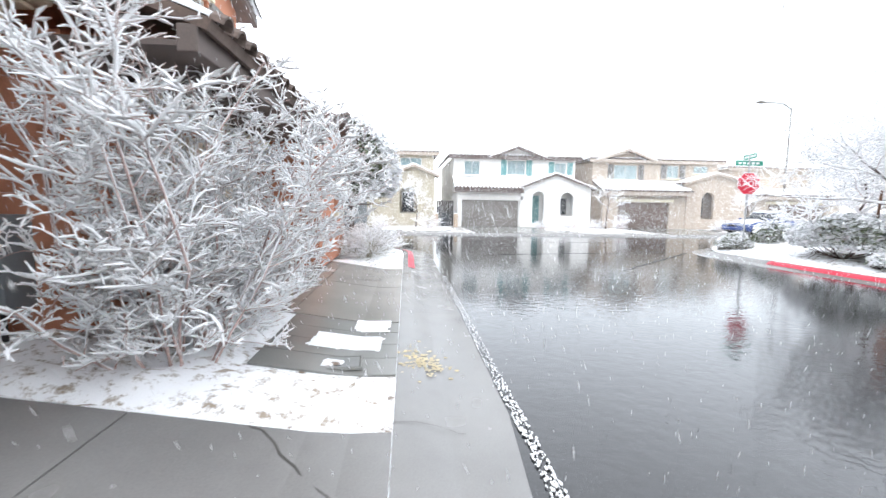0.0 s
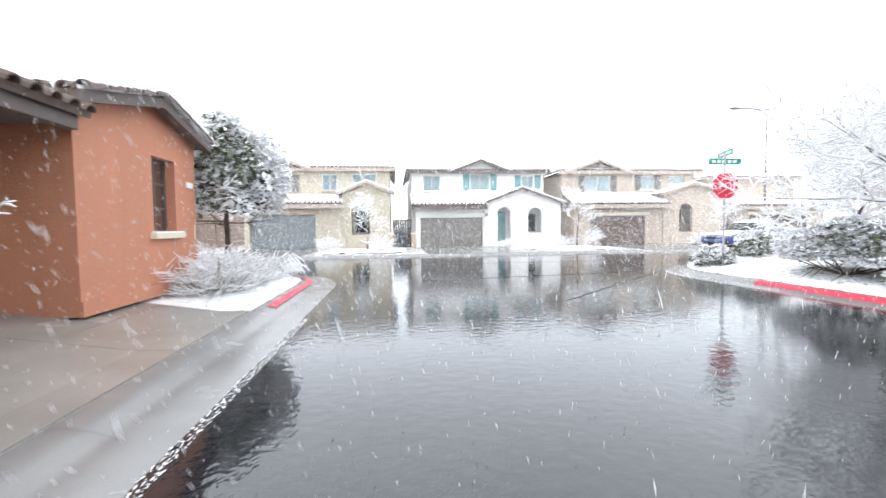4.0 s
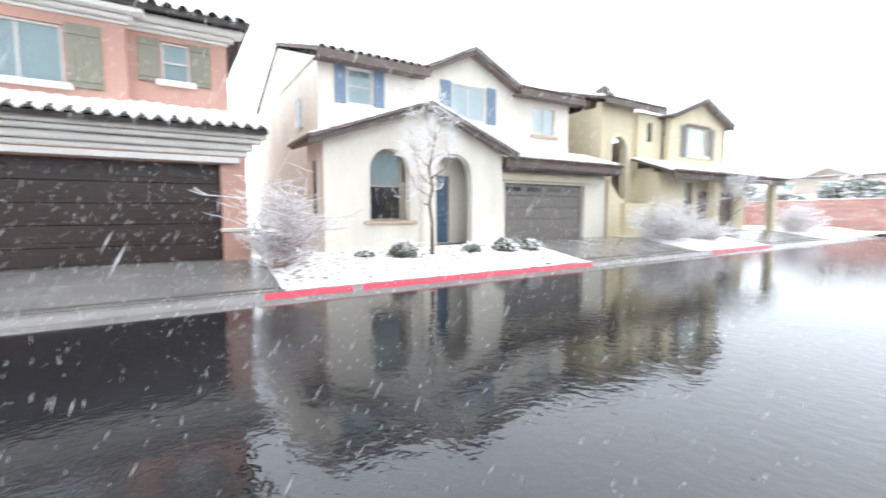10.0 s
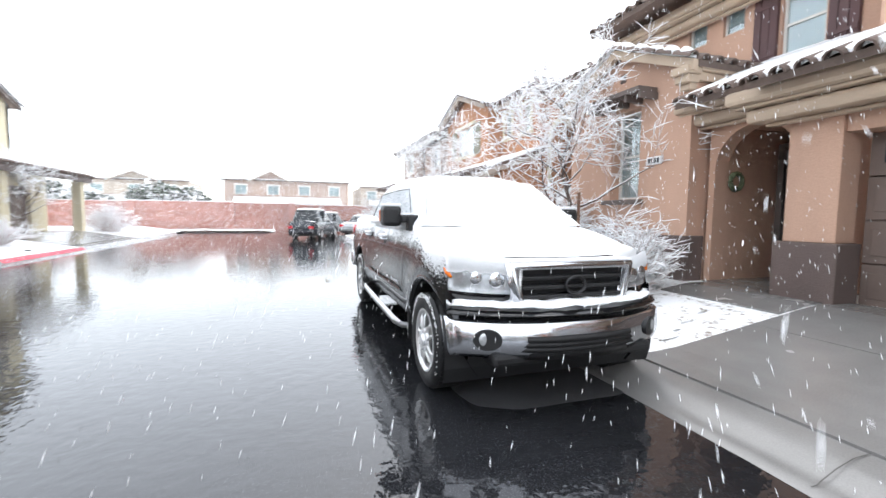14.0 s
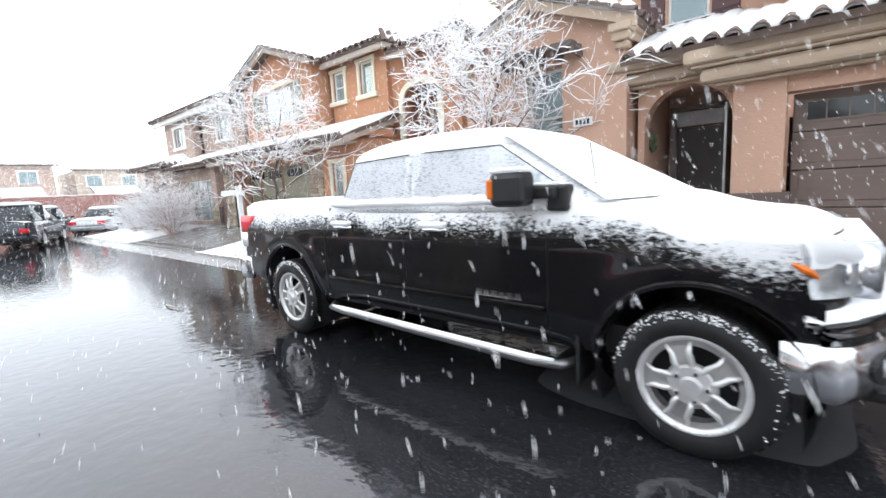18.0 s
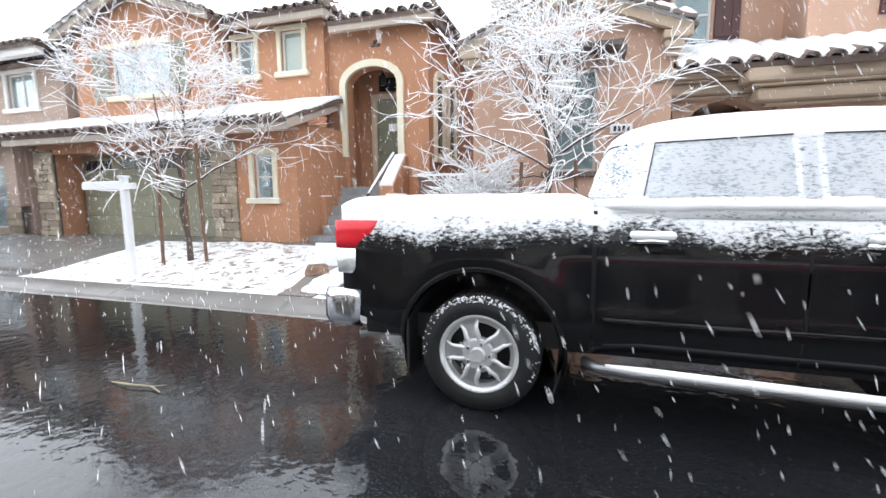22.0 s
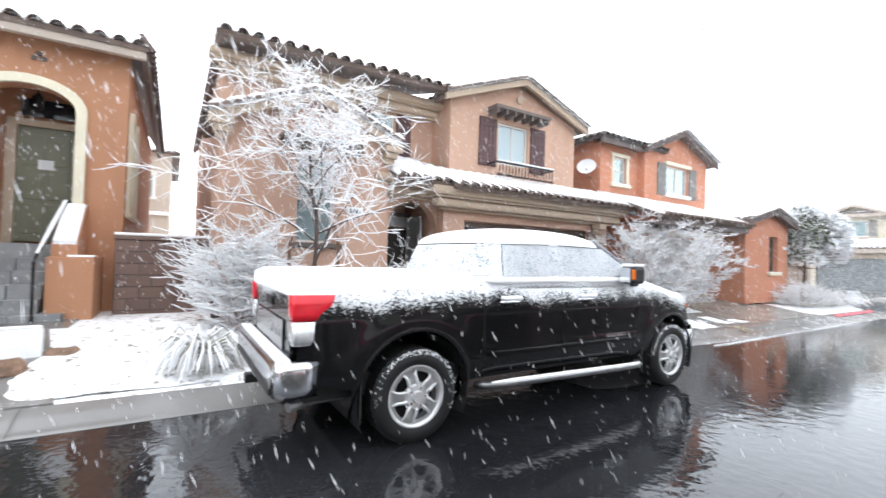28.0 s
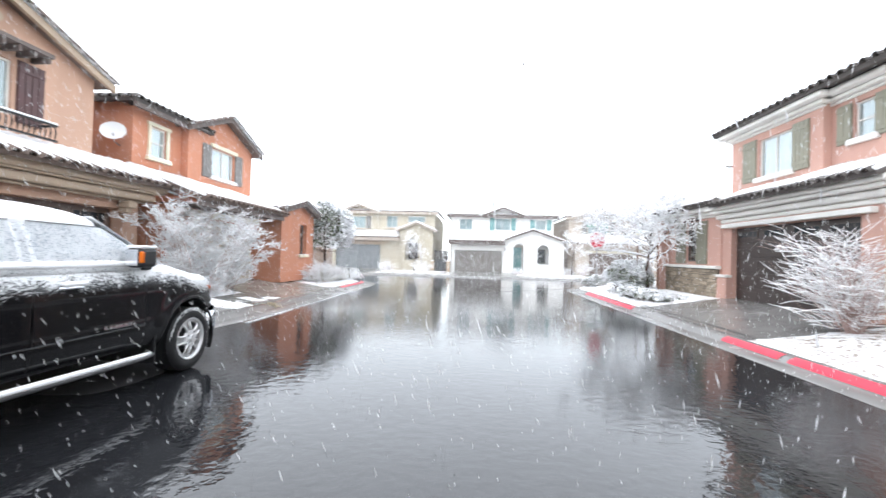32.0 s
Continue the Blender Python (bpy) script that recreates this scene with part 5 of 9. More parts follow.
def stair_house():
    h = house("house", 90, -7, 9, 0.4, "two-storey burnt-orange stucco house with arched entry up grey steps")
    br, tr = M_BROWN, M_TRIM_CREAM
    # ground storey
    wall(h, rect(-6.4, -5.1, 0.35, 3.0), [rect(-5.95, -5.47, 1.36, 2.3)], 5.0, br)
    w = window(h, -5.95, -5.47, 1.36, 2.3, 5.0, trim=tr, tw=0.11, sill=tr, cols=1, rows=2, sillw=0.09)
    part("notice_paper", boxes((-5.83, -5.58, 5.105, 5.112, 1.5, 1.95)), M_PAPER, w, "white notice taped in the window")
    for k in range(6):
        part("text_bar", boxes((-5.8, -5.61, 5.1, 5.104, 1.56 + k * 0.06, 1.585 + k * 0.06)), M_SHUT_BLUE, w)
    wall(h, rect(-12.6, -6.4, 2.5, 3.0), [], 5.0, br, name="lintel")
    for a, b in ((-7.08, -6.4), (-12.7, -12.05)):
        part("pier", boxes((a, b, 5.05, 5.6, 0.35, 2.62)), br, h)
        stones(h, a, b, 5.0, 0.35, 2.62, seed=int(-a * 10), size=(0.16, 0.4), hh=(0.1, 0.2), depth=0.07)
    garage_door(h, -12.05, -7.08, 0.4, 2.5, 5.65, M_GARAGE_GREEN, 4, 4, True)
    part("reveal", boxes((-12.05, -7.08, 5.28, 5.7, 2.5, 2.62)), br, h)
    body(h, -12.7, -5.1, 5.0, 16, 0.35, 3.0, br)
    part("angled_wall", prism(bmesh.new(), [(-5.098, 5.006), (-4.95, 5.06), (-4.72, 6.3), (-4.72, 6.61), (-5.08, 6.61), (-5.098, 6.4)], (), 0.36, 2.9, "z"), br, h)
    roof(h, (-13.0, 4.45, 2.9), (-4.72, 4.45, 2.9), (-4.62, 6.45, 3.62), (-13.0, 6.45, 3.62), M_ROOF)
    part("eave_board", boxes((-13.0, -4.77, 4.5, 4.6, 2.68, 2.86), bev=0.01), M_EAVE, h)
    part("rake_board", prism(bmesh.new(), [(4.5, 2.7), (6.4, 3.36), (6.4, 3.54), (4.5, 2.87)], (), -4.8, -4.7, "x"), M_EAVE, h)
    part("soffit", boxes((-13.0, -4.8, 4.6, 5.0, 2.74, 2.78)), M_EAVE, h)
    # upper storey
    wa, wb = rect(-7.5, -6.95, 4.3, 5.2), rect(-6.2, -5.62, 4.3, 5.25)
    wg = rect(-10.9, -9.0, 3.95, 5.1)
    wall(h, rect(-7.6, -5.05, 3.3, 5.55), [wa, wb], 6.45, br)
    wall(h, [(-12.2, 3.3), (-7.75, 3.3), (-7.75, 5.6), (-9.95, 6.35), (-12.2, 5.6)], [wg], 5.85, br)
    part("return_wall", boxes((-8.0, -7.75, 6.13, 6.73, 3.3, 5.6)), br, h)
    for a in (wa, wb):
        window(h, a[0][0], a[1][0], a[0][1], a[2][1], 6.45, trim=tr, tw=0.1, sill=tr, cols=1, rows=1 if a is wb else 2, blind=M_BLIND_SAGE if a is wb else None)
    window(h, -10.9, -9.0, 3.95, 5.1, 5.85, sill=tr, head=tr)
    for a, b in ((-11.5, -10.95), (-8.95, -8.4)):
        shutter(h, a, b, 3.9, 5.12, 5.85, M_SHUT_SAGE)
    part("return_wall", boxes((-12.2, -11.95, 6.13, 6.46, 3.3, 5.5)), br, h)
    body(h, -12.2, -5.05, 6.46, 16, 0.35, 5.5, br)
    gable(h, -12.2, -7.75, -9.95, 5.62, 6.4, 5.5, 11, 0.3, M_ROOF, fascia=M_EAVE)
    roof(h, (-7.6, 6.0, 5.52), (-4.75, 6.0, 5.52), (-5.4, 11, 7.2), (-7.6, 11, 7.2), M_ROOF)
    roof(h, (-4.75, 6.0, 5.52), (-4.75, 16, 5.52), (-5.4, 11, 7.2), (-5.4, 11, 7.2), M_ROOF)
    part("eave_board", boxes((-7.6, -4.8, 6.05, 6.15, 5.3, 5.48), bev=0.01), M_EAVE, h)
    part("eave_board", boxes((-4.9, -4.8, 6.15, 16, 5.3, 5.48), bev=0.01), M_EAVE, h)
    # entry tower: arched porch, panelled door, slit windows along its flank
    hole = arch(-4.6, -3.32, 1.5, 4.3, 0.4)
    wall(h, rect(-5.1, -2.6, 0.35, 5.15), [hole], 6.62, br)
    part("arch_surround", band(bmesh.new(), -4.6, -3.32, 2.32, 4.3, 0.15, 6.54, 6.64, 0.4), tr, h)
    part("flank", boxes((-2.85, -2.6, 6.9, 16, 0.35, 5.15)), br, h)
    part("flank", boxes((-5.1, -4.85, 6.9, 8.2, 1.4, 5.15)), br, h)
    for y in (6.95, 7.95):
        sl = part("side_window", prism(bmesh.new(), arch(y, y + 0.75, 2.25, 4.25), [arch(y + 0.12, y + 0.63, 2.37, 4.13)], -2.6, -2.53, "x"), tr, h)
        part("side_pane", boxes((-2.6, -2.59, y + 0.11, y + 0.64, 2.34, 4.06)), M_CARGLASS, sl)
        part("side_sill", boxes((-2.6, -2.5, y - 0.06, y + 0.81, 2.17, 2.25), bev=0.008), tr, sl)
    part("porch_back", boxes((-4.85, -2.85, 7.68, 7.83, 1.4, 5.1)), br, h)
    part("porch_ceiling", boxes((-4.85, -2.85, 6.9, 7.68, 4.55, 4.65)), br, h)
    d = part("front_door", boxes((-4.28, -3.46, 7.58, 7.66, 1.66, 3.78)), M_DOOR_SAGE, h, "olive green panelled front door with a white notice")
    for c in range(2):
        for r in range(3):
            part("door_panel", boxes((-4.2 + c * 0.37, -3.91 + c * 0.37, 7.565, 7.59, 1.8 + r * 0.64, 2.36 + r * 0.64), bev=0.008), M_DOOR_SAGE, d)
    part("door_frame", boxes((-4.42, -4.28, 7.5, 7.68, 1.6, 3.9), (-3.46, -3.36, 7.5, 7.68, 1.6, 3.9), (-4.28, -3.46, 7.5, 7.68, 3.78, 3.9)), M_TRIM_TAN, d)
    part("door_notice", boxes((-3.98, -3.76, 7.55, 7.56, 3.0, 3.18)), M_PAPER, d)
    part("door_knob", tube(bmesh.new(), [(-4.2, 7.48, 2.55), (-4.2, 7.58, 2.55)], [0.035, 0.02], 8), M_STEEL, d)
    part("deadbolt", tube(bmesh.new(), [(-4.2, 7.52, 2.8), (-4.2, 7.58, 2.8)], [0.03, 0.03], 8), M_STEEL, d)
    part("transom", boxes((-4.25, -3.45, 7.6, 7.62, 3.98, 4.3)), M_CARGLASS, h)
    # porch lantern hung under the arch
    lan = part("lantern", tube(bmesh.new(), [(-3.95, 7.2, 4.02), (-3.95, 7.2, 4.06), (-3.95, 7.2, 4.24), (-3.95, 7.2, 4.32)], [0.05, 0.085, 0.09, 0.02], 6), M_IRON, h, "black iron porch lantern")
    part("lantern_stem", tube(bmesh.new(), [(-3.95, 7.2, 4.3), (-3.95, 7.2, 4.56)], 0.012, 6), M_IRON, lan)
    st = part("stair", boxes((-4.7, -3.42, 6.3, 7.7, 0.35, 1.6)), M_STEP, h, "flight of grey block steps")
    for k in range(6):
        wide = 0.24 if k == 0 else 0.0
        n = 3
        x0, x1 = -4.72 - wide, -3.5 + wide * 1.3
        for j in range(n):
            part("step_block", boxes((x0 + (x1 - x0) * j / n + 0.006, x0 + (x1 - x0) * (j + 1) / n - 0.006, 5.33 + k * 0.21, 6.62, 0.35 + k * 0.2, 0.35 + (k + 1) * 0.208), bev=0.012), M_STEP, st)
    part("landing", boxes((-4.6, -3.32, 6.6, 7.6, 1.5, 1.62)), M_STEP, h)
    part("pier", boxes((-3.44, -2.86, 5.55, 6.62, 0.35, 1.42), bev=0.012), br, h)
    part("pier_snow", boxes((-3.2, -2.88, 5.56, 6.0, 1.42, 1.455), bev=0.015), M_SNOW, h)
    for a, b, y0, y1, zt in ((-5.2, -4.7, 5.7, 6.15, 1.4), (-5.05, -4.66, 6.15, 6.62, 1.84)):
        part("cheek_wall", boxes((a, b, y0, y1, 0.35, zt), bev=0.012), br, h)
        part("cheek_snow", boxes((a + 0.03, b - 0.02, y0 + 0.02, y0 + 0.3, zt, zt + 0.03), bev=0.012), M_SNOW, h)
    rail = tube(bmesh.new(), [(-3.52, 5.3, 0.42), (-3.52, 5.3, 1.34), (-3.52, 5.38, 1.41), (-3.38, 6.5, 2.36), (-3.36, 6.62, 2.36)], 0.022, 8)
    r = part("handrail", rail, M_IRON, h, "black metal handrail with snow along it")
    part("rail_snow", tube(bmesh.new(), [(-3.515, 5.42, 1.47), (-3.45, 5.95, 1.93), (-3.39, 6.45, 2.36)], [0.02, 0.035, 0.03], 6), M_SNOW, r)
    part("slant_wall", prism(bmesh.new(), [(5.75, 0.5), (6.62, 0.5), (6.62, 2.28), (6.5, 2.28), (5.75, 1.62)], (), -3.42, -3.1, "x"), br, h)
    part("slant_snow", prism(bmesh.new(), [(5.75, 1.62), (6.5, 2.28), (6.6, 2.28), (6.6, 2.33), (6.48, 2.33), (5.74, 1.68)], (), -3.4, -3.12, "x"), M_SNOW, h)
    roof(h, (-4.78, 6.15, 5.2), (-2.3, 6.15, 5.2), (-2.9, 9.2, 6.0), (-4.6, 9.2, 6.0), M_ROOF)
    roof(h, (-2.3, 6.15, 5.2), (-2.3, 16, 5.2), (-3.1, 12.5, 6.1), (-2.9, 9.2, 6.0), M_ROOF)
    part("eave_board", boxes((-4.78, -2.34, 6.2, 6.32, 4.98, 5.18), bev=0.015), M_EAVE, h)
    part("eave_board", boxes((-2.42, -2.32, 6.32, 16, 4.98, 5.18), bev=0.015), M_EAVE_DARK, h)
    vent = boxes((-3.94, -3.86, 6.57, 6.63, 4.72, 4.78), (-3.82, -3.74, 6.57, 6.63, 4.72, 4.78), (-3.88, -3.8, 6.57, 6.63, 4.8, 4.86))
    part("clay_vent", vent, M_EAVE_DARK, h)


def orange_house():
    h = house("house", 90, 13, 9, 0.4, "two-storey orange-red stucco house with snowy garage roof and corner gable")
    og, tr = M_ORANGE, M_TRIM_CREAM
    # corner wing
    wall(h, [(14.4, 0.35), (17.7, 0.35), (17.7, 3.2), (16.1, 3.55), (14.4, 3.2)], [rect(16.16, 16.9, 1.4, 2.68)], 3.7, og)
    window(h, 16.16, 16.9, 1.4, 2.68, 3.7, M_FRAME_DARK, cols=2, rows=3, blind=M_PAINTED_DARKROOM, deep=0.16, sill=tr)
    body(h, 14.4, 17.7, 3.7, 6.4, 0.35, 3.2, og)
    gable(h, 14.4, 17.7, 16.1, 3.2, 3.6, 3.45, 6.2, 0.2, M_ROOF, fascia=M_EAVE_DARK)
    part("house_plate", boxes((17.3, 17.55, 3.67, 3.7, 2.25, 2.36), bev=0.008), M_SIGNWHITE, h)
    part("base_band", boxes((14.38, 17.72, 3.66, 3.71, 0.35, 0.55)), og, h)
    # garage
    wall(h, rect(9.6, 16.2, 0.35, 2.9), [rect(10.6, 15.2, 0.36, 2.45)], 4.7, og)
    garage_door(h, 10.6, 15.2, 0.4, 2.45, 4.85, M_GARAGE_BEIGE, 4, 4, False)
    part("garage_header", boxes((10.3, 15.5, 4.58, 4.71, 2.5, 2.7), bev=0.015), tr, h)
    body(h, 9.6, 17.0, 4.7, 16, 0.35, 2.9, og)
    part("eave_board", boxes((9.3, 14.3, 3.55, 3.7, 2.68, 2.88), bev=0.01), M_EAVE_DARK, h)
    part("soffit", boxes((9.3, 14.2, 3.7, 4.7, 2.72, 2.76)), M_EAVE_DARK, h)
    roof(h, (9.3, 3.45, 2.92), (14.4, 3.45, 2.92), (14.4, 5.7, 3.75), (9.3, 5.7, 3.75), M_ROOF)
    # upper storey
    wall(h, rect(9.55, 11.5, 3.2, 5.4), [rect(10.2, 10.85, 4.15, 5.05)], 5.75, og)
    window(h, 10.2, 10.85, 4.15, 5.05, 5.75, trim=tr, tw=0.1, sill=tr, cols=1, rows=2)
    wall(h, [(11.5, 3.2), (15.4, 3.2), (15.4, 5.5), (13.4, 6.2), (11.5, 5.5)], [rect(12.75, 14.1, 4.05, 5.05)], 5.5, og)
    window(h, 12.75, 14.1, 4.05, 5.05, 5.5, sill=M_TRIM_WHITE, head=tr)
    for a, b in ((12.2, 12.68), (14.17, 14.65)):
        shutter(h, a, b, 3.98, 5.1, 5.5, M_SHUT_GREY)
    body(h, 9.55, 15.4, 5.75, 16, 2.9, 5.5, og)
    hip(h, 9.15, 12.6, 5.35, 12.0, 5.5, 6.15, M_ROOF_DARK)
    gable(h, 11.5, 15.4, 13.4, 5.52, 6.28, 5.2, 11.0, 0.3, M_ROOF, fascia=M_EAVE_DARK)
    part("eave_board", boxes((9.2, 11.4, 5.38, 5.46, 5.28, 5.46)), M_EAVE_DARK, h)
    dish = bmesh.new()
    bmesh.ops.create_uvsphere(dish, u_segments=16, v_segments=8, radius=0.42)
    bmesh.ops.delete(dish, geom=[v for v in dish.verts if v.co.z > -0.2], context="VERTS")
    for v in dish.verts:
        v.co.z += 0.3
    bmesh.ops.transform(dish, matrix=Matrix.Translation((9.2, 6.0, 4.62)) @ Euler((radians(62), 0, radians(-58))).to_matrix().to_4x4(), verts=dish.verts)
    d = part("satellite_dish", dish, M_SIGNWHITE, h, "grey satellite dish on a bracket", True)
    part("bracket", tube(bmesh.new(), [(9.55, 6.1, 4.3), (9.3, 6.05, 4.35), (9.22, 6.02, 4.55)], 0.02, 6), M_STEEL, d)


def grey_house():
    h = house("house", 90, -18, 9, 0.4, "two-storey grey-tan stucco house with hipped snowy roofs")
    gt, tr = M_GREYTAN, M_TRIM_WHITE
    w1, w2 = rect(-15.6, -14.4, 4.0, 5.0), rect(-19.4, -18.2, 4.0, 4.9)
    wall(h, rect(-17.2, -13.2, 3.1, 5.3), [w1], 6.2, gt)
    wall(h, rect(-20.6, -17.2, 3.1, 5.3), [w2], 5.8, gt)
    window(h, -15.6, -14.4, 4.0, 5.0, 6.2, trim=tr, sill=tr)
    window(h, -19.4, -18.2, 4.0, 4.9, 5.8, trim=tr, sill=tr)
    body(h, -20.6, -13.2, 6.2, 16, 0.35, 5.3, gt)
    hip(h, -21.2, -12.8, 5.3, 16, 5.4, 6.9, M_ROOF)
    part("eave_board", boxes((-21.1, -12.9, 5.4, 5.6, 5.15, 5.36)), tr, h)
    wall(h, rect(-17.5, -13.4, 0.35, 2.8), [rect(-16.9, -14.2, 0.6, 2.3)], 5.2, gt)
    window(h, -16.9, -14.2, 0.6, 2.3, 5.2, cols=3, blind=M_BLIND)
    wall(h, rect(-21.5, -17.5, 0.35, 3.0), [rect(-20.8, -18.2, 0.36, 2.4)], 4.9, gt)
    garage_door(h, -20.8, -18.2, 0.4, 2.4, 5.05, M_GARAGE_BROWN, 3, 4, False)
    body(h, -21.5, -13.4, 5.2, 15, 0.35, 2.8, gt)
    roof(h, (-18.0, 4.5, 2.85), (-13.2, 4.5, 2.85), (-13.2, 6.2, 3.5), (-18.0, 6.2, 3.5), M_ROOF)
    hip(h, -22.0, -17.2, 4.3, 8.0, 3.1, 3.8, M_ROOF)
    for a, b in ((-13.95, -13.4), (-17.9, -17.35)):
        stones(h, a, b, 4.95, 0.35, 1.2, seed=int(-a * 7), size=(0.2, 0.4), hh=(0.12, 0.2), depth=0.06)
        part("porch_post", boxes((a + 0.05, b - 0.05, 4.96, 5.2, 1.2, 2.8), bev=0.01), gt, h)


tan_house()
stair_house()
orange_house()
grey_house()


# ---- vehicles ----
def snowy_paint(name, colour, edge=1.12, drop=0.2, y0=1.35, y1=2.4, metal=0.0):
    """Car paint with wet snow stuck to the upper flanks; its lower edge sinks towards the nose."""
    m, t, b = node_mat(name, 0.25, metal, 0.05)
    co = t.nodes.new("ShaderNodeTexCoord")
    sp = t.nodes.new("ShaderNodeSeparateXYZ")
    t.links.new(co.outputs["Object"], sp.inputs[0])
    mr = t.nodes.new("ShaderNodeMapRange")
    for k, v in ((1, y0), (2, y1), (3, edge), (4, edge - drop)):
        mr.inputs[k].default_value = v
    t.links.new(sp.outputs["Y"], mr.inputs[0])
    n1 = tex_noise(t, 42, 5, 0.78, (1, 0.62, 1.25))
    n2 = tex_noise(t, 3.0, 2)

    def calc(op, a, c):
        q = t.nodes.new("ShaderNodeMath")
        q.operation = op
        for sock, v in zip(q.inputs, (a, c)):
            if isinstance(v, (int, float)):
                sock.default_value = v
            else:
                t.links.new(v, sock)
        return q.outputs[0]

    over = calc("MULTIPLY", calc("SUBTRACT", sp.outputs["Z"], mr.outputs[0]), 1.75)
    amount = calc("ADD", over, calc("MULTIPLY", calc("SUBTRACT", n2, 0.5), 0.5))
    fac = calc("MULTIPLY", calc("SUBTRACT", calc("ADD", amount, calc("MULTIPLY", n1, 1.0)), 0.63), 7.0)
    q = t.nodes.new("ShaderNodeClamp")
    t.links.new(fac, q.inputs[0])
    t.links.new(mixed(t, q.outputs[0], colour, (0.87, 0.885, 0.9)), b.inputs["Base Color"])
    inv = calc("SUBTRACT", 1.0, q.outputs[0])
    t.links.new(calc("MULTIPLY", inv, 0.55), b.inputs["Coat Weight"])
    b.inputs["Coat Roughness"].default_value = 0.04
    t.links.new(calc("ADD", calc("MULTIPLY", q.outputs[0], 0.4), 0.25), b.inputs["Roughness"])
    bump(t, b, calc("MULTIPLY", q.outputs[0], n1), 0.7, 0.02)
    return m


M_TRUCK = snowy_paint("black_paint_with_stuck_snow", (0.006, 0.006, 0.007), 1.095)


def speckled_glass(name, share, under, grain=62):
    """Glass or paint under blown snow, through which fine wet specks show."""
    m, t, b = node_mat(name, 0.3)
    n = tex_noise(t, grain, 4, 0.7, (1, 0.5, 1.5))
    drift = tex_noise(t, 5.0, 3, 0.6)
    f = ramp(t, mixed(t, 0.22, n, drift), [(share - 0.06, grey(0)), (share + 0.04, grey(1))])
    t.links.new(mixed(t, f, under, (0.9, 0.92, 0.94)), b.inputs["Base Color"])
    t.links.new(ramp(t, n, [(share - 0.05, grey(0.12)), (share + 0.05, grey(0.6))]), b.inputs["Roughness"])
    bump(t, b, f, 0.45, 0.008)
    return m


M_SNOWGLASS = speckled_glass("side_glass_under_snow", 0.45, (0.56, 0.62, 0.67))
M_CABSNOW = speckled_glass("cab_paint_under_snow", 0.42, (0.3, 0.33, 0.37))
M_REARGLASS = speckled_glass("rear_glass_under_thin_snow", 0.485, (0.2, 0.25, 0.31))


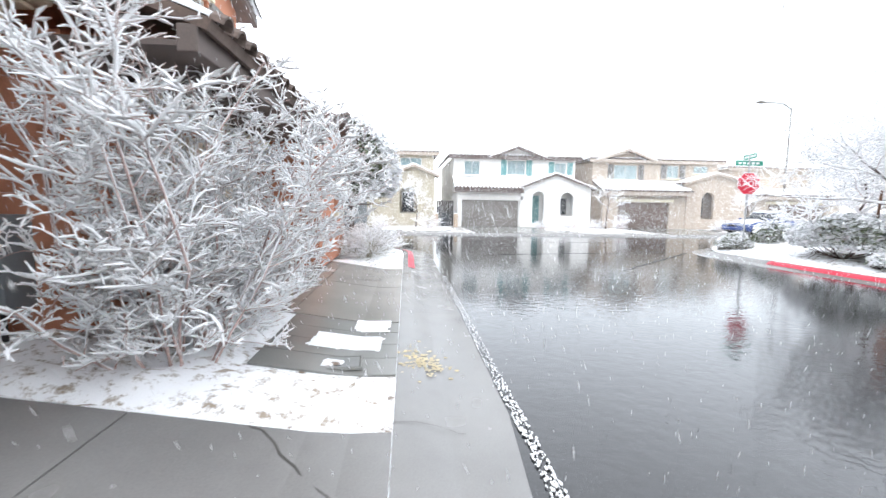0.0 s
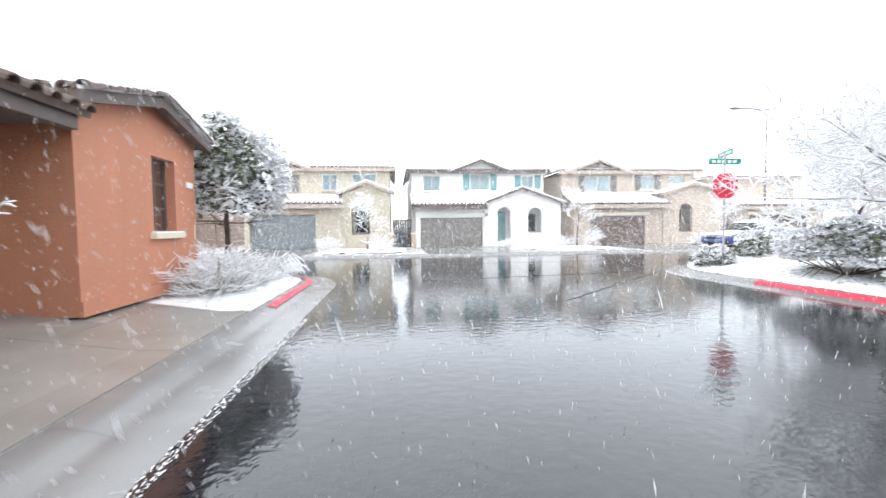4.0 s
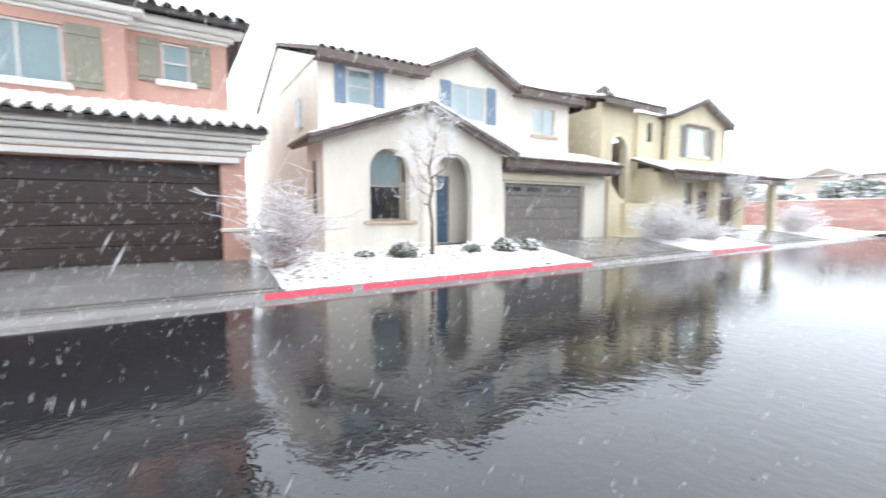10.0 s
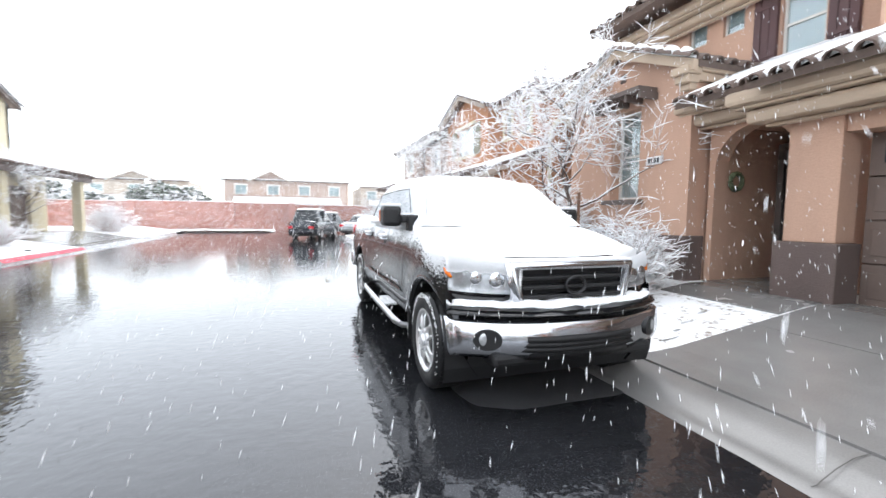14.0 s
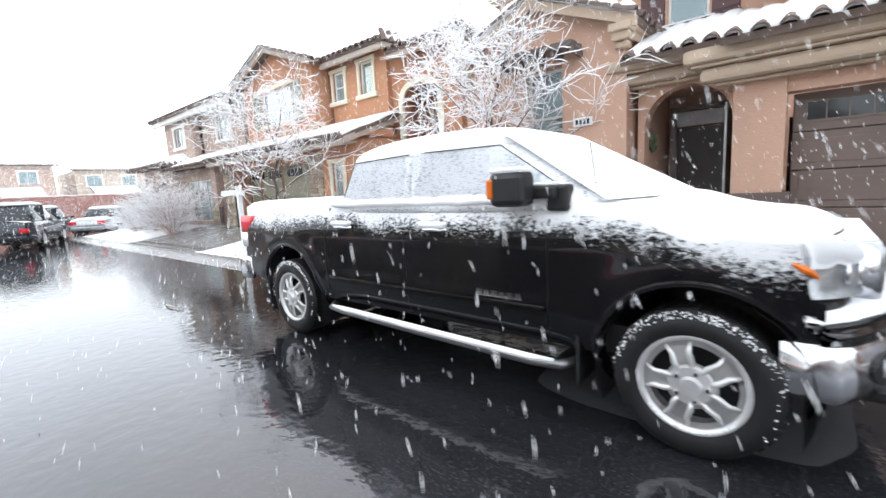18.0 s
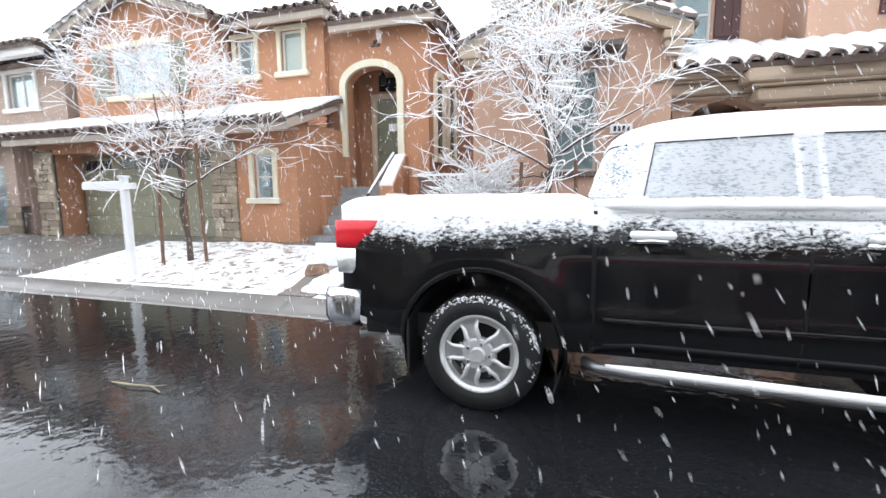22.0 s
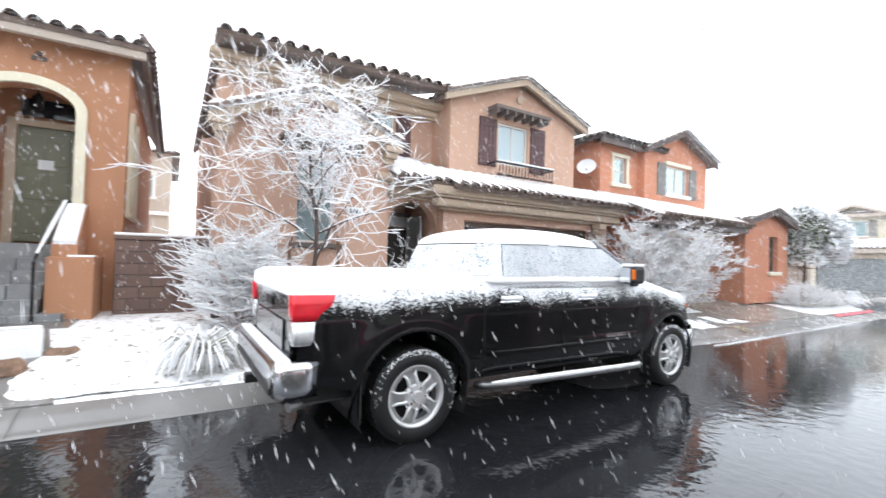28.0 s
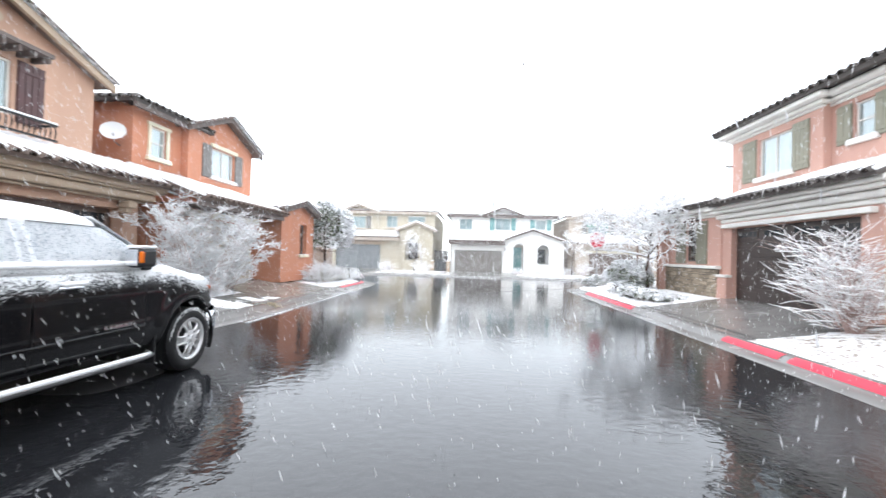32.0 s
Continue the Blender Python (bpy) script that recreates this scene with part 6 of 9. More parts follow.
def wheel(parent, x, y, r=0.4, rim=0.262, width=0.26, face=1, snow=True):
    """Tyre with tread blocks, alloy rim with five split spokes, hub cap and nuts; face: the side that looks out."""
    def at(bm, spin=0.0):
        bmesh.ops.transform(bm, matrix=Matrix.Translation((x, y, r)) @ pose(0, 0, 0, 0, 90 * face, 0) @ Matrix.Rotation(spin, 4, "Z"), verts=bm.verts)
        return bm

    bm = bmesh.new()
    prof = [(rim - 0.005, 0.02), (rim + 0.03, 0.035), (r - 0.06, 0.04), (r - 0.012, 0.015), (r, -0.02), (r, -width + 0.05), (r - 0.02, -width + 0.01), (rim, -width)]
    n = 40
    rings = [[bm.verts.new((q * math.cos(2 * math.pi * k / n), q * math.sin(2 * math.pi * k / n), z)) for k in range(n)] for q, z in prof]
    for a, b in zip(rings, rings[1:]):
        for k in range(n):
            bm.faces.new((a[k], a[(k + 1) % n], b[(k + 1) % n], b[k]))
    w = part("tyre", at(bm), M_TYRE, parent, "", True)
    tr = bmesh.new()
    for k in range(44):
        q = 2 * math.pi * k / 44
        bmesh.ops.create_cube(tr, size=1, matrix=Matrix.Rotation(q, 4, "Z") @ Matrix.Translation((r - 0.012, 0, -width / 2 + 0.01)) @ Matrix.Diagonal((0.03, 0.035, width - 0.03, 1)))
    part("tread", at(tr), M_TYRE, w)
    bm = bmesh.new()
    prof = [(rim + 0.004, 0.028), (rim - 0.014, 0.03), (rim - 0.03, 0.0), (rim - 0.035, -0.08), (rim - 0.02, -width + 0.04)]
    rings = [[bm.verts.new((q * math.cos(2 * math.pi * k / n), q * math.sin(2 * math.pi * k / n), z)) for k in range(n)] for q, z in prof]
    for a, b in zip(rings, rings[1:]):
        for k in range(n):
            bm.faces.new((a[k], a[(k + 1) % n], b[(k + 1) % n], b[k]))
    rimo = part("rim", at(bm), M_ALLOY, w, "five-spoke silver alloy rim", True)
    back = bmesh.new()
    bmesh.ops.create_cone(back, cap_ends=True, segments=24, radius1=rim - 0.03, radius2=rim - 0.03, depth=0.02, matrix=Matrix.Translation((0, 0, -0.12)))
    part("brake_disc", at(back), M_BLACKPLASTIC, w)
    disc = bmesh.new()
    w_ = rim / 0.262
    face_r = [0.0, 0.085 * w_, 0.125 * w_, 0.165 * w_, 0.208 * w_, 0.24 * w_]
    face_z = [0.02, 0.02, 0.016, 0.008, 0.002, 0.006]
    cells = []
    for k in range(80):
        q = 2 * math.pi * k / 80
        cells.append([disc.verts.new((rr * math.cos(q), rr * math.sin(q), zz)) for rr, zz in zip(face_r[1:], face_z[1:])])
    for k in range(80):
        a, b = cells[k], cells[(k + 1) % 80]
        off = abs((k + 0.5) % 16 - 8)
        for i in range(4):
            if not (i == 1 and off < 3.6 or i == 2 and off < 5.1):
                disc.faces.new((a[i], a[i + 1], b[i + 1], b[i]))
    bmesh.ops.solidify(disc, geom=list(disc.faces), thickness=0.03)
    part("wheel_face", at(disc, -0.314), M_ALLOY, rimo, "dished silver face with five windows")
    for k in range(5):
        q = 2 * math.pi * (k + 0.5) / 5
        for sd in (-1, 1):
            rib = bmesh.new()
            tube(rib, [(px * w_, sd * py * w_, pz) for px, py, pz in ((0.08, 0.03, 0.022), (0.125, 0.042, 0.024), (0.175, 0.04, 0.018), (0.222, 0.062, 0.004))], [0.014, 0.016, 0.015, 0.008], 8)
            bmesh.ops.rotate(rib, matrix=Matrix.Rotation(q + math.pi / 5, 3, "Z"), verts=rib.verts)
            part("spoke_ridge", at(rib, -0.314), M_ALLOY, rimo, "", True)
        nut = bmesh.new()
        bmesh.ops.create_cone(nut, cap_ends=True, segments=6, radius1=0.014, radius2=0.012, depth=0.035, matrix=Matrix.Rotation(q, 4, "Z") @ Matrix.Translation((0.078 * w_, 0, 0.034)))
        part("wheel_nut", at(nut, -0.314), M_CHROME, rimo)
    hub = bmesh.new()
    bmesh.ops.create_cone(hub, cap_ends=True, segments=24, radius1=0.118 * w_, radius2=0.1 * w_, depth=0.03, matrix=Matrix.Translation((0, 0, 0.02)))
    bmesh.ops.create_cone(hub, cap_ends=True, segments=20, radius1=0.055, radius2=0.045, depth=0.03, matrix=Matrix.Translation((0, 0, 0.045)))
    part("hub_cap", at(hub), M_ALLOY, rimo)
    if snow:
        sn = bmesh.new()
        rng = random.Random(int(x * 100 + y * 7))
        for k in range(420):
            q = rng.gauss(math.pi / 2, 0.75) if k < 340 else rng.uniform(math.pi * 1.2, math.pi * 1.8)
            rr = r - 0.004 - abs(rng.gauss(0, 0.035)) if k < 340 else rim - 0.01
            ang = q if face > 0 else q
            # the local x axis points down once turned
            bmesh.ops.create_icosphere(sn, subdivisions=1, radius=rng.uniform(0.002, 0.007), matrix=Matrix.Translation((-rr * math.sin(ang) * 1.0, rr * math.cos(ang), 0.03)))
        part("snow_clumps", at(sn), M_SNOW, w)["kind"] = "stuff"
    return w


def ring_loft(levels, n=32):
    """A body lofted upwards through rounded rectangles: (z, y0, y1, half width, squareness)."""
    bm = bmesh.new()
    rings = []
    for z, y0, y1, hw, e in levels:
        ring = []
        for k in range(n):
            q = 2 * math.pi * (k + 0.5) / n
            c, s = math.cos(q), math.sin(q)
            ring.append(bm.verts.new((hw * math.copysign(abs(c) ** e, c), (y0 + y1) / 2 + (y1 - y0) / 2 * math.copysign(abs(s) ** e, s), z)))
        rings.append(ring)
    for a, b in zip(rings, rings[1:]):
        for k in range(n):
            bm.faces.new((a[k], a[(k + 1) % n], b[(k + 1) % n], b[k]))
    bm.faces.new(rings[-1])
    bm.faces.new(rings[0][::-1])
    return bm


def lerp_table(tab, v):
    if v <= tab[0][0]:
        return tab[0][1]
    for (a, x), (b, y) in zip(tab, tab[1:]):
        if v <= b:
            k = (v - a) / (b - a)
            k = k * k * (3 - 2 * k)
            return x + (y - x) * k
    return tab[-1][1]


def flank(side, y0, y1, top, low, half, wheels, step=0.05, rows=18):
    """One side of a car body: a curved skin with open wheel arches."""
    bm = bmesh.new()
    n = int((y1 - y0) / step)
    g = []
    for i in range(n + 1):
        y = y0 + (y1 - y0) * i / n
        col = []
        for j in range(rows + 1):
            z = low(y) + (top(y) - low(y)) * j / rows
            yy = y
            for wy, wz, r in wheels:
                d = math.hypot(yy - wy, z - wz)
                if r - 0.035 < d < r + 0.035:
                    yy, z = wy + (yy - wy) * r / d, wz + (z - wz) * r / d
            col.append((yy, z, bm.verts.new((side * half(yy, z), yy, z))))
        g.append(col)
    for i in range(n):
        for j in range(rows):
            q = [g[i][j], g[i + 1][j], g[i + 1][j + 1], g[i][j + 1]]
            cy, cz = sum(p[0] for p in q) / 4, sum(p[1] for p in q) / 4
            if any(math.hypot(cy - wy, cz - wz) < r - 0.004 for wy, wz, r in wheels):
                continue
            bm.faces.new([p[2] for p in q])
    return bm


def arch_lip(side, wy, wz, r, half, w=0.035):
    bm = bmesh.new()
    L = []
    for k in range(25):
        q = math.radians(-22 + 224 * k / 24)
        row = []
        for rr, dx in ((r + w * 0.6, 0.002), (r + 0.008, 0.006), (r - 0.012, 0.002), (r - 0.02, -0.12)):
            y, z = wy + rr * math.cos(q), wz + rr * math.sin(q)
            row.append(bm.verts.new((side * (half(wy + (r + w) * math.cos(q), wz + (r + w) * math.sin(q)) + dx), y, z)))
        L.append(row)
    for a, b in zip(L, L[1:]):
        for k in range(3):
            bm.faces.new((a[k], a[k + 1], b[k + 1], b[k]))
    return bm


def patch(pts, half, side, off=0.006, n=8):
    """A four-cornered panel (y, z) laid on a body's skin."""
    bm = bmesh.new()
    (a, b, c, d) = [Vector((p[0], p[1], 0)) for p in pts]
    g = []
    for j in range(n + 1):
        row = []
        for i in range(n + 1):
            p = a.lerp(b, i / n).lerp(d.lerp(c, i / n), j / n)
            row.append(bm.verts.new((side * (half(p.x, p.y) + off), p.x, p.y)))
        g.append(row)
    for j in range(n):
        for i in range(n):
            bm.faces.new((g[j][i], g[j][i + 1], g[j + 1][i + 1], g[j + 1][i]))
    bmesh.ops.solidify(bm, geom=list(bm.faces), thickness=0.004)
    return bm


def pickup():
    tk = thing("pickup_truck", Matrix.Translation((-1.0, 1.85, 0)), "black crew-cab pickup truck with fresh snow on hood, roof and bed", "truck")
    OFFS[tk] = Vector((0, 1.85, 0))
    wheels = [(0.0, 0.42, 0.545), (3.79, 0.42, 0.515)]
    top_t = [(-1.05, 1.34), (0.68, 1.36), (0.9, 1.38), (3.0, 1.35), (3.4, 1.285), (4.1, 1.15), (4.5, 1.06)]

    def top(y):
        return lerp_table(top_t, y)

    def low(y):
        return lerp_table([(-1.05, 0.62), (-0.5, 0.52), (0.5, 0.46), (3.2, 0.46), (4.2, 0.6), (4.6, 0.72)], y)

    def flank_top(y):
        return min(top(y), lerp_table([(4.13, 1.6), (4.25, 0.88)], y))

    def half(y, z):
        h = 0.985
        if z > 1.08:
            h -= 0.11 * ((z - 1.08) / 0.28) ** 2
        if z < 0.72:
            h -= 0.06 * ((0.72 - z) / 0.26) ** 2
        h += 0.014 * math.exp(-(((z - 0.69) / 0.03) ** 2)) * (1 if 0.7 < y < 3.1 else 0)
        if y > 3.75:
            h -= 0.16 * ((y - 3.75) / 0.8) ** 2
        if y < -0.7:
            h -= 0.05 * ((-0.7 - y) / 0.35) ** 2
        for wy, wz, wr in wheels:
            d = math.hypot(y - wy, z - wz)
            h += 0.012 * math.exp(-(((d - wr - 0.06) / 0.11) ** 2))
        return h

    for s in (1, -1):
        part("body_side", flank(s, -1.0, 4.29, flank_top, low, half, wheels), M_TRUCK, tk, "", True)
        for wy, wz, wr in wheels:
            part("wheel_arch", arch_lip(s, wy, wz, wr, half), M_PAINT_BLACK, tk, "", True)
    for wy, _, AR in wheels:
        bm = bmesh.new()
        rows = []
        for x in (-0.97, -0.6, 0.6, 0.97):
            rows.append([bm.verts.new((x, wy + (AR - 0.012) * math.cos(q), 0.4 + (AR - 0.012) * math.sin(q))) for q in (math.radians(-25 + 230 * k / 16) for k in range(17))])
        for a, b in zip(rows, rows[1:]):
            for k in range(16):
                bm.faces.new((a[k], a[k + 1], b[k + 1], b[k]))
        part("wheel_well", bm, M_BLACKPLASTIC, tk)
    part("chassis", boxes((-0.8, 0.8, -0.9, 4.3, 0.42, 0.6), (-0.5, 0.5, -1.0, 4.2, 0.34, 0.44)), M_BLACKPLASTIC, tk)
    for wy, _, _ in wheels:
        part("axle", tube(bmesh.new(), [(-0.8, wy, 0.4), (-0.15, wy, 0.38), (0.0, wy, 0.36), (0.15, wy, 0.38), (0.8, wy, 0.4)], [0.05, 0.06, 0.14, 0.06, 0.05], 10), M_BLACKPLASTIC, tk)
        for s in (1, -1):
            wheel(tk, s * 0.955, wy, face=s)
    # deck surfaces
    def deck(name, y0, y1, zf, hw, mat, thick=0.0, nx=16, ny=22, lump=0.0, bow=0.0):
        bm = bmesh.new()
        g = []
        for j in range(ny + 1):
            y = y0 + (y1 - y0) * j / ny
            row = []
            for i in range(nx + 1):
                u = -1 + 2 * i / nx
                yb = y0 + (y1 - y0) * j / ny
                x = u * hw(yb)
                y = yb - bow * abs(u) ** 2.4 * (j / ny) ** 2
                edge = min(1, (1 - abs(u)) * 7, j / 1.6 + 0.15, (ny - j) / 1.6 + 0.15)
                z = zf(x, y) + thick * (0.25 + 0.75 * edge ** 0.6) + lump * noise.noise(Vector((x * 4, y * 4, 2.0))) * edge
                row.append(bm.verts.new((x, y, z)))
            g.append(row)
        for j in range(ny):
            for i in range(nx):
                bm.faces.new((g[j][i], g[j][i + 1], g[j + 1][i + 1], g[j + 1][i]))
        rim = [*g[0], *[r[-1] for r in g[1:]], *g[-1][-2::-1], *[r[0] for r in g[-2:0:-1]]]
        low_ = [bm.verts.new(v.co - Vector((0, 0, 0.05 + thick))) for v in rim]
        for i in range(len(rim)):
            j = (i + 1) % len(rim)
            bm.faces.new((rim[i], low_[i], low_[j], rim[j]))
        return part(name, bm, mat, tk, "", True)

    hood_z = lambda x, y: top(y) + 0.008 + 0.035 * (1 - (x / 0.95) ** 2) + (0.012 if abs(x) < 0.5 else 0)  # noqa: E731
    hood_w = lambda y: half(y, top(y)) - 0.012  # noqa: E731
    deck("hood", 3.0, 4.37, hood_z, hood_w, M_PAINT_BLACK, bow=0.24)
    deck("hood_snow", 3.02, 4.36, hood_z, lambda y: half(y, top(y)) + 0.014, M_SNOW, 0.045, lump=0.015, bow=0.22)
    bed_z = lambda x, y: 1.352  # noqa: E731
    bed_w = lambda y: half(y, 1.34) - 0.004  # noqa: E731
    deck("bed_cover", -1.0, 0.66, bed_z, bed_w, M_BLACKPLASTIC)
    deck("bed_snow", -1.04, 0.69, bed_z, lambda y: half(y, 1.32) + 0.012, M_SNOW, 0.085, nx=24, lump=0.012)
    # cab
    part("cab", ring_loft([(1.3, 0.68, 3.48, 0.93, 0.3), (1.38, 0.68, 3.42, 0.925, 0.3), (1.55, 0.73, 3.14, 0.865, 0.32), (1.70, 0.78, 2.86, 0.81, 0.34), (1.78, 0.82, 2.69, 0.774, 0.38), (1.83, 0.92, 2.48, 0.70, 0.45), (1.86, 1.1, 2.26, 0.56, 0.6)], 48), M_CABSNOW, tk, "crew cab with snow-blown glass", True)
    part("roof_snow", ring_loft([(1.745 + 0.195 * math.sin(q), 0.785 + 0.62 * (1 - math.cos(q)), 2.74 - 0.62 * (1 - math.cos(q)), 0.799 - 0.42 * (1 - math.cos(q)), 0.36 + 0.4 * (1 - math.cos(q))) for q in (math.radians(-12 + 9.9 * k) for k in range(11))], 64), M_SNOW, tk, "", True)
    ws = bmesh.new()
    g = []
    for j in range(13):
        k = j / 12
        row = []
        for i in range(17):
            u = -1 + 2 * i / 16
            hw = 0.90 - 0.16 * k
            yy = 3.56 - 0.90 * k - 0.24 * abs(u) ** 3 * (1 - 0.4 * k)
            row.append(ws.verts.new((u * hw, yy + 0.012, 1.345 + 0.49 * k + 0.018)))
        g.append(row)
    for j in range(12):
        for i in range(16):
            ws.faces.new((g[j][i], g[j][i + 1], g[j + 1][i + 1], g[j + 1][i]))
    part("windshield_snow", ws, M_SNOW, tk, "", True)

    def cab_half(y, z):
        tab = [(1.38, 0.925), (1.55, 0.865), (1.70, 0.81), (1.80, 0.765)]
        for (za, ha), (zb, hb) in zip(tab, tab[1:]):
            if z <= zb or zb == 1.80:
                return ha + (hb - ha) * (z - za) / (zb - za) + 0.002

    # rear glass follows the rounded back of the cab, with its dark upper seal
    bg = bmesh.new()
    g = []
    for j in range(9):
        z = 1.42 + 0.04 * j
        ya = lerp_table([(1.38, 0.68), (1.55, 0.73), (1.70, 0.78), (1.78, 0.82)], z)
        yb = lerp_table([(1.38, 3.42), (1.55, 3.14), (1.70, 2.86), (1.78, 2.69)], z)
        hw, e = cab_half(0, z), lerp_table([(1.38, 0.3), (1.55, 0.32), (1.70, 0.34), (1.78, 0.38)], z)
        row = []
        for i in range(25):
            u = -0.93 + 1.86 * i / 24
            row.append(bg.verts.new((u * hw, (ya + yb) / 2 - (yb - ya) / 2 * (1 - abs(u) ** (2 / e)) ** (e / 2) - 0.012, z)))
        g.append(row)
    seal = [v.co.copy() for v in g[-1]]
    for a, b in zip(g, g[1:]):
        for k in range(24):
            bg.faces.new((a[k], a[k + 1], b[k + 1], b[k]))
    rg = part("rear_glass", bg, M_REARGLASS, tk, "rear cab glass under blown snow", True)
    part("glass_seal", tube(bmesh.new(), seal, 0.007, 6), M_BLACKPLASTIC, rg)
    # window edges, pillars, door seams
    for s in (1, -1):
        for name, pts in (("rear_window", [(0.96, 1.43), (1.70, 1.43), (1.70, 1.755), (1.02, 1.735)]), ("front_window", [(1.84, 1.43), (3.1, 1.43), (2.58, 1.745), (1.84, 1.755)])):
            (ya, za), (yb, zb), (yc, zc), (yd, zd) = pts
            seal = bmesh.new()
            loop = [(s * (cab_half(y, z) + 0.012), y, z) for y, z in pts]
            for p, q in ((loop[2], loop[3]), (loop[3], loop[0]) if name == "rear_window" else (loop[1], loop[2])):
                tube(seal, [p, q], 0.004, 6)
            w = part(name, seal, M_BLACKPLASTIC, tk)
            part("pane", patch(pts, cab_half, s, 0.007, 10), M_SNOWGLASS, w, "side glass under blown snow")
        part("pillar", patch([(1.73, 1.40), (1.81, 1.40), (1.81, 1.77), (1.73, 1.77)], cab_half, s, 0.004), M_CABSNOW, tk)
        ledge = bmesh.new()
        ys = [0.74 + 0.06 * k for k in range(40)]
        tube(ledge, [(s * (0.918 + 0.006 * noise.noise(Vector((y * 6, s, 0)))), y, 1.372 + 0.008 * noise.noise(Vector((y * 5, 1, s)))) for y in ys], [0.012 if k in (0, 39) else 0.03 + 0.012 * noise.noise(Vector((y * 9, 4, s))) for k, y in enumerate(ys)], 8)
        part("sill_snow", ledge, M_SNOW, tk, "", True)
        for y, wd in ((0.70, 0.013), (1.76, 0.006), (3.0, 0.006)):
            part("door_seam", patch([(y - wd, 0.5), (y + wd, 0.5), (y + wd, 1.34), (y - wd, 1.34)], half, s, 0.002), M_BLACKPLASTIC, tk)
        part("door_moulding", patch([(0.76, 0.66), (2.98, 0.66), (2.98, 0.715), (0.76, 0.715)], half, s, 0.018, 16), M_PAINT_BLACK, tk)
        badge = part("badge", patch([(2.46, 0.728), (2.82, 0.728), (2.82, 0.734), (2.46, 0.734)], half, s, 0.004), M_CHROME, tk, "small chrome door badge of plain bars")
        for k in range(6):
            part("badge_bar", patch([(2.46 + k * 0.062, 0.736), (2.5 + k * 0.062, 0.736), (2.5 + k * 0.062, 0.768), (2.46 + k * 0.062, 0.768)], half, s, 0.004, 2), M_CHROME, badge)
        for y in (0.9, 2.0):
            hd = part("door_handle", tube(bmesh.new(), [(s * (half(y, 1.16) + 0.0), y, 1.17), (s * (half(y, 1.16) + 0.045), y + 0.03, 1.175), (s * (half(y, 1.16) + 0.05), y + 0.1, 1.18), (s * (half(y, 1.16) + 0.045), y + 0.17, 1.175), (s * half(y, 1.16), y + 0.2, 1.17)], 0.018, 8), M_CHROME, tk)
            part("handle_snow", boxes((s * (half(y, 1.16) + 0.0), s * (half(y, 1.16) + 0.075), y - 0.015, y + 0.22, 1.188, 1.232), bev=0.018), M_SNOW, hd)
            part("handle_cup", patch([(y + 0.04, 1.115), (y + 0.16, 1.115), (y + 0.16, 1.165), (y + 0.04, 1.165)], half, s, 0.003, 3), M_BLACKPLASTIC, hd)
        st = part("running_board", tube(bmesh.new(), [(s * 0.9, 0.66, 0.40), (s * 1.0, 0.74, 0.40), (s * 1.03, 0.95, 0.395), (s * 1.04, 1.9, 0.375), (s * 1.03, 2.9, 0.355), (s * 1.0, 3.08, 0.355), (s * 0.9, 3.14, 0.36)], 0.03, 10), M_DARKSTEEL, tk, "tubular steel step bar capped with snow", True)
        part("board_snow", tube(bmesh.new(), [(s * 1.02, 0.78, 0.425), (s * 1.045, 1.0, 0.425), (s * 1.05, 1.9, 0.405), (s * 1.045, 2.9, 0.385), (s * 1.02, 3.05, 0.385)], [0.012, 0.024, 0.026, 0.023, 0.012], 8), M_SNOW, st, "", True)
        for y in (-0.5, 3.18):
            part("mud_flap", boxes((s * 0.70, s * 0.97, y - 0.01, y + 0.01, 0.24, 0.6), bev=0.005), M_BLACKPLASTIC, tk)
        # towing mirror
        mir = part("mirror", boxes((s * 0.97, s * 1.16, 2.70, 2.93, 1.34, 1.55), bev=0.04), M_BLACKPLASTIC, tk, "large black towing mirror with amber lamp")
        part("mirror_arm", boxes((s * 0.86, s * 1.0, 2.86, 3.06, 1.38, 1.46), bev=0.02), M_BLACKPLASTIC, mir)
        part("mirror_arm", boxes((s * 0.84, s * 0.95, 2.98, 3.12, 1.3, 1.46), bev=0.02), M_BLACKPLASTIC, mir)
        part("mirror_lamp", boxes((s * 1.13, s * 1.166, 2.69, 2.735, 1.39, 1.51), bev=0.012), M_AMBER, mir)
        part("mirror_glass", boxes((s * 0.985, s * 1.115, 2.692, 2.704, 1.36, 1.53)), M_CHROME, mir)
        part("mirror_snow", boxes((s * 0.98, s * 1.15, 2.71, 2.92, 1.542, 1.575), (s * 0.87, s * 0.99, 2.9, 3.05, 1.455, 1.478), bev=0.012), M_SNOW, mir)
        # lamps
        tl = ring_loft([(1.08, -1.045, -0.84, 0.09, 0.3), (1.13, -1.05, -0.80, 0.09, 0.3), (1.19, -1.05, -0.74, 0.09, 0.3), (1.27, -1.05, -0.72, 0.085, 0.3)], 20)
        bmesh.ops.translate(tl, verts=tl.verts, vec=(s * 0.885, 0, 0))
        lamp = part("tail_lamp", tl, M_REDLENS, tk, "red and clear tail lamp, snow above", True)
        rl = ring_loft([(0.90, -1.035, -0.9, 0.086, 0.3), (0.94, -1.04, -0.87, 0.09, 0.3), (1.075, -1.046, -0.86, 0.09, 0.3)], 20)
        bmesh.ops.translate(rl, verts=rl.verts, vec=(s * 0.885, 0, 0))
        part("reverse_lens", rl, M_CLEARLENS, lamp, "", True)
        hl = bmesh.new()
        g = []
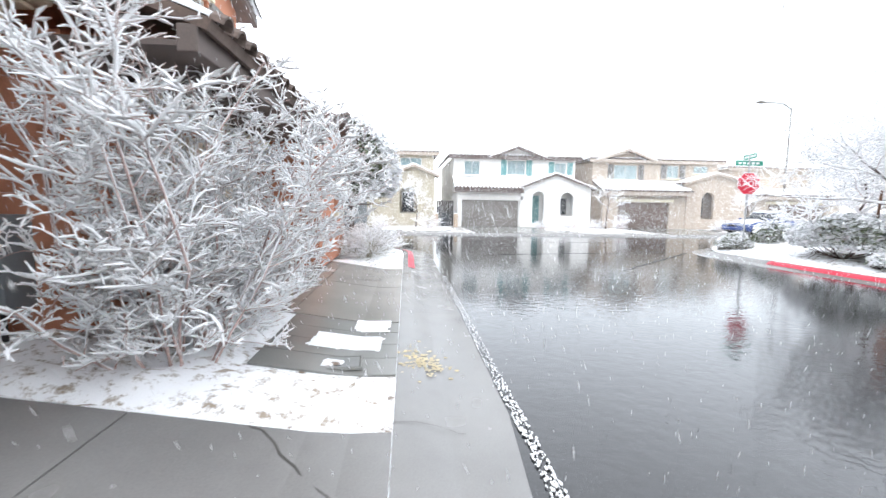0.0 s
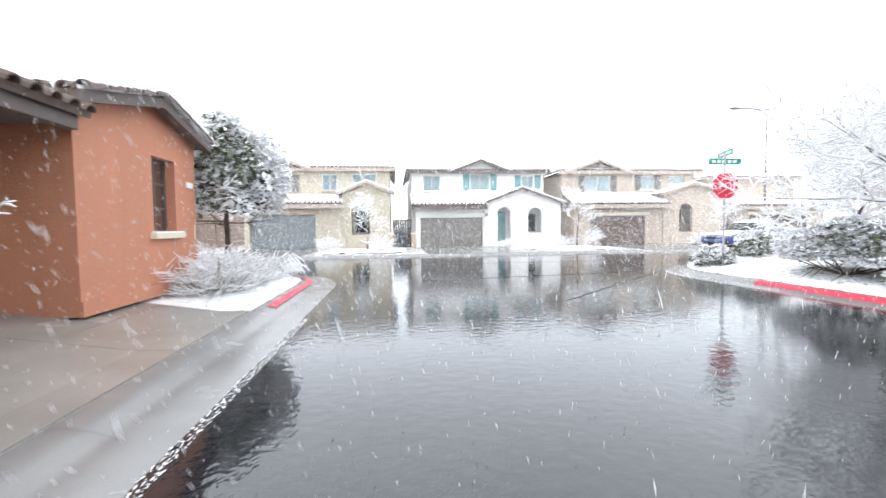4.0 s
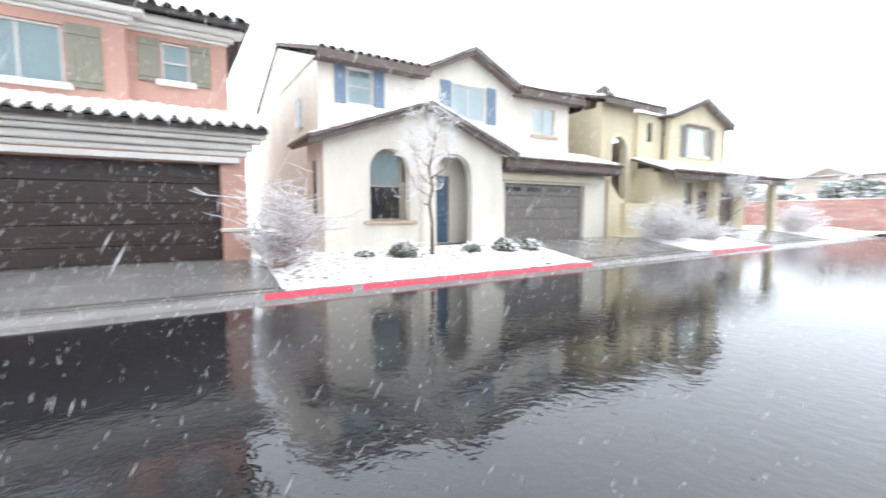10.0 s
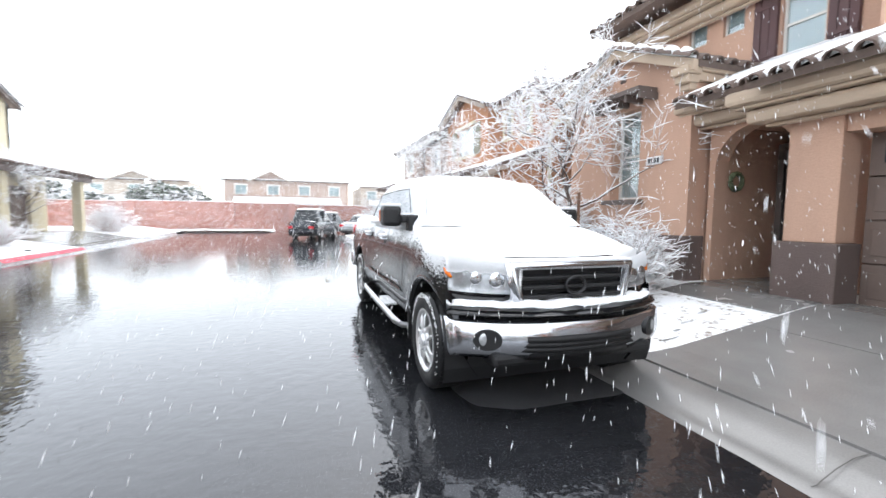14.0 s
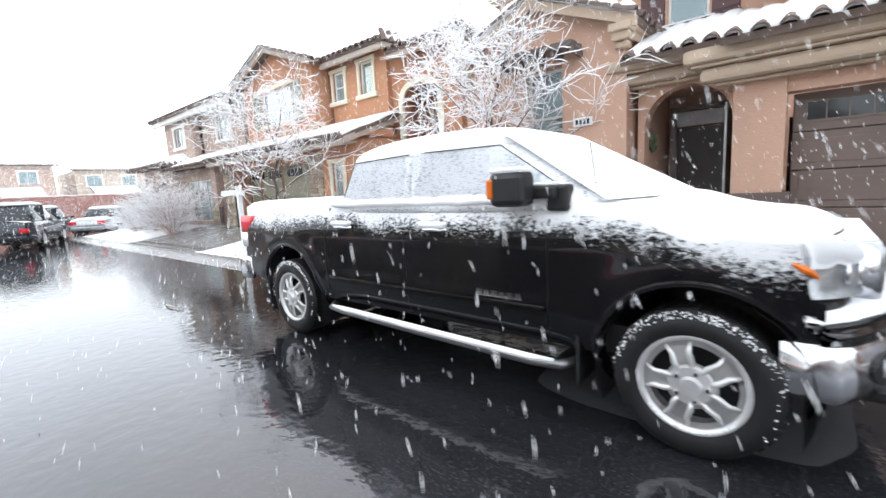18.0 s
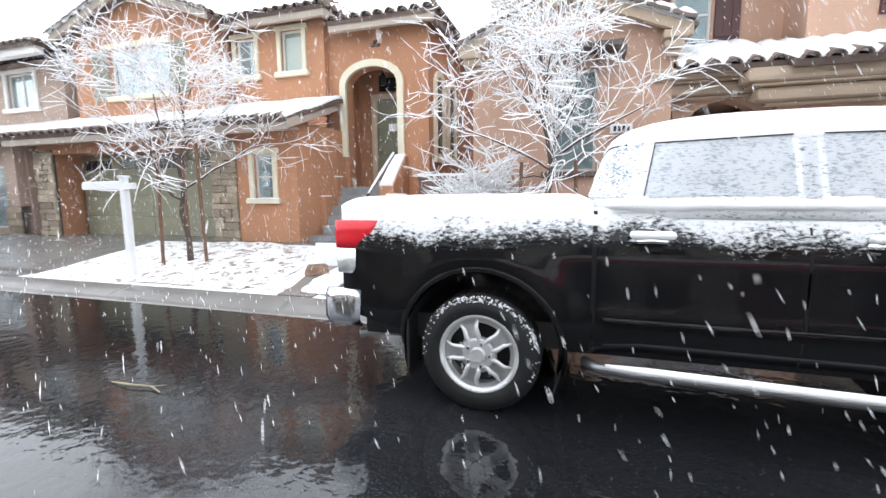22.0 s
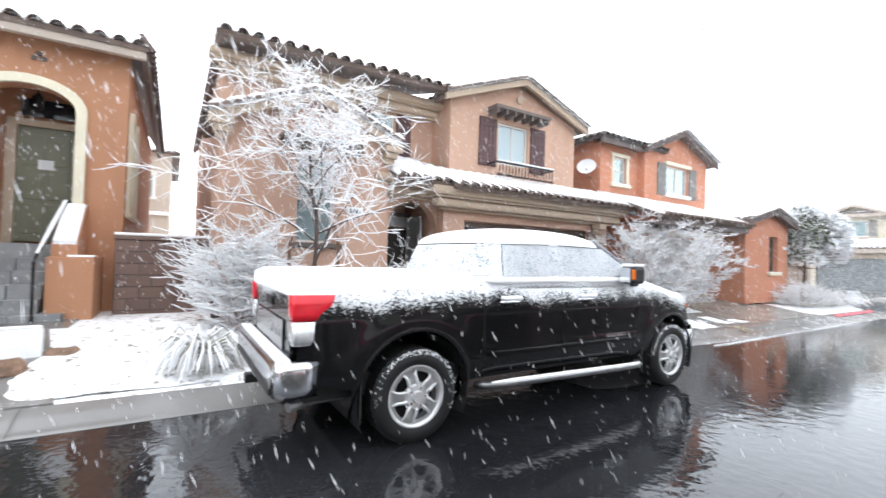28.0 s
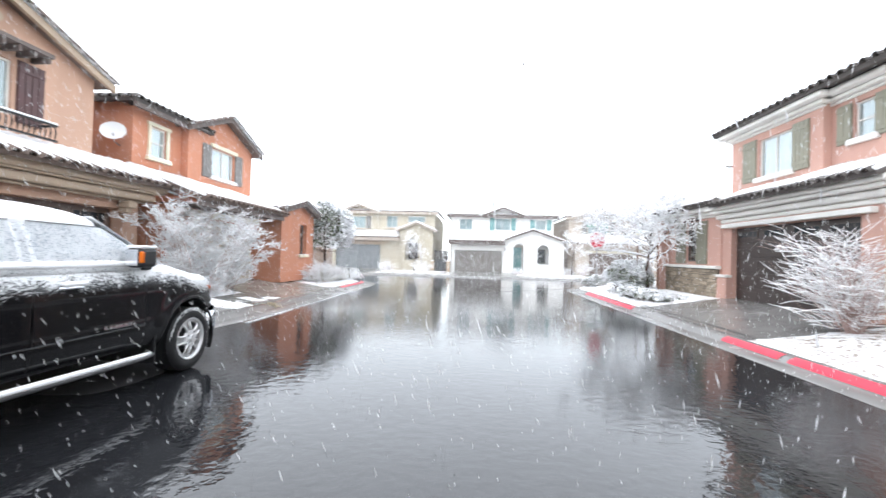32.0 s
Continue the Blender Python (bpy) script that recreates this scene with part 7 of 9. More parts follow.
        for j in range(7):
            row = []
            for i in range(11):
                a, k = i / 10, j / 6
                x = 0.49 + 0.445 * a
                y = 4.41 - 0.2 * a ** 2.4 - 0.04 * k
                z = 0.88 + 0.02 * a + k * (0.20 + 0.05 * a)
                row.append(hl.verts.new((s * x, y + 0.02, z)))
            g.append(row)
        for j in range(6):
            for i in range(10):
                hl.faces.new((g[j][i], g[j][i + 1], g[j + 1][i + 1], g[j + 1][i]))
        bmesh.ops.solidify(hl, geom=list(hl.faces), thickness=0.02)
        head = part("headlamp", hl, M_CLEARLENS, tk, "wide clear headlamp", True)
        cap = bmesh.new()
        g = []
        for j in range(6):
            row = []
            for i in range(17):
                a = i / 16
                k = 0.62 + 0.12 * noise.noise(Vector((a * 6, s, 3))) - 0.3 * max(0, a - 0.6) + (1.12 - (0.62 - 0.3 * max(0, a - 0.6))) * j / 5
                row.append(cap.verts.new((s * (0.47 + 0.475 * a), 4.445 - 0.2 * a ** 2.4 - 0.04 * k + 0.012 * math.sin(math.pi * min(1, j / 4)), 0.885 + 0.02 * a + k * (0.20 + 0.05 * a))))
            g.append(row)
        for j in range(5):
            for i in range(16):
                cap.faces.new((g[j][i], g[j][i + 1], g[j + 1][i + 1], g[j + 1][i]))
        bmesh.ops.solidify(cap, geom=list(cap.faces), thickness=0.012)
        part("lamp_snow", cap, M_SNOW, head, "wet snow slipping over the lamp", True)
        for cx, cz, rr in ((0.61, 0.985, 0.065), (0.75, 1.0, 0.055)):
            bl = bmesh.new()
            bmesh.ops.create_uvsphere(bl, u_segments=14, v_segments=8, radius=rr, matrix=Matrix.Translation((s * cx, 4.41 - 0.2 * ((cx - 0.49) / 0.445) ** 2.4 + 0.002, cz)) @ Matrix.Diagonal((1, 0.35, 1, 1)))
            part("reflector", bl, M_CHROME, head, "", True)
        part("turn_signal", tube(bmesh.new(), [(s * 0.915, 4.255, 1.0), (s * 0.935, 4.22, 1.03), (s * 0.94, 4.165, 1.06)], [0.01, 0.018, 0.008], 8), M_AMBER, head)
        tr = bmesh.new()
        g = []
        for i in range(13):
            a = i / 12
            x, y = 0.45 + 0.485 * a, 4.37 - 0.17 * a ** 2.4
            g.append([tr.verts.new((s * x, y - 0.3 * (1 - a) - 0.02, 0.9)), tr.verts.new((s * x, y + 0.012, 0.895)), tr.verts.new((s * x, y + 0.03, 0.8)), tr.verts.new((s * x, y, 0.66))])
        for p, q in zip(g, g[1:]):
            for k in range(3):
                tr.faces.new((p[k], p[k + 1], q[k + 1], q[k]))
        part("nose_panel", tr, M_PAINT_BLACK, tk, "", True)
    # grille
    gr = bmesh.new()
    outer = [(-0.56, 1.115), (0.56, 1.115), (0.49, 0.79), (-0.49, 0.79)]
    inner = [(-0.48, 1.065), (0.48, 1.065), (0.435, 0.82), (-0.435, 0.82)]
    R = [[gr.verts.new((x, y, z)) for x, z in L] for L, y in ((outer, 4.36), (outer, 4.49), (inner, 4.51), (inner, 4.40))]
    for a, b in zip(R, R[1:]):
        for k in range(4):
            gr.faces.new((a[k], a[(k + 1) % 4], b[(k + 1) % 4], b[k]))
    bmesh.ops.bevel(gr, geom=list(gr.edges), offset=0.012, segments=2, affect="EDGES")
    gr = part("grille", gr, M_BUMPER, tk, "black barred grille in a bright silver surround", True)
    part("grille_back", boxes((-0.47, 0.47, 4.38, 4.42, 0.80, 1.08)), M_BLACKPLASTIC, gr)
    for z in (0.845, 0.915, 0.985):
        part("grille_bar", boxes((-0.445, 0.445, 4.43, 4.49, z, z + 0.03), bev=0.01), M_BLACKPLASTIC, gr)
    em = bmesh.new()
    tube(em, [(0.085 * math.cos(q), 4.51, 0.945 + 0.065 * math.sin(q)) for q in (2 * math.pi * k / 20 for k in range(21))], 0.013, 6)
    part("round_emblem", em, M_BLACKPLASTIC, gr)
    part("hood_scoop", boxes((-0.42, 0.42, 4.36, 4.44, 1.113, 1.13), bev=0.006), M_BLACKPLASTIC, gr)
    part("grille_snow", boxes((-0.54, 0.54, 4.30, 4.47, 1.112, 1.135), bev=0.01), M_SNOW, gr)
    # front bumper
    def bumper(y0, z0, z1, depth, bow, hw, name, mat, lab="", wrap=0.0):
        bm = bmesh.new()
        rows = []
        us = [-1 + 2 * i / 24 for i in range(25)]
        line = [(u * hw, y0 - bow * abs(u) ** 2.6, depth) for u in us]
        if wrap:
            e = line[-1]
            line = [(-e[0], e[1] - wrap, 0.02)] + [(x, y, min(dp, 0.02 + 0.9 * (hw - abs(x)))) for x, y, dp in line] + [(e[0], e[1] - wrap, 0.02)]
        for x, y, dp in line:
            rows.append([bm.verts.new((x, y - dp, z0 + 0.03)), bm.verts.new((x, y - 0.02, z0)), bm.verts.new((x, y, z0 + 0.05)), bm.verts.new((x, y + 0.005, (z0 + z1) / 2)), bm.verts.new((x, y - 0.01, z1 - 0.02)), bm.verts.new((x, y - 0.04, z1)), bm.verts.new((x, y - dp, z1))])
        for a, b in zip(rows, rows[1:]):
            for k in range(6):
                bm.faces.new((a[k], a[k + 1], b[k + 1], b[k]))
        bm.faces.new(rows[0])
        bm.faces.new(rows[-1][::-1])
        return part(name, bm, mat, tk, lab, True)

    fb = bumper(4.64, 0.44, 0.70, 0.22, 0.28, 0.955, "front_bumper", M_BUMPER, "chrome front bumper with fog lamps")
    bumper(4.62, 0.70, 0.77, 0.3, 0.29, 0.95, "bumper_top", M_PAINT_BLACK, "", 0.03)
    sn = bumper(4.6, 0.76, 0.835, 0.28, 0.31, 0.94, "bumper_snow", M_SNOW, "", 0.05)
    for v in sn.data.vertices:
        v.co += Vector((0, 0.03, 0.022)) * noise.noise(v.co * 7.0) + Vector((0, 0.016, 0.012)) * noise.noise(v.co * 19.0)
    bumper(4.652, 0.42, 0.6, 0.1, 0.13, 0.6, "lower_intake", M_BLACKPLASTIC)
    for k in range(3):
        bumper(4.664, 0.48 + k * 0.035, 0.5 + k * 0.035, 0.03, 0.09, 0.52, "intake_bar", M_TYRE)
    part("air_dam", boxes((-0.7, 0.7, 4.2, 4.57, 0.38, 0.47), bev=0.03), M_BLACKPLASTIC, fb)
    for s in (1, -1):
        well = bmesh.new()
        bmesh.ops.create_cone(well, cap_ends=True, segments=20, radius1=0.085, radius2=0.085, depth=0.04, matrix=Matrix.Translation((s * 0.72, 4.49, 0.575)) @ pose(0, 0, 0, 90, 0, s * -28) @ Matrix.Diagonal((1.25, 0.9, 1, 1)))
        bmesh.ops.translate(well, verts=well.verts, vec=(0, 0.01, 0))
        part("fog_surround", well, M_BLACKPLASTIC, fb)
        lens = bmesh.new()
        bmesh.ops.create_uvsphere(lens, u_segments=14, v_segments=8, radius=0.05, matrix=Matrix.Translation((s * 0.74, 4.5, 0.58)) @ Matrix.Diagonal((1, 0.3, 1, 1)))
        part("fog_lamp", lens, M_CLEARLENS, fb, "", True)
    # rear
    tg = part("tailgate", boxes((-0.81, 0.81, -1.02, -0.95, 0.66, 1.35), bev=0.02), M_TRUCK, tk)
    part("tailgate_handle", boxes((-0.13, 0.13, -1.04, -1.01, 1.12, 1.2), bev=0.01), M_BLACKPLASTIC, tg)
    part("tailgate_panel", boxes((-0.6, 0.6, -1.035, -1.01, 0.8, 1.05), bev=0.01), M_PAINT_BLACK, tg)
    rb = bmesh.new()
    rows = []
    line = [(-0.985, -0.86), (-1.0, -0.96), (-1.0, -1.08), (-0.97, -1.14)] + [(-0.9 + 0.09 * i, -1.17) for i in range(21)] + [(0.97, -1.14), (1.0, -1.08), (1.0, -0.96), (0.985, -0.86)]
    for x, y in line:
        kx, ky = x * 0.92, min(-0.9, y + 0.1)
        rows.append([rb.verts.new((kx, ky, 0.53)), rb.verts.new((x * 0.985, y + 0.02, 0.52)), rb.verts.new((x, y, 0.58)), rb.verts.new((x, y, 0.72)), rb.verts.new((x * 0.99, y + 0.015, 0.78)), rb.verts.new((kx, ky, 0.785))])
    for a, b in zip(rows, rows[1:]):
        for k in range(5):
            rb.faces.new((a[k], a[k + 1], b[k + 1], b[k]))
    rb.faces.new(rows[0])
    rb.faces.new(rows[-1][::-1])
    rbo = part("rear_bumper", rb, M_BUMPER, tk, "bright steel rear step bumper topped with snow", True)
    part("bumper_snow", boxes((-0.95, 0.95, -1.14, -1.04, 0.775, 0.805), bev=0.014), M_SNOW, rbo)
    part("bumper_trim", boxes((-0.9, 0.9, -1.182, -1.165, 0.545, 0.6), bev=0.006), M_BLACKPLASTIC, rbo)
    part("tow_hitch", boxes((-0.05, 0.05, -1.22, -1.05, 0.42, 0.5), bev=0.01), M_BLACKPLASTIC, tk)
    part("exhaust", tube(bmesh.new(), [(0.62, -0.3, 0.4), (0.66, -0.8, 0.4), (0.72, -1.0, 0.38)], 0.04, 10), M_STEEL, tk)
    part("antenna", tube(bmesh.new(), [(0.8, 3.25, 1.33), (0.8, 3.2, 1.7)], 0.004, 5), M_BLACKPLASTIC, tk)


def small_car(name, m, label, paint, length, hgt, wb, hood, boxy, snowfrac=1.0, front_red=False):
    """A parked car further off: skinned flanks with arches, cabin, glass, lamps, wheels, snow on top. Its nose points along +y."""
    c = thing(name, m, label, "car")
    f, r = wb / 2 + 0.85, -(length - wb / 2 - 0.85)
    wheels = [(-wb / 2, 0.32, 0.37), (wb / 2, 0.32, 0.37)]
    belt = hgt * (0.62 if not boxy else 0.58)

    def top(y):
        return lerp_table([(r, belt * (0.9 if not boxy else 1.0)), (r + 0.5, belt), (hood[0], belt), (f, belt * 0.74)], y)

    def low(y):
        return lerp_table([(r, 0.38), (r + 0.5, 0.24), (f - 0.5, 0.24), (f, 0.34)], y)

    def half(y, z):
        h = 0.88 - 0.07 * max(0, (z - 0.6) / 0.4) ** 2 - 0.05 * max(0, (0.5 - z) / 0.26) ** 2
        if y > f - 0.6:
            h -= 0.22 * ((y - f + 0.6) / 0.6) ** 2
        if y < r + 0.5:
            h -= 0.16 * ((r + 0.5 - y) / 0.5) ** 2
        return h

    for s in (1, -1):
        part("body_side", flank(s, r, f, top, low, half, wheels, 0.08, 10), paint, c, "", True)
        for wy, wz, _ in wheels:
            part("wheel_arch", arch_lip(s, wy, wz, 0.37, half, 0.03), paint, c, "", True)
    bm = bmesh.new()
    g = []
    for i in range(31):
        y = r + (f - r) * i / 30
        g.append([bm.verts.new((u * half(y, top(y)), y, top(y) + 0.03 * (1 - u * u))) for u in (-1, -0.6, 0, 0.6, 1)])
    for a, b in zip(g, g[1:]):
        for k in range(4):
            bm.faces.new((a[k], a[k + 1], b[k + 1], b[k]))
    for e in (g[0], g[-1]):
        y = e[0].co.y
        lo = [bm.verts.new((v.co.x, y + (-0.06 if y < 0 else 0.08), 0.36)) for v in e]
        mid = [bm.verts.new((v.co.x * 1.02, y + (-0.1 if y < 0 else 0.14), 0.58)) for v in e]
        for k in range(4):
            bm.faces.new((e[k], e[k + 1], mid[k + 1], mid[k]))
            bm.faces.new((mid[k], mid[k + 1], lo[k + 1], lo[k]))
    part("deck", bm, paint, c, "", True)
    part("underbody", boxes((-0.75, 0.75, r + 0.1, f - 0.1, 0.2, 0.45)), M_BLACKPLASTIC, c)
    cab0, cab1, tp0, tp1 = hood[1], hood[0] + 0.1, hood[2], hood[3]
    part("cabin", ring_loft([(belt - 0.06, cab0, cab1, 0.80, 0.35), (belt + 0.0, cab0, cab1, 0.80, 0.35), (hgt - 0.1, tp0, tp1, 0.64, 0.4), (hgt - 0.03, tp0 + 0.12, tp1 - 0.15, 0.56, 0.5), (hgt, tp0 + 0.4, tp1 - 0.4, 0.4, 0.7)], 32), M_SNOWGLASS if boxy is None else M_CARGLASS, c, "", True)
    part("roof", ring_loft([(hgt - 0.11, tp0 - 0.03, tp1 + 0.03, 0.66, 0.4), (hgt - 0.02, tp0 + 0.1, tp1 - 0.12, 0.58, 0.5), (hgt + 0.01, tp0 + 0.4, tp1 - 0.4, 0.42, 0.7)], 32), paint, c, "", True)
    part("roof_snow", ring_loft([(hgt - 0.06, tp0 - 0.02, tp1 + 0.02, 0.64, 0.42), (hgt + 0.02, tp0 + 0.06, tp1 - 0.1, 0.58, 0.5), (hgt + 0.06, tp0 + 0.4, tp1 - 0.4, 0.42, 0.7)], 32), M_SNOW, c, "", True)
    for a, b in ((r + 0.06, cab0 + 0.1), (hood[0] + 0.0, f - 0.15)):
        if b - a < 0.25:
            continue
        bm = bmesh.new()
        g = []
        for i in range(13):
            y = a + (b - a) * i / 12
            g.append([bm.verts.new((u * half(y, top(y)) * 0.95, y, top(y) + 0.03 * (1 - u * u) + 0.045 * (1 - abs(u) ** 4))) for u in (-1, -0.7, -0.3, 0.3, 0.7, 1)])
        for p, q in zip(g, g[1:]):
            for k in range(5):
                bm.faces.new((p[k], p[k + 1], q[k + 1], q[k]))
        part("deck_snow", bm, M_SNOW, c, "", True)
    for s in (1, -1):
        y = (tp0 + tp1) / 2
        part("pillar", prism(bmesh.new(), [(y - 0.04, belt), (y + 0.04, belt), (y + 0.03, hgt - 0.1), (y - 0.03, hgt - 0.1)], (), s * 0.66, s * 0.815, "x"), paint, c)
        part("mirror", boxes((s * 0.86, s * 1.0, hood[0] - 0.25, hood[0] - 0.12, belt, belt + 0.13), bev=0.02), paint, c)
        part("tail_lamp", boxes((s * 0.46, s * 0.74, r - 0.1, r + 0.02, 0.62, 0.78), bev=0.02), M_REDLENS, c)
        part("headlamp", boxes((s * 0.36, s * 0.66, f - 0.08, f + 0.13, 0.52, 0.66), bev=0.03), M_CLEARLENS, c)
        for wy, _, _ in wheels:
            wheel(c, s * 0.85, wy, 0.32, 0.2, 0.2, s, False)
    part("front_bumper", boxes((-0.66, 0.66, f - 0.05, f + 0.16, 0.3, 0.48), bev=0.05), paint, c)
    part("rear_bumper", boxes((-0.7, 0.7, r - 0.14, r + 0.05, 0.34, 0.52), bev=0.05), paint, c)
    part("grille", boxes((-0.34, 0.34, f + 0.1, f + 0.15, 0.52, 0.64), bev=0.01), M_BLACKPLASTIC, c)
    return c


pickup()
small_car("sedan_car", pose(-4.0, -24.6, 0.0, 0, 0, 143), "silver sedan with a snow-covered roof parked by the kerb", M_PAINT_SILVER, 4.6, 1.42, 2.65, (0.75, -1.7, -1.15, 0.15), False)
small_car("suv_car", pose(-0.2, -20.9, 0.0, 0, 0, 158), "dark boxy sport utility vehicle parked at the end wall", M_PAINT_NAVY, 4.5, 1.75, 2.6, (0.8, -2.0, -1.8, 0.35), True)
small_car("suv_car", pose(-1.5, -26.2, 0.0, 0, 0, 150), "dark parked vehicle half hidden at the end wall", M_PAINT_NAVY, 4.5, 1.6, 2.6, (0.8, -2.0, -1.8, 0.35), True)
small_car("hatchback_car", pose(20.2, 31.4, 0.08, 0, 0, 100), "bright blue car with snow on its roof across the street", M_PAINT_BLUE, 4.3, 1.45, 2.6, (0.7, -1.75, -1.3, 0.1), False)


# ---- plants under snow ----
def tubes(lines, n=5):
    """Vertices and faces of many tapering tubes: (points, radii)."""
    vs, fs = [], []
    cs = [(math.cos(2 * math.pi * k / n), math.sin(2 * math.pi * k / n)) for k in range(n)]
    for pts, rad in lines:
        base = len(vs)
        for i, p in enumerate(pts):
            d = (pts[min(i + 1, len(pts) - 1)] - pts[max(i - 1, 0)]).normalized()
            a = d.cross(Vector((0.31, 0.17, 0.93)) if abs(d.z) < 0.95 else Vector((1, 0, 0))).normalized()
            b = d.cross(a)
            vs += [p + rad[i] * (c * a + s * b) for c, s in cs]
        for i in range(len(pts) - 1):
            for k in range(n):
                q, w = base + i * n, (k + 1) % n
                fs.append((q + k, q + w, q + n + w, q + n + k))
    return vs, fs


def raw_part(name, vs, fs, mat, parent, label="", smooth=True, kind=""):
    me = bpy.data.meshes.new(name)
    me.from_pydata([tuple(v) for v in vs], [], fs)
    me.materials.append(mat)
    if smooth:
        me.polygons.foreach_set("use_smooth", [True] * len(me.polygons))
    ob = new(name, me)
    ob.parent = parent
    OFFS[ob] = Vector((0, 0, 0))
    if label:
        ob["label"] = label
    if kind:
        ob["kind"] = kind
    return ob


def grow(rng, start, direction, length, radius, depth, out, bend=0.25, lift=0.1, kids=(3, 5), ratio=0.62, segs=4, spread=0.8, flat=1.0, least=0.003):
    """One limb and, from it, the limbs that it bears."""
    pts, rad = [start.copy()], [radius]
    d = direction.normalized()
    for i in range(segs):
        d = (d + Vector((rng.uniform(-1, 1), rng.uniform(-1, 1), rng.uniform(-1, 1))) * bend + Vector((0, 0, lift))).normalized()
        pts.append(pts[-1] + d * length / segs)
        rad.append(radius * (1 - 0.62 * (i + 1) / segs))
    out.append((pts, rad, depth))
    if depth <= 0:
        return
    few = kids[depth] if isinstance(kids, dict) else kids
    rat = ratio[depth] if isinstance(ratio, dict) else ratio
    for k in range(rng.randint(*few)):
        t = rng.uniform(0.3 if flat >= 1 else 0.1, 1.0)
        i = min(segs - 1, int(t * segs))
        p = pts[i].lerp(pts[i + 1], t * segs - i)
        ax = (pts[i + 1] - pts[i]).normalized()
        side = ax.cross(Vector((rng.uniform(-1, 1), rng.uniform(-1, 1), rng.uniform(-1, 1)))).normalized()
        nd = ax * rng.uniform(0.35, 0.9) + side * spread
        nd.z = abs(nd.z) * flat if flat < 1 else nd.z
        grow(rng, p, nd, length * rat * rng.uniform(0.7, 1.2), max(least, rad[i] * 0.6), depth - 1, out, bend, lift * 0.8, kids, ratio, max(2, segs - 1), spread, flat, least)


def snow_on(lines, rng, thick=1.0, steep=0.985, share=1.0, base=0.006):
    out = []
    for pts, rad, _ in lines:
        d = (pts[-1] - pts[0]).normalized()
        if abs(d.z) > steep or rng.random() > share:
            continue
        k = (1 - 0.45 * abs(d.z)) * thick
        rr = [min(0.03, base + r * 0.8) * k * rng.uniform(0.7, 1.3) for r in rad]
        rr[0] *= 0.5
        rr[-1] *= 0.45
        out.append(([p + Vector((0, 0, rad[i] * 0.6 + rr[i] * 0.4)) for i, p in enumerate(pts)], rr))
    return out


def bare_tree(name, x, y, z, height, spread, seed, label, trunk_r=0.055, limbs=11, depth=3, stakes=(), fork=0.38, kids=(3, 5), thick=1.0, lift=0.12, bend=0.33, ratio=0.57):
    rng = random.Random(seed)
    t = thing(name, Matrix.Translation((x, y, z)), label, "tree")
    pts, rad = [Vector((0, 0, -0.1))], [trunk_r * 1.25]
    n = 7
    for i in range(n):
        pts.append(Vector((rng.uniform(-1, 1) * 0.035 * (i + 1), rng.uniform(-1, 1) * 0.035 * (i + 1), height * 0.72 * (i + 1) / n)))
        rad.append(trunk_r * (1 - 0.75 * (i + 1) / n))
    vs, fs = tubes([(pts, rad)], 9)
    raw_part("trunk", vs, fs, M_BARK, t)
    out = []
    for k in range(limbs):
        f = fork + (1 - fork) * (k / limbs) ** 0.9
        i = min(n - 1, int(f * n))
        p = pts[i].lerp(pts[i + 1], f * n - i)
        q = k * 2.4 + rng.uniform(-0.4, 0.4)
        up = 0.35 + 0.8 * (k / limbs)
        d = Vector((math.cos(q), math.sin(q), up))
        grow(rng, p, d, spread * (1.1 - 0.45 * (k / limbs)) * rng.uniform(0.75, 1.1), max(0.012, rad[i] * 0.55), depth, out, bend, lift, kids, ratio, 6, 0.85)
    big = [o for o in out if o[2] >= depth]
    fine = [o for o in out if o[2] < depth]
    vs, fs = tubes([(a, b) for a, b, _ in big], 6)
    raw_part("branchwork", vs, fs, M_BARK, t)
    vs, fs = tubes([(a, b) for a, b, _ in fine], 3)
    raw_part("twig_mass", vs, fs, M_TWIG, t, kind="stuff")
    vs, fs = tubes(snow_on(out, rng, thick, base=0.0075), 4)
    raw_part("snow", vs, fs, M_SNOW_TWIG, t, "wet snow lying along every twig", kind="stuff")
    for k, (dx, dy, hgt) in enumerate(stakes):
        s = thing("tree_stake", Matrix.Translation((x + dx, y + dy, z - 0.1)), "brown wooden stake beside the young tree", "stake", "tree stakes")
        part("pole", tube(bmesh.new(), [(0, 0, 0), (-dx * 0.12, -dy * 0.12, hgt)], [0.03, 0.028], 8), M_STAKE, s)
        part("tie", tube(bmesh.new(), [(-dx * 0.1, -dy * 0.1, hgt * 0.86), (-dx * 0.55, -dy * 0.55, hgt * 0.88), (-dx * 0.95, -dy * 0.95, hgt * 0.86)], 0.008, 5), M_BLACKPLASTIC, s)
    return t


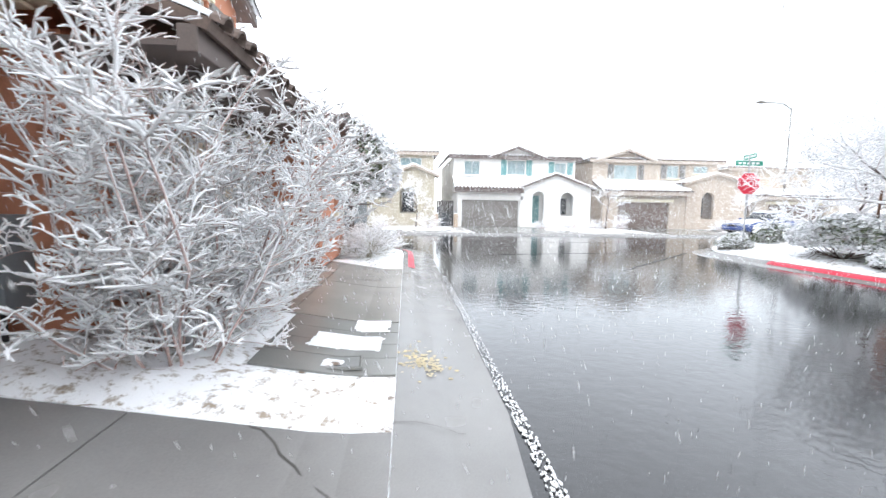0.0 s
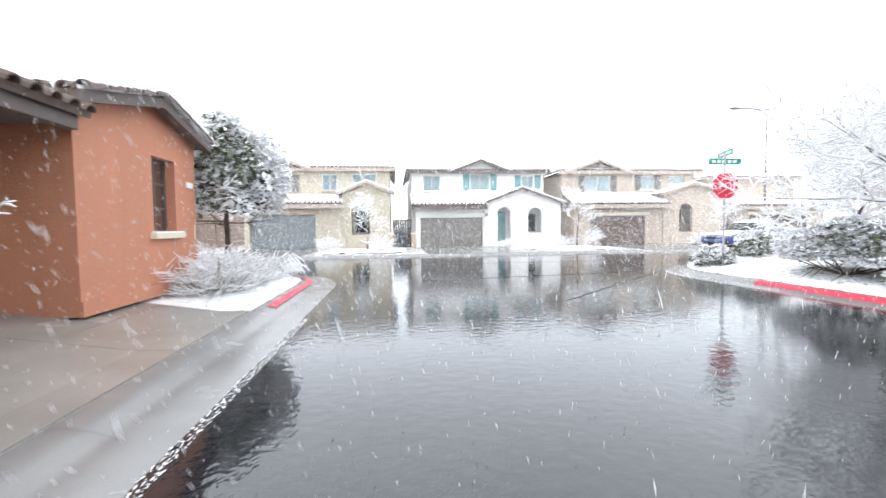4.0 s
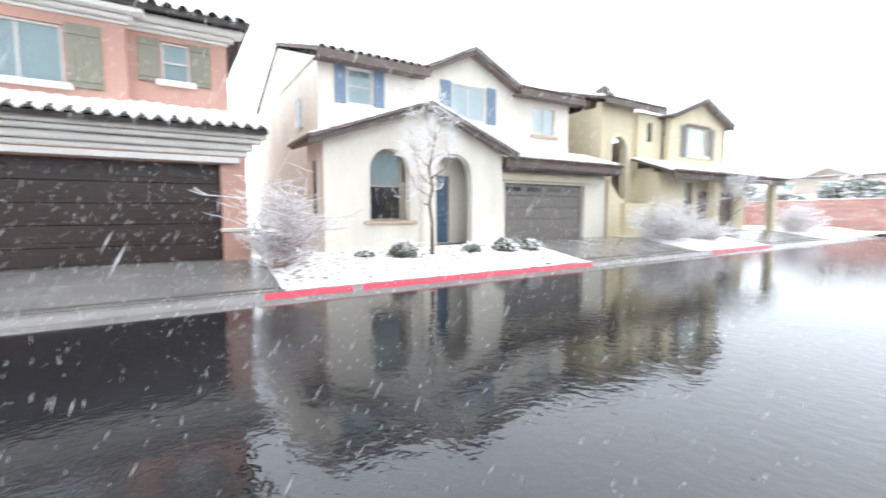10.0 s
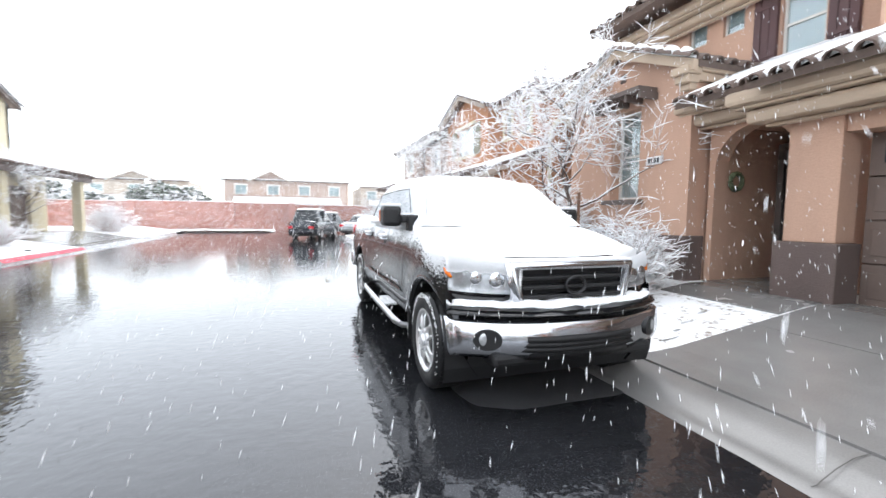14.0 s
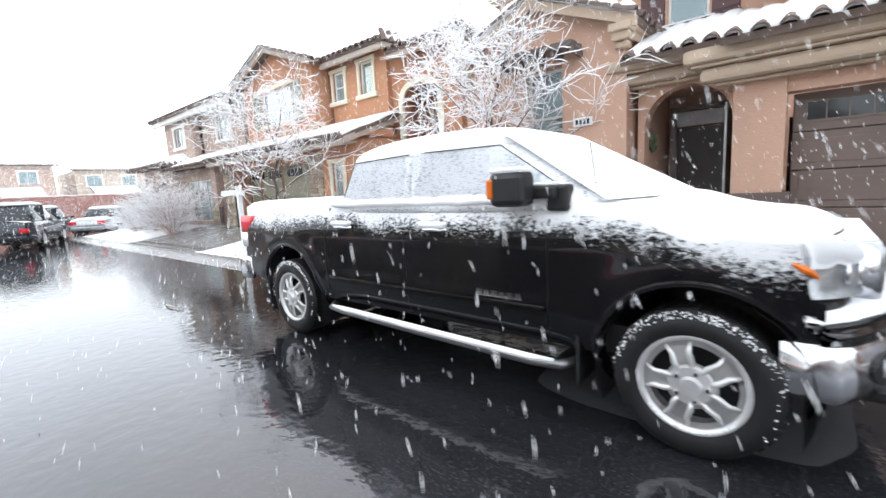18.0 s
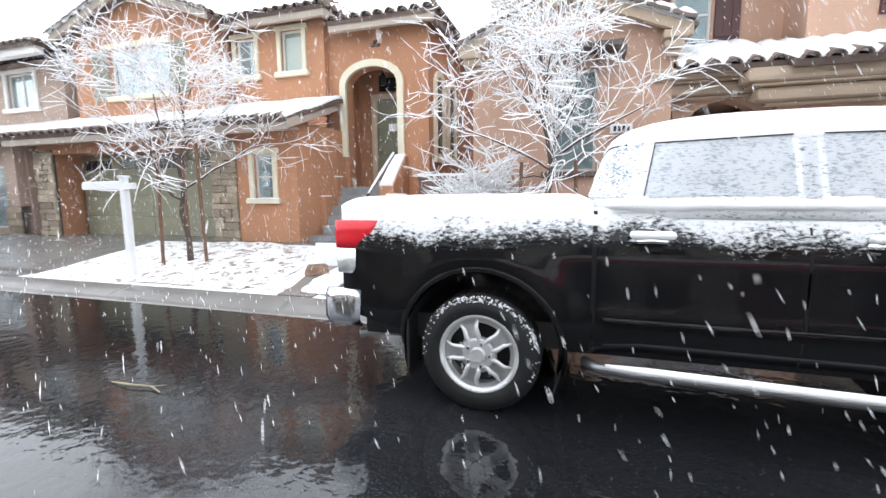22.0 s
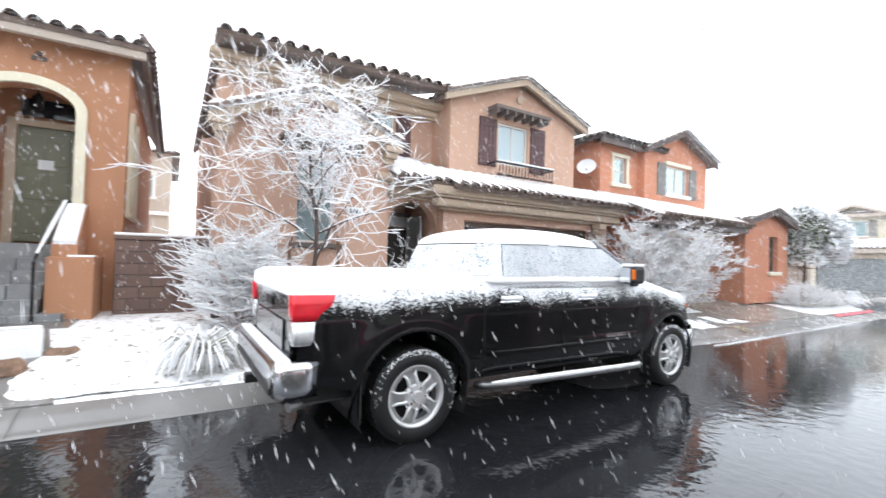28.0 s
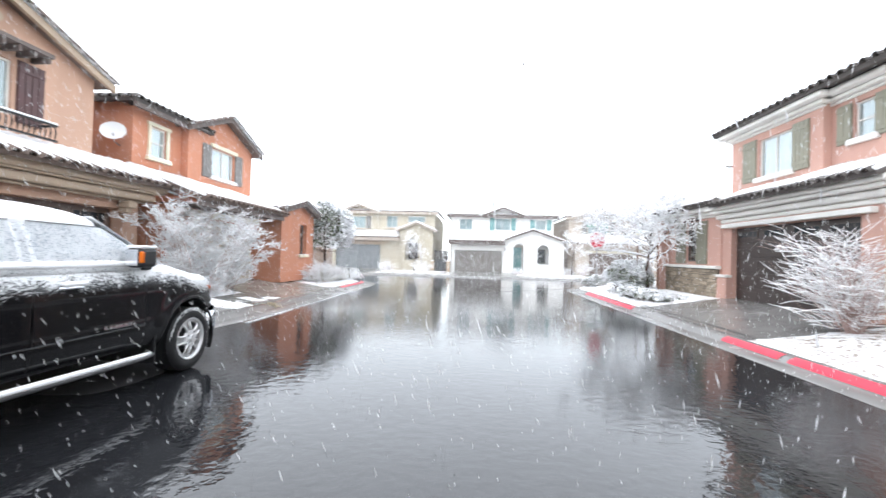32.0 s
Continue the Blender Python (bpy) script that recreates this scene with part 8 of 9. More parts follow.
def twig_bush(name, x, y, z, rx, ry, height, seed, label, stems=46, depth=2, kids=(5, 8), thick=1.0, twig=None, ratio=0.5, bend=0.22, flat=0.65, spread=0.75, stem=0.013, base=0.006, share=1.0):
    """A leafless shrub: many stems from the base that fan out, dense with twigs."""
    rng = random.Random(seed)
    b = thing(name, Matrix.Translation((x, y, z)), label, "shrub")
    out = []
    for k in range(stems):
        q, m = rng.uniform(0, 2 * math.pi), math.sqrt(rng.random())
        d = Vector((rx * m * math.cos(q), ry * m * math.sin(q), height * (1.08 - 0.55 * m * m)))
        st = Vector((rx * 0.14 * math.cos(q) * m, ry * 0.14 * math.sin(q) * m, -0.05))
        grow(rng, st, d, d.length * rng.uniform(0.8, 1.02), stem, depth, out, bend, 0.02, kids, ratio, 5, spread, flat, 0.0022)
    vs, fs = tubes([(p, r) for p, r, k in out if k == depth], 5)
    raw_part("stem_base", vs, fs, twig or M_TWIG, b, kind="stuff")
    vs, fs = tubes([(p, [max(v, 0.0025) for v in r]) for p, r, k in out if k < depth], 3)
    raw_part("twig_mass", vs, fs, twig or M_TWIG, b, kind="stuff")
    vs, fs = tubes(snow_on(out, rng, thick if base < 0.006 else max(thick, 1.3), share=share, base=base), 3)
    raw_part("snow", vs, fs, M_SNOW_TWIG, b, "snow caught on all the twigs", kind="stuff")
    return b


def leaves(rng, n, centre, radii, size, shell=0.55, up=0.0, flat=0.4):
    """Small bent leaves scattered through the outer part of a lumpy crown."""
    vs, fs = [], []
    lumps = [Vector((rng.gauss(0, 1), rng.gauss(0, 1), rng.gauss(0, 0.8))).normalized() for _ in range(16)]
    for _ in range(n):
        d = Vector((rng.gauss(0, 1), rng.gauss(0, 1), rng.gauss(0, 1))).normalized()
        if d.z < -0.35:
            d.z *= -0.4
        bumpy = 0.72 + 0.34 * max(max(0.0, d.dot(l)) ** 7 for l in lumps)
        m = (shell + (1 - shell) * rng.random() ** 0.6) * bumpy
        p = Vector((centre[0] + d.x * radii[0] * m, centre[1] + d.y * radii[1] * m, centre[2] + d.z * radii[2] * m + up))
        a = Vector((rng.uniform(-1, 1), rng.uniform(-1, 1), rng.uniform(-0.7, 0.7) * flat + 0.2)).normalized()
        b = a.cross(Vector((rng.uniform(-0.6, 0.6), rng.uniform(-0.6, 0.6), 1))).normalized()
        s = size * rng.uniform(0.6, 1.3)
        c = a.cross(b) * s * 0.16
        i = len(vs)
        vs += [p - a * s, p + b * s * 0.42 + c, p + a * s, p - b * s * 0.42 + c]
        fs += [(i, i + 1, i + 2), (i, i + 2, i + 3)]
    return vs, fs


def leafy(name, x, y, z, radii, n, size, seed, label, category="shrub", trunk=0.0, snow=0.55, leaf=None, crown_z=None):
    rng = random.Random(seed)
    b = thing(name, Matrix.Translation((x, y, z)), label, category)
    cz = crown_z if crown_z is not None else radii[2] * 0.75
    if trunk:
        pts = [Vector((0, 0, -0.1)), Vector((0.03, 0.02, cz * 0.5)), Vector((0.0, 0.04, cz)), Vector((0.02, 0, cz + radii[2] * 0.6))]
        lines = [(pts, [trunk, trunk * 0.9, trunk * 0.7, trunk * 0.2])]
        vs, fs = tubes(lines, 8)
        raw_part("trunk", vs, fs, M_BARK, b)
    out = []
    for k in range(14):
        q = k * 2.399
        d = Vector((radii[0] * math.cos(q), radii[1] * math.sin(q), radii[2] * rng.uniform(0.0, 0.9)))
        st = Vector((0, 0, cz * (0.3 if trunk == 0 else rng.uniform(0.6, 1.1)) - (0.1 if not trunk else 0)))
        grow(rng, st, d, d.length * 0.8, 0.02, 1, out, 0.15, 0.03, (2, 4), 0.5, 4)
    vs, fs = tubes([(p, r) for p, r, _ in out], 4)
    raw_part("branchwork", vs, fs, M_BARK, b)
    vs, fs = leaves(rng, n, (0, 0, cz), radii, size)
    raw_part("crown", vs, fs, leaf or M_LEAF, b, kind="stuff", smooth=False)
    vs, fs = leaves(rng, int(n * snow), (0, 0, cz), (radii[0] * 1.02, radii[1] * 1.02, radii[2] * 1.03), size * 1.05, 0.75, 0.02, 0.15)
    raw_part("snow", vs, fs, M_SNOW_TWIG, b, "snow clumps on the outer leaves", kind="stuff", smooth=False)
    return b


def grass_clump(name, x, y, z, r, hgt, n, seed, label):
    """Arching grass blades bowed down by snow."""
    rng = random.Random(seed)
    b = thing(name, Matrix.Translation((x, y, z)), label, "grass clump")
    lines, snow = [], []
    for _ in range(n):
        q, m = rng.uniform(0, 2 * math.pi), rng.uniform(0.4, 1.0)
        d = Vector((math.cos(q), math.sin(q), 0))
        w = Vector((rng.uniform(-1, 1), rng.uniform(-1, 1), rng.uniform(-0.5, 0.5))) * 0.09 * r
        v = rng.uniform(0.55, 1.15)
        pts = [d * (0.12 * r) + Vector((0, 0, -0.03)), d * (0.35 * r * m) + Vector((0, 0, hgt * 0.65 * m * v)), d * (0.62 * r * m) + w + Vector((0, 0, hgt * 0.8 * m * v)), d * (0.9 * r * m) + w * 2 + Vector((0, 0, hgt * 0.5 * m * v)), d * (1.08 * r * m) + w * 2.5 + Vector((0, 0, hgt * 0.1))]
        lines.append((pts, [0.004, 0.005, 0.005, 0.004, 0.002]))
        if rng.random() < 0.75:
            snow.append(([p + Vector((0, 0, 0.012)) for p in pts[1:]], [0.006, 0.015 * v, 0.018, 0.006]))
    vs, fs = tubes(lines, 3)
    raw_part("blade_mass", vs, fs, M_GRASSLEAF, b, kind="stuff")
    vs, fs = tubes(snow, 4)
    raw_part("snow", vs, fs, M_SNOW_TWIG, b, kind="stuff")
    return b


# near the tan and orange houses
for px, py, pz, rx, ry, ph, seed, n, words in ((-3.75, 9.35, 0.2, 1.45, 1.1, 3.25, 11, 20, "tall leafless shrub with snow on dense reddish twigs"),
                                               (-3.85, 10.5, 0.25, 1.6, 1.2, 2.75, 12, 18, "tall leafless shrub with snow on dense reddish twigs"),
                                               (-3.95, 11.4, 0.3, 1.6, 1.4, 2.2, 13, 16, "tall leafless shrub with snow leaning over the driveway")):
    twig_bush("bare_shrub", px, py, pz, rx, ry, ph, seed, words, n, 3, {3: (12, 15), 2: (8, 10), 1: (3, 4)}, 1.6, base=0.0055, ratio={3: 0.23, 2: 0.34, 1: 0.42}, stem=0.011, bend=0.36, flat=0.95, spread=0.85, share=0.94)
bare_tree("bare_tree", -3.9, 0.15, 0.3, 4.6, 1.62, 21, "young bare tree with thick snow on spreading twigs", 0.05, 16, 3, ((0.0, -0.42, 1.7), (0.0, 0.45, 1.7)), 0.34, (4, 5), 0.88, 0.07, 0.24, 0.65)
twig_bush("bare_shrub", -4.2, -0.85, 0.35, 0.55, 0.55, 1.6, 14, "pale twiggy shrub thick with snow beside the wall", 40, 2, (6, 9), 1.6)
twig_bush("bare_shrub", -3.8, 1.8, 0.25, 0.65, 0.8, 1.1, 15, "low twiggy shrub bent under snow", 40, 2, (6, 8), 1.1)
grass_clump("grass_clump", -2.75, -1.45, 0.15, 0.55, 0.55, 220, 16, "ornamental grass bowed down with snow")
bare_tree("bare_tree", -3.4, -6.1, 0.25, 4.3, 1.75, 23, "young bare tree with snowy twigs between wooden stakes", 0.05, 14, 3, ((-0.5, -0.55, 2.2), (0.05, 0.42, 2.2), (0.3, -0.3, 2.1)), 0.36, (4, 5), 0.82, 0.06, 0.24, 0.65)
twig_bush("bare_shrub", -3.6, -14.6, 0.3, 1.0, 1.3, 2.1, 17, "leafless shrub with snow on tangled twigs", 28, 2, (6, 8), 1.3, share=0.8)
twig_bush("bare_shrub", -3.7, -16.6, 0.3, 0.9, 1.1, 1.9, 18, "leafless shrub with snow on tangled twigs", 30, 2, (6, 9), 1.1)
twig_bush("bare_shrub", -3.6, -12.9 - 6.0, 0.3, 0.9, 1.0, 1.2, 19, "low rounded shrub under snow", 26, 2, (6, 8), 1.1)
leafy("evergreen_tree", -3.7, 19.2, 0.2, (1.45, 1.4, 1.85), 5200, 0.11, 31, "evergreen tree with snow-laden branches by the turret", "tree", 0.07, 1.6, crown_z=2.15)
twig_bush("dry_shrub", -3.1, 17.3, 0.2, 0.8, 1.2, 0.75, 32, "low dry shrub matted with snow", 44, 2, (5, 8), 1.2, M_GRASSLEAF)
twig_bush("dry_shrub", -3.0, 18.9, 0.18, 0.7, 0.9, 0.6, 33, "low dry shrub matted with snow", 34, 2, (5, 8), 1.2, M_GRASSLEAF)
grass_clump("grass_clump", -3.0, 20.6, 0.15, 0.85, 0.75, 170, 34, "arching grass clump white with snow")
# corner bed of the pink house
bare_tree("bare_tree", 10.3, 15.6, 0.35, 3.5, 2.3, 41, "bare street tree with a broad snowy crown tied to stakes", 0.06, 20, 3, ((-0.25, 0.5, 1.9), (0.2, -0.5, 1.9)), 0.5, (5, 6), 1.6, 0.03, 0.24)
bare_tree("bare_tree", 13.2, 19.3, 0.4, 4.0, 1.9, 42, "multi-limbed bare tree white with snow", 0.06, 20, 3, (), 0.15, (4, 5), 2.8)
bare_tree("bare_tree", 15.5, 20.2, 0.4, 4.2, 2.0, 43, "multi-limbed bare tree white with snow", 0.06, 18, 3, (), 0.2, (4, 5), 2.8)
leafy("evergreen_shrub", 9.9, 16.7, 0.2, (0.9, 1.5, 0.85), 4200, 0.075, 44, "rounded evergreen shrub with green showing under thick snow", snow=2.6)
leafy("evergreen_shrub", 9.6, 20.3, 0.15, (0.6, 0.65, 0.4), 1300, 0.06, 45, "low rounded shrub almost covered by snow", snow=1.2)
leafy("evergreen_shrub", 11.2, 20.4, 0.2, (0.7, 0.7, 0.6), 1500, 0.07, 46, "low rounded shrub almost covered by snow", snow=1.1)
for k, (px, py, pr) in enumerate(((9.55, 15.1, 0.5), (9.5, 14.3, 0.48), (9.55, 13.5, 0.46), (9.95, 14.0, 0.4), (10.0, 13.2, 0.4), (9.7, 12.85, 0.36), (10.3, 12.9, 0.3))):
    leafy("ground_plant", px, py, 0.2, (pr, pr * 1.15, pr * 0.5), 500, 0.06, 50 + k, "low groundcover plant matted with snow", snow=4.5)
# before the cream house
twig_bush("bare_shrub", 10.4, 6.7, 0.3, 0.55, 0.6, 1.95, 61, "oval leafless shrub frosted with snow", 36, 2, (5, 7), 1.3, share=0.75)
bare_tree("bare_tree", 10.6, 2.75, 0.35, 4.5, 1.5, 62, "slender bare tree with snow on fine twigs", 0.05, 12, 3, (), 0.42, (3, 4), 0.9)
for k, (px, py, pr) in enumerate(((10.9, 4.55, 0.26), (10.7, 3.6, 0.42), (10.7, 1.4, 0.3), (10.6, 0.2, 0.4), (10.5, -0.7, 0.35))):
    leafy("garden_plant", px, py, 0.3, (pr, pr, pr * 0.7), 420, 0.07, 64 + k, "small green garden plant dusted with snow", snow=0.8)
# before the yellow house
twig_bush("bare_shrub", 10.7, -8.4, 0.35, 1.0, 1.3, 1.5, 71, "spreading leafless shrub white with snow", 40, 2, (6, 9), 1.2)
twig_bush("bare_shrub", 10.4, -10.6, 0.3, 0.9, 1.1, 0.9, 72, "low spreading shrub white with snow", 34, 2, (6, 8), 1.2)
bare_tree("bare_tree", 11.0, -14.0, 0.4, 3.4, 1.5, 73, "small bare tree with dark twigs before the porch", 0.05, 14, 3, (), 0.3, (3, 5), 0.9)
twig_bush("bare_shrub", 10.8, -21.5, 0.3, 1.1, 1.5, 1.6, 74, "leafless shrub white with snow", 34, 2, (6, 8), 1.2)
# across the street
for k, (px, py, pr, ph) in enumerate(((-3.6, 34.3, 0.8, 0.9), (-0.6, 34.0, 0.9, 1.0), (7.4, 35.2, 0.7, 0.6), (9.4, 35.0, 0.9, 0.6), (11.2, 35.2, 0.8, 0.7), (12.6, 34.5, 0.6, 1.3), (19.9, 34.6, 0.8, 0.8), (22.4, 34.2, 1.1, 1.0), (26, 35, 1.0, 1.0))):
    twig_bush("bare_shrub", px, py, 0.1, pr, pr, ph, 80 + k, "snowy shrub in a front yard", 22, 1, (8, 11), 1.7)
bare_tree("bare_tree", -1.4, 34.8, 0.1, 3.6, 1.3, 95, "small snowy tree in a front yard", 0.05, 11, 2, (), 0.35, (4, 6), 1.5)
bare_tree("bare_tree", 11.8, 34.9, 0.1, 4.6, 1.2, 96, "small snowy tree in a front yard", 0.05, 11, 2, (), 0.4, (4, 6), 1.5)
bare_tree("bare_tree", 22.0, 34.8, 0.1, 3.6, 1.5, 97, "small snowy tree in a front yard", 0.05, 11, 2, (), 0.35, (4, 6), 1.5)
for k, (px, py, rr, hh) in enumerate(((19, -41, 2.6, 3.4), (13.5, -42, 3.0, 4.2), (10.8, -41, 2.2, 3.6), (22.5, -43, 2.4, 4.4))):
    leafy("evergreen_tree", px, py, 0, (rr, rr, hh * 0.55), 1500, 0.34, 100 + k, "grey-green tree behind the end wall in falling snow", "tree", 0.12, 0.45, M_LEAF_FAR, hh * 0.55)


# ---- snow blankets on beds and paving ----
snow_sheet("snow_blanket", [(-2.14, 8.62), (-2.12, 9.46), (-3.4, 9.46), (-3.4, 11.15), (-5.4, 11.15), (-5.4, 8.58), (-4.2, 8.58), (-3.2, 8.6)], left_z, M_SNOW_LITTER, "thin snow over leaf litter round the big shrub", 0.11, 0.12, 1, 0.04)
snow_sheet("snow_patch", [(-2.62, 10.75), (-2.2, 10.75), (-2.2, 11.28), (-2.62, 11.28)], lambda x: left_z(x) + 0.02, M_SNOW, "square patch of snow on the pavement", 0.022, 0.06, 2, 0.01)
snow_sheet("snow_patch", [(-3.02, 10.1), (-2.25, 10.1), (-2.25, 10.58), (-2.98, 10.6)], lambda x: left_z(x) + 0.02, M_SNOW, "oblong patch of snow on the pavement", 0.022, 0.06, 3, 0.01)
snow_sheet("snow_patch", [(-2.78, 9.65), (-2.5, 9.63), (-2.48, 9.83), (-2.76, 9.84)], lambda x: left_z(x) + 0.03, M_SNOW_PATCHY, "melting patch of snow on a utility lid", 0.02, 0.05, 4, 0.05)
snow_sheet("snow_blanket", [(-2.3, 3.95), (-2.25, -0.6), (-4.9, -0.6), (-4.9, 2.1), (-4.2, 2.15), (-4.2, 3.2)], left_z, M_SNOW_PATCHY, "thin snow over leaf mulch beside the driveway", 0.05, 0.14, 5)
snow_sheet("snow_blanket", [(-2.2, -3.08), (-2.2, -0.5), (-5.0, -0.5), (-5.0, -1.2), (-5.9, -1.3), (-5.9, -2.2), (-4.6, -2.8), (-3.6, -3.2), (-2.9, -3.25)], left_z, M_SNOW_PATCHY, "uneven fresh snow over the bed by the steps", 0.06, 0.13, 6)
snow_sheet("snow_blanket", [(-2.2, -6.5), (-2.17, -3.95), (-2.6, -3.72), (-3.5, -3.68), (-4.3, -4.25), (-4.9, -5.3), (-4.9, -6.7), (-4.3, -7.2), (-2.55, -6.65)], left_z, M_SNOW_THIN, "thin snow over mulch round the young tree", 0.06, 0.12, 7)
snow_sheet("snow_blanket", [(-2.2, 15.85), (-2.25, 19.6), (-2.9, 21.2), (-5.5, 21.6), (-5.5, 17.5), (-3.6, 17.4), (-3.6, 15.9)], left_z, M_SNOW, "fresh snow over the corner bed", 0.06, 0.16, 8)
snow_sheet("snow_blanket", [(-2.3, -18.5), (-2.25, -14.6), (-4.8, -14.6), (-4.8, -18.5)], left_z, M_SNOW, "snow over the bed of the grey house", 0.06, 0.2, 9)
snow_sheet("snow_blanket", [(8.78, 12.35), (8.78, 19.3), (9.6, 21.5), (13, 21.6), (13, 17), (11.1, 16.2), (11.1, 12.4), (10.3, 12.3)], right_z, M_SNOW_PATCHY, "snow over the corner bed with mulch showing", 0.08, 0.16, 10)
snow_sheet("snow_blanket", [(8.78, -1.3), (8.78, 7.1), (11.9, 6.85), (11.9, -1.2)], right_z, M_SNOW_THIN, "thin snow over the planted strip before the cream house", 0.06, 0.18, 11)
snow_sheet("snow_blanket", [(9.0, -12.8), (9.0, -7.5), (11.8, -7.5), (11.8, -12.8)], right_z, M_SNOW, "snow over the bed before the yellow house", 0.08, 0.2, 12)
snow_sheet("snow_blanket", [(2.6, -33.8), (2.6, -29.6), (30, -29.2), (30, -33.8)], lambda x: 0.05, M_SNOW, "band of clean snow along the foot of the end wall", 0.12, 0.5, 13)
for x0, x1 in ((-4.2, 1.6), (7.1, 13.4), (18.8, 27.5)):
    snow_sheet("snow_blanket", [(x0 + 0.4, 31.4), (x1 - 0.6, 31.0), (x1 - 0.3, 36.4), (x0 + 0.3, 36.4)], lambda x: 0.1, M_SNOW_THIN, "patchy snow over a front yard across the street", 0.1, 0.3, int(x0) + 40, 0.7)


# ---- pavement details ----
def yellow_mark():
    bm = bmesh.new()
    rng = random.Random(8)
    for _ in range(170):
        x, y = rng.gauss(-1.85, 0.1), rng.gauss(9.95, 0.16)
        d = KERB_L - x
        z = lerp_table([(-0.9, 0.012), (-0.52, 0.012), (-0.42, 0.03), (-0.28, 0.075), (-0.14, 0.108), (0, 0.113)], d) + 0.004
        n = 7
        r = rng.uniform(0.006, 0.03)
        bm.faces.new([bm.verts.new((x + r * rng.uniform(0.6, 1.1) * math.cos(2 * math.pi * k / n), y + r * rng.uniform(0.6, 1.1) * math.sin(2 * math.pi * k / n), z)) for k in range(n)])
    tagged(link(bm, "spray_mark", M_YELLOWPAINT), "faded yellow spray mark on the gutter", "spray mark", kind="structure")


yellow_mark()
lid = thing("pavement_box", pose(-2.63, 9.74, left_z(-2.63) + 0.02, 0, 0, 4), "dark rectangular utility lid in the pavement with melting snow", "utility box")
part("plate", boxes((-0.19, 0.19, -0.13, 0.13, -0.01, 0.012), bev=0.006), M_LIDGREY, lid)
part("rim", boxes((-0.22, -0.196, -0.16, 0.16, -0.01, 0.016), (0.196, 0.22, -0.16, 0.16, -0.01, 0.016), (-0.196, 0.196, -0.16, -0.136, -0.01, 0.016), (-0.196, 0.196, 0.136, 0.16, -0.01, 0.016), bev=0.004), M_CONCRETE_DARK, lid)
part("lifting_slot", boxes((-0.03, 0.03, -0.1, -0.08, 0.01, 0.0145)), M_BLACKPLASTIC, lid)


# ---- block walls ----
def block_wall(name, x0, y0, x1, y1, z0, z1, mat, label, bl=0.4, bh=0.2, cap=True, snow=True):
    d = Vector((x1 - x0, y1 - y0, 0))
    ang = math.degrees(math.atan2(d.y, d.x))
    h = thing(name, pose(x0, y0, z0, 0, 0, ang), label, "wall", kind="structure")
    L, H = d.length, z1 - z0
    part("core", boxes((0, L, 0.015, 0.15, 0, H)), M_JOINT, h)
    kinds = []
    me = None
    rows, cols = max(1, round(H / bh)), max(1, round(L / bl))
    bh, bl = H / rows, L / cols
    bm = boxes((-bl / 2 + 0.005, bl / 2 - 0.005, 0, 0.17, 0.005, bh - 0.005), bev=0.008)
    first = part("block", bm, mat, h)
    first.location = (bl / 2, 0, 0)
    for r in range(rows):
        off = 0.5 * bl if r % 2 else 0
        for c in range(cols + (1 if off else 0)):
            if r == 0 and c == 0:
                continue
            x = (c + 0.5) * bl - off
            ob = new("block", first.data)
            ob.parent = h
            ob.location = (min(max(x, bl * 0.25), L - bl * 0.25), 0.0004 * (c % 3), r * bh)
            if off and c in (0, cols):
                ob.scale = (0.5, 1, 1)
    if cap:
        part("cap", boxes((-0.02, L + 0.02, -0.03, 0.2, H, H + 0.07), bev=0.012), mat, h)
    if snow:
        part("cap_snow", boxes((-0.02, L + 0.02, -0.025, 0.195, H + 0.07, H + 0.12), bev=0.02), M_SNOW, h)
    return h


block_wall("block_wall", -6.05, -2.65, -6.05, -1.2, 0.3, 1.74, M_BLOCK_BROWN, "low brown block wall between two houses")
for x0, x1, zt in ((-14, 1.2, 2.2), (1.2, 6.2, 2.3), (6.2, 13.5, 2.35), (13.5, 30, 2.3)):
    block_wall("block_wall", x0, -34.2, x1, -34.2, 0.0, zt, M_BLOCK, "pink block wall closing the end of the street", 1.2, 0.4)
for x in (1.2, 6.2, 13.5):
    p = thing("wall_pier", Matrix.Translation((x, -34.2, 0)), "square pink pier in the end wall", "pier", kind="structure")
    part("shaft", boxes((-0.28, 0.28, -0.2, 0.32, 0, 2.42), bev=0.02), M_BLOCK, p)
    part("cap_snow", boxes((-0.3, 0.3, -0.22, 0.34, 2.42, 2.5), bev=0.03), M_SNOW, p)

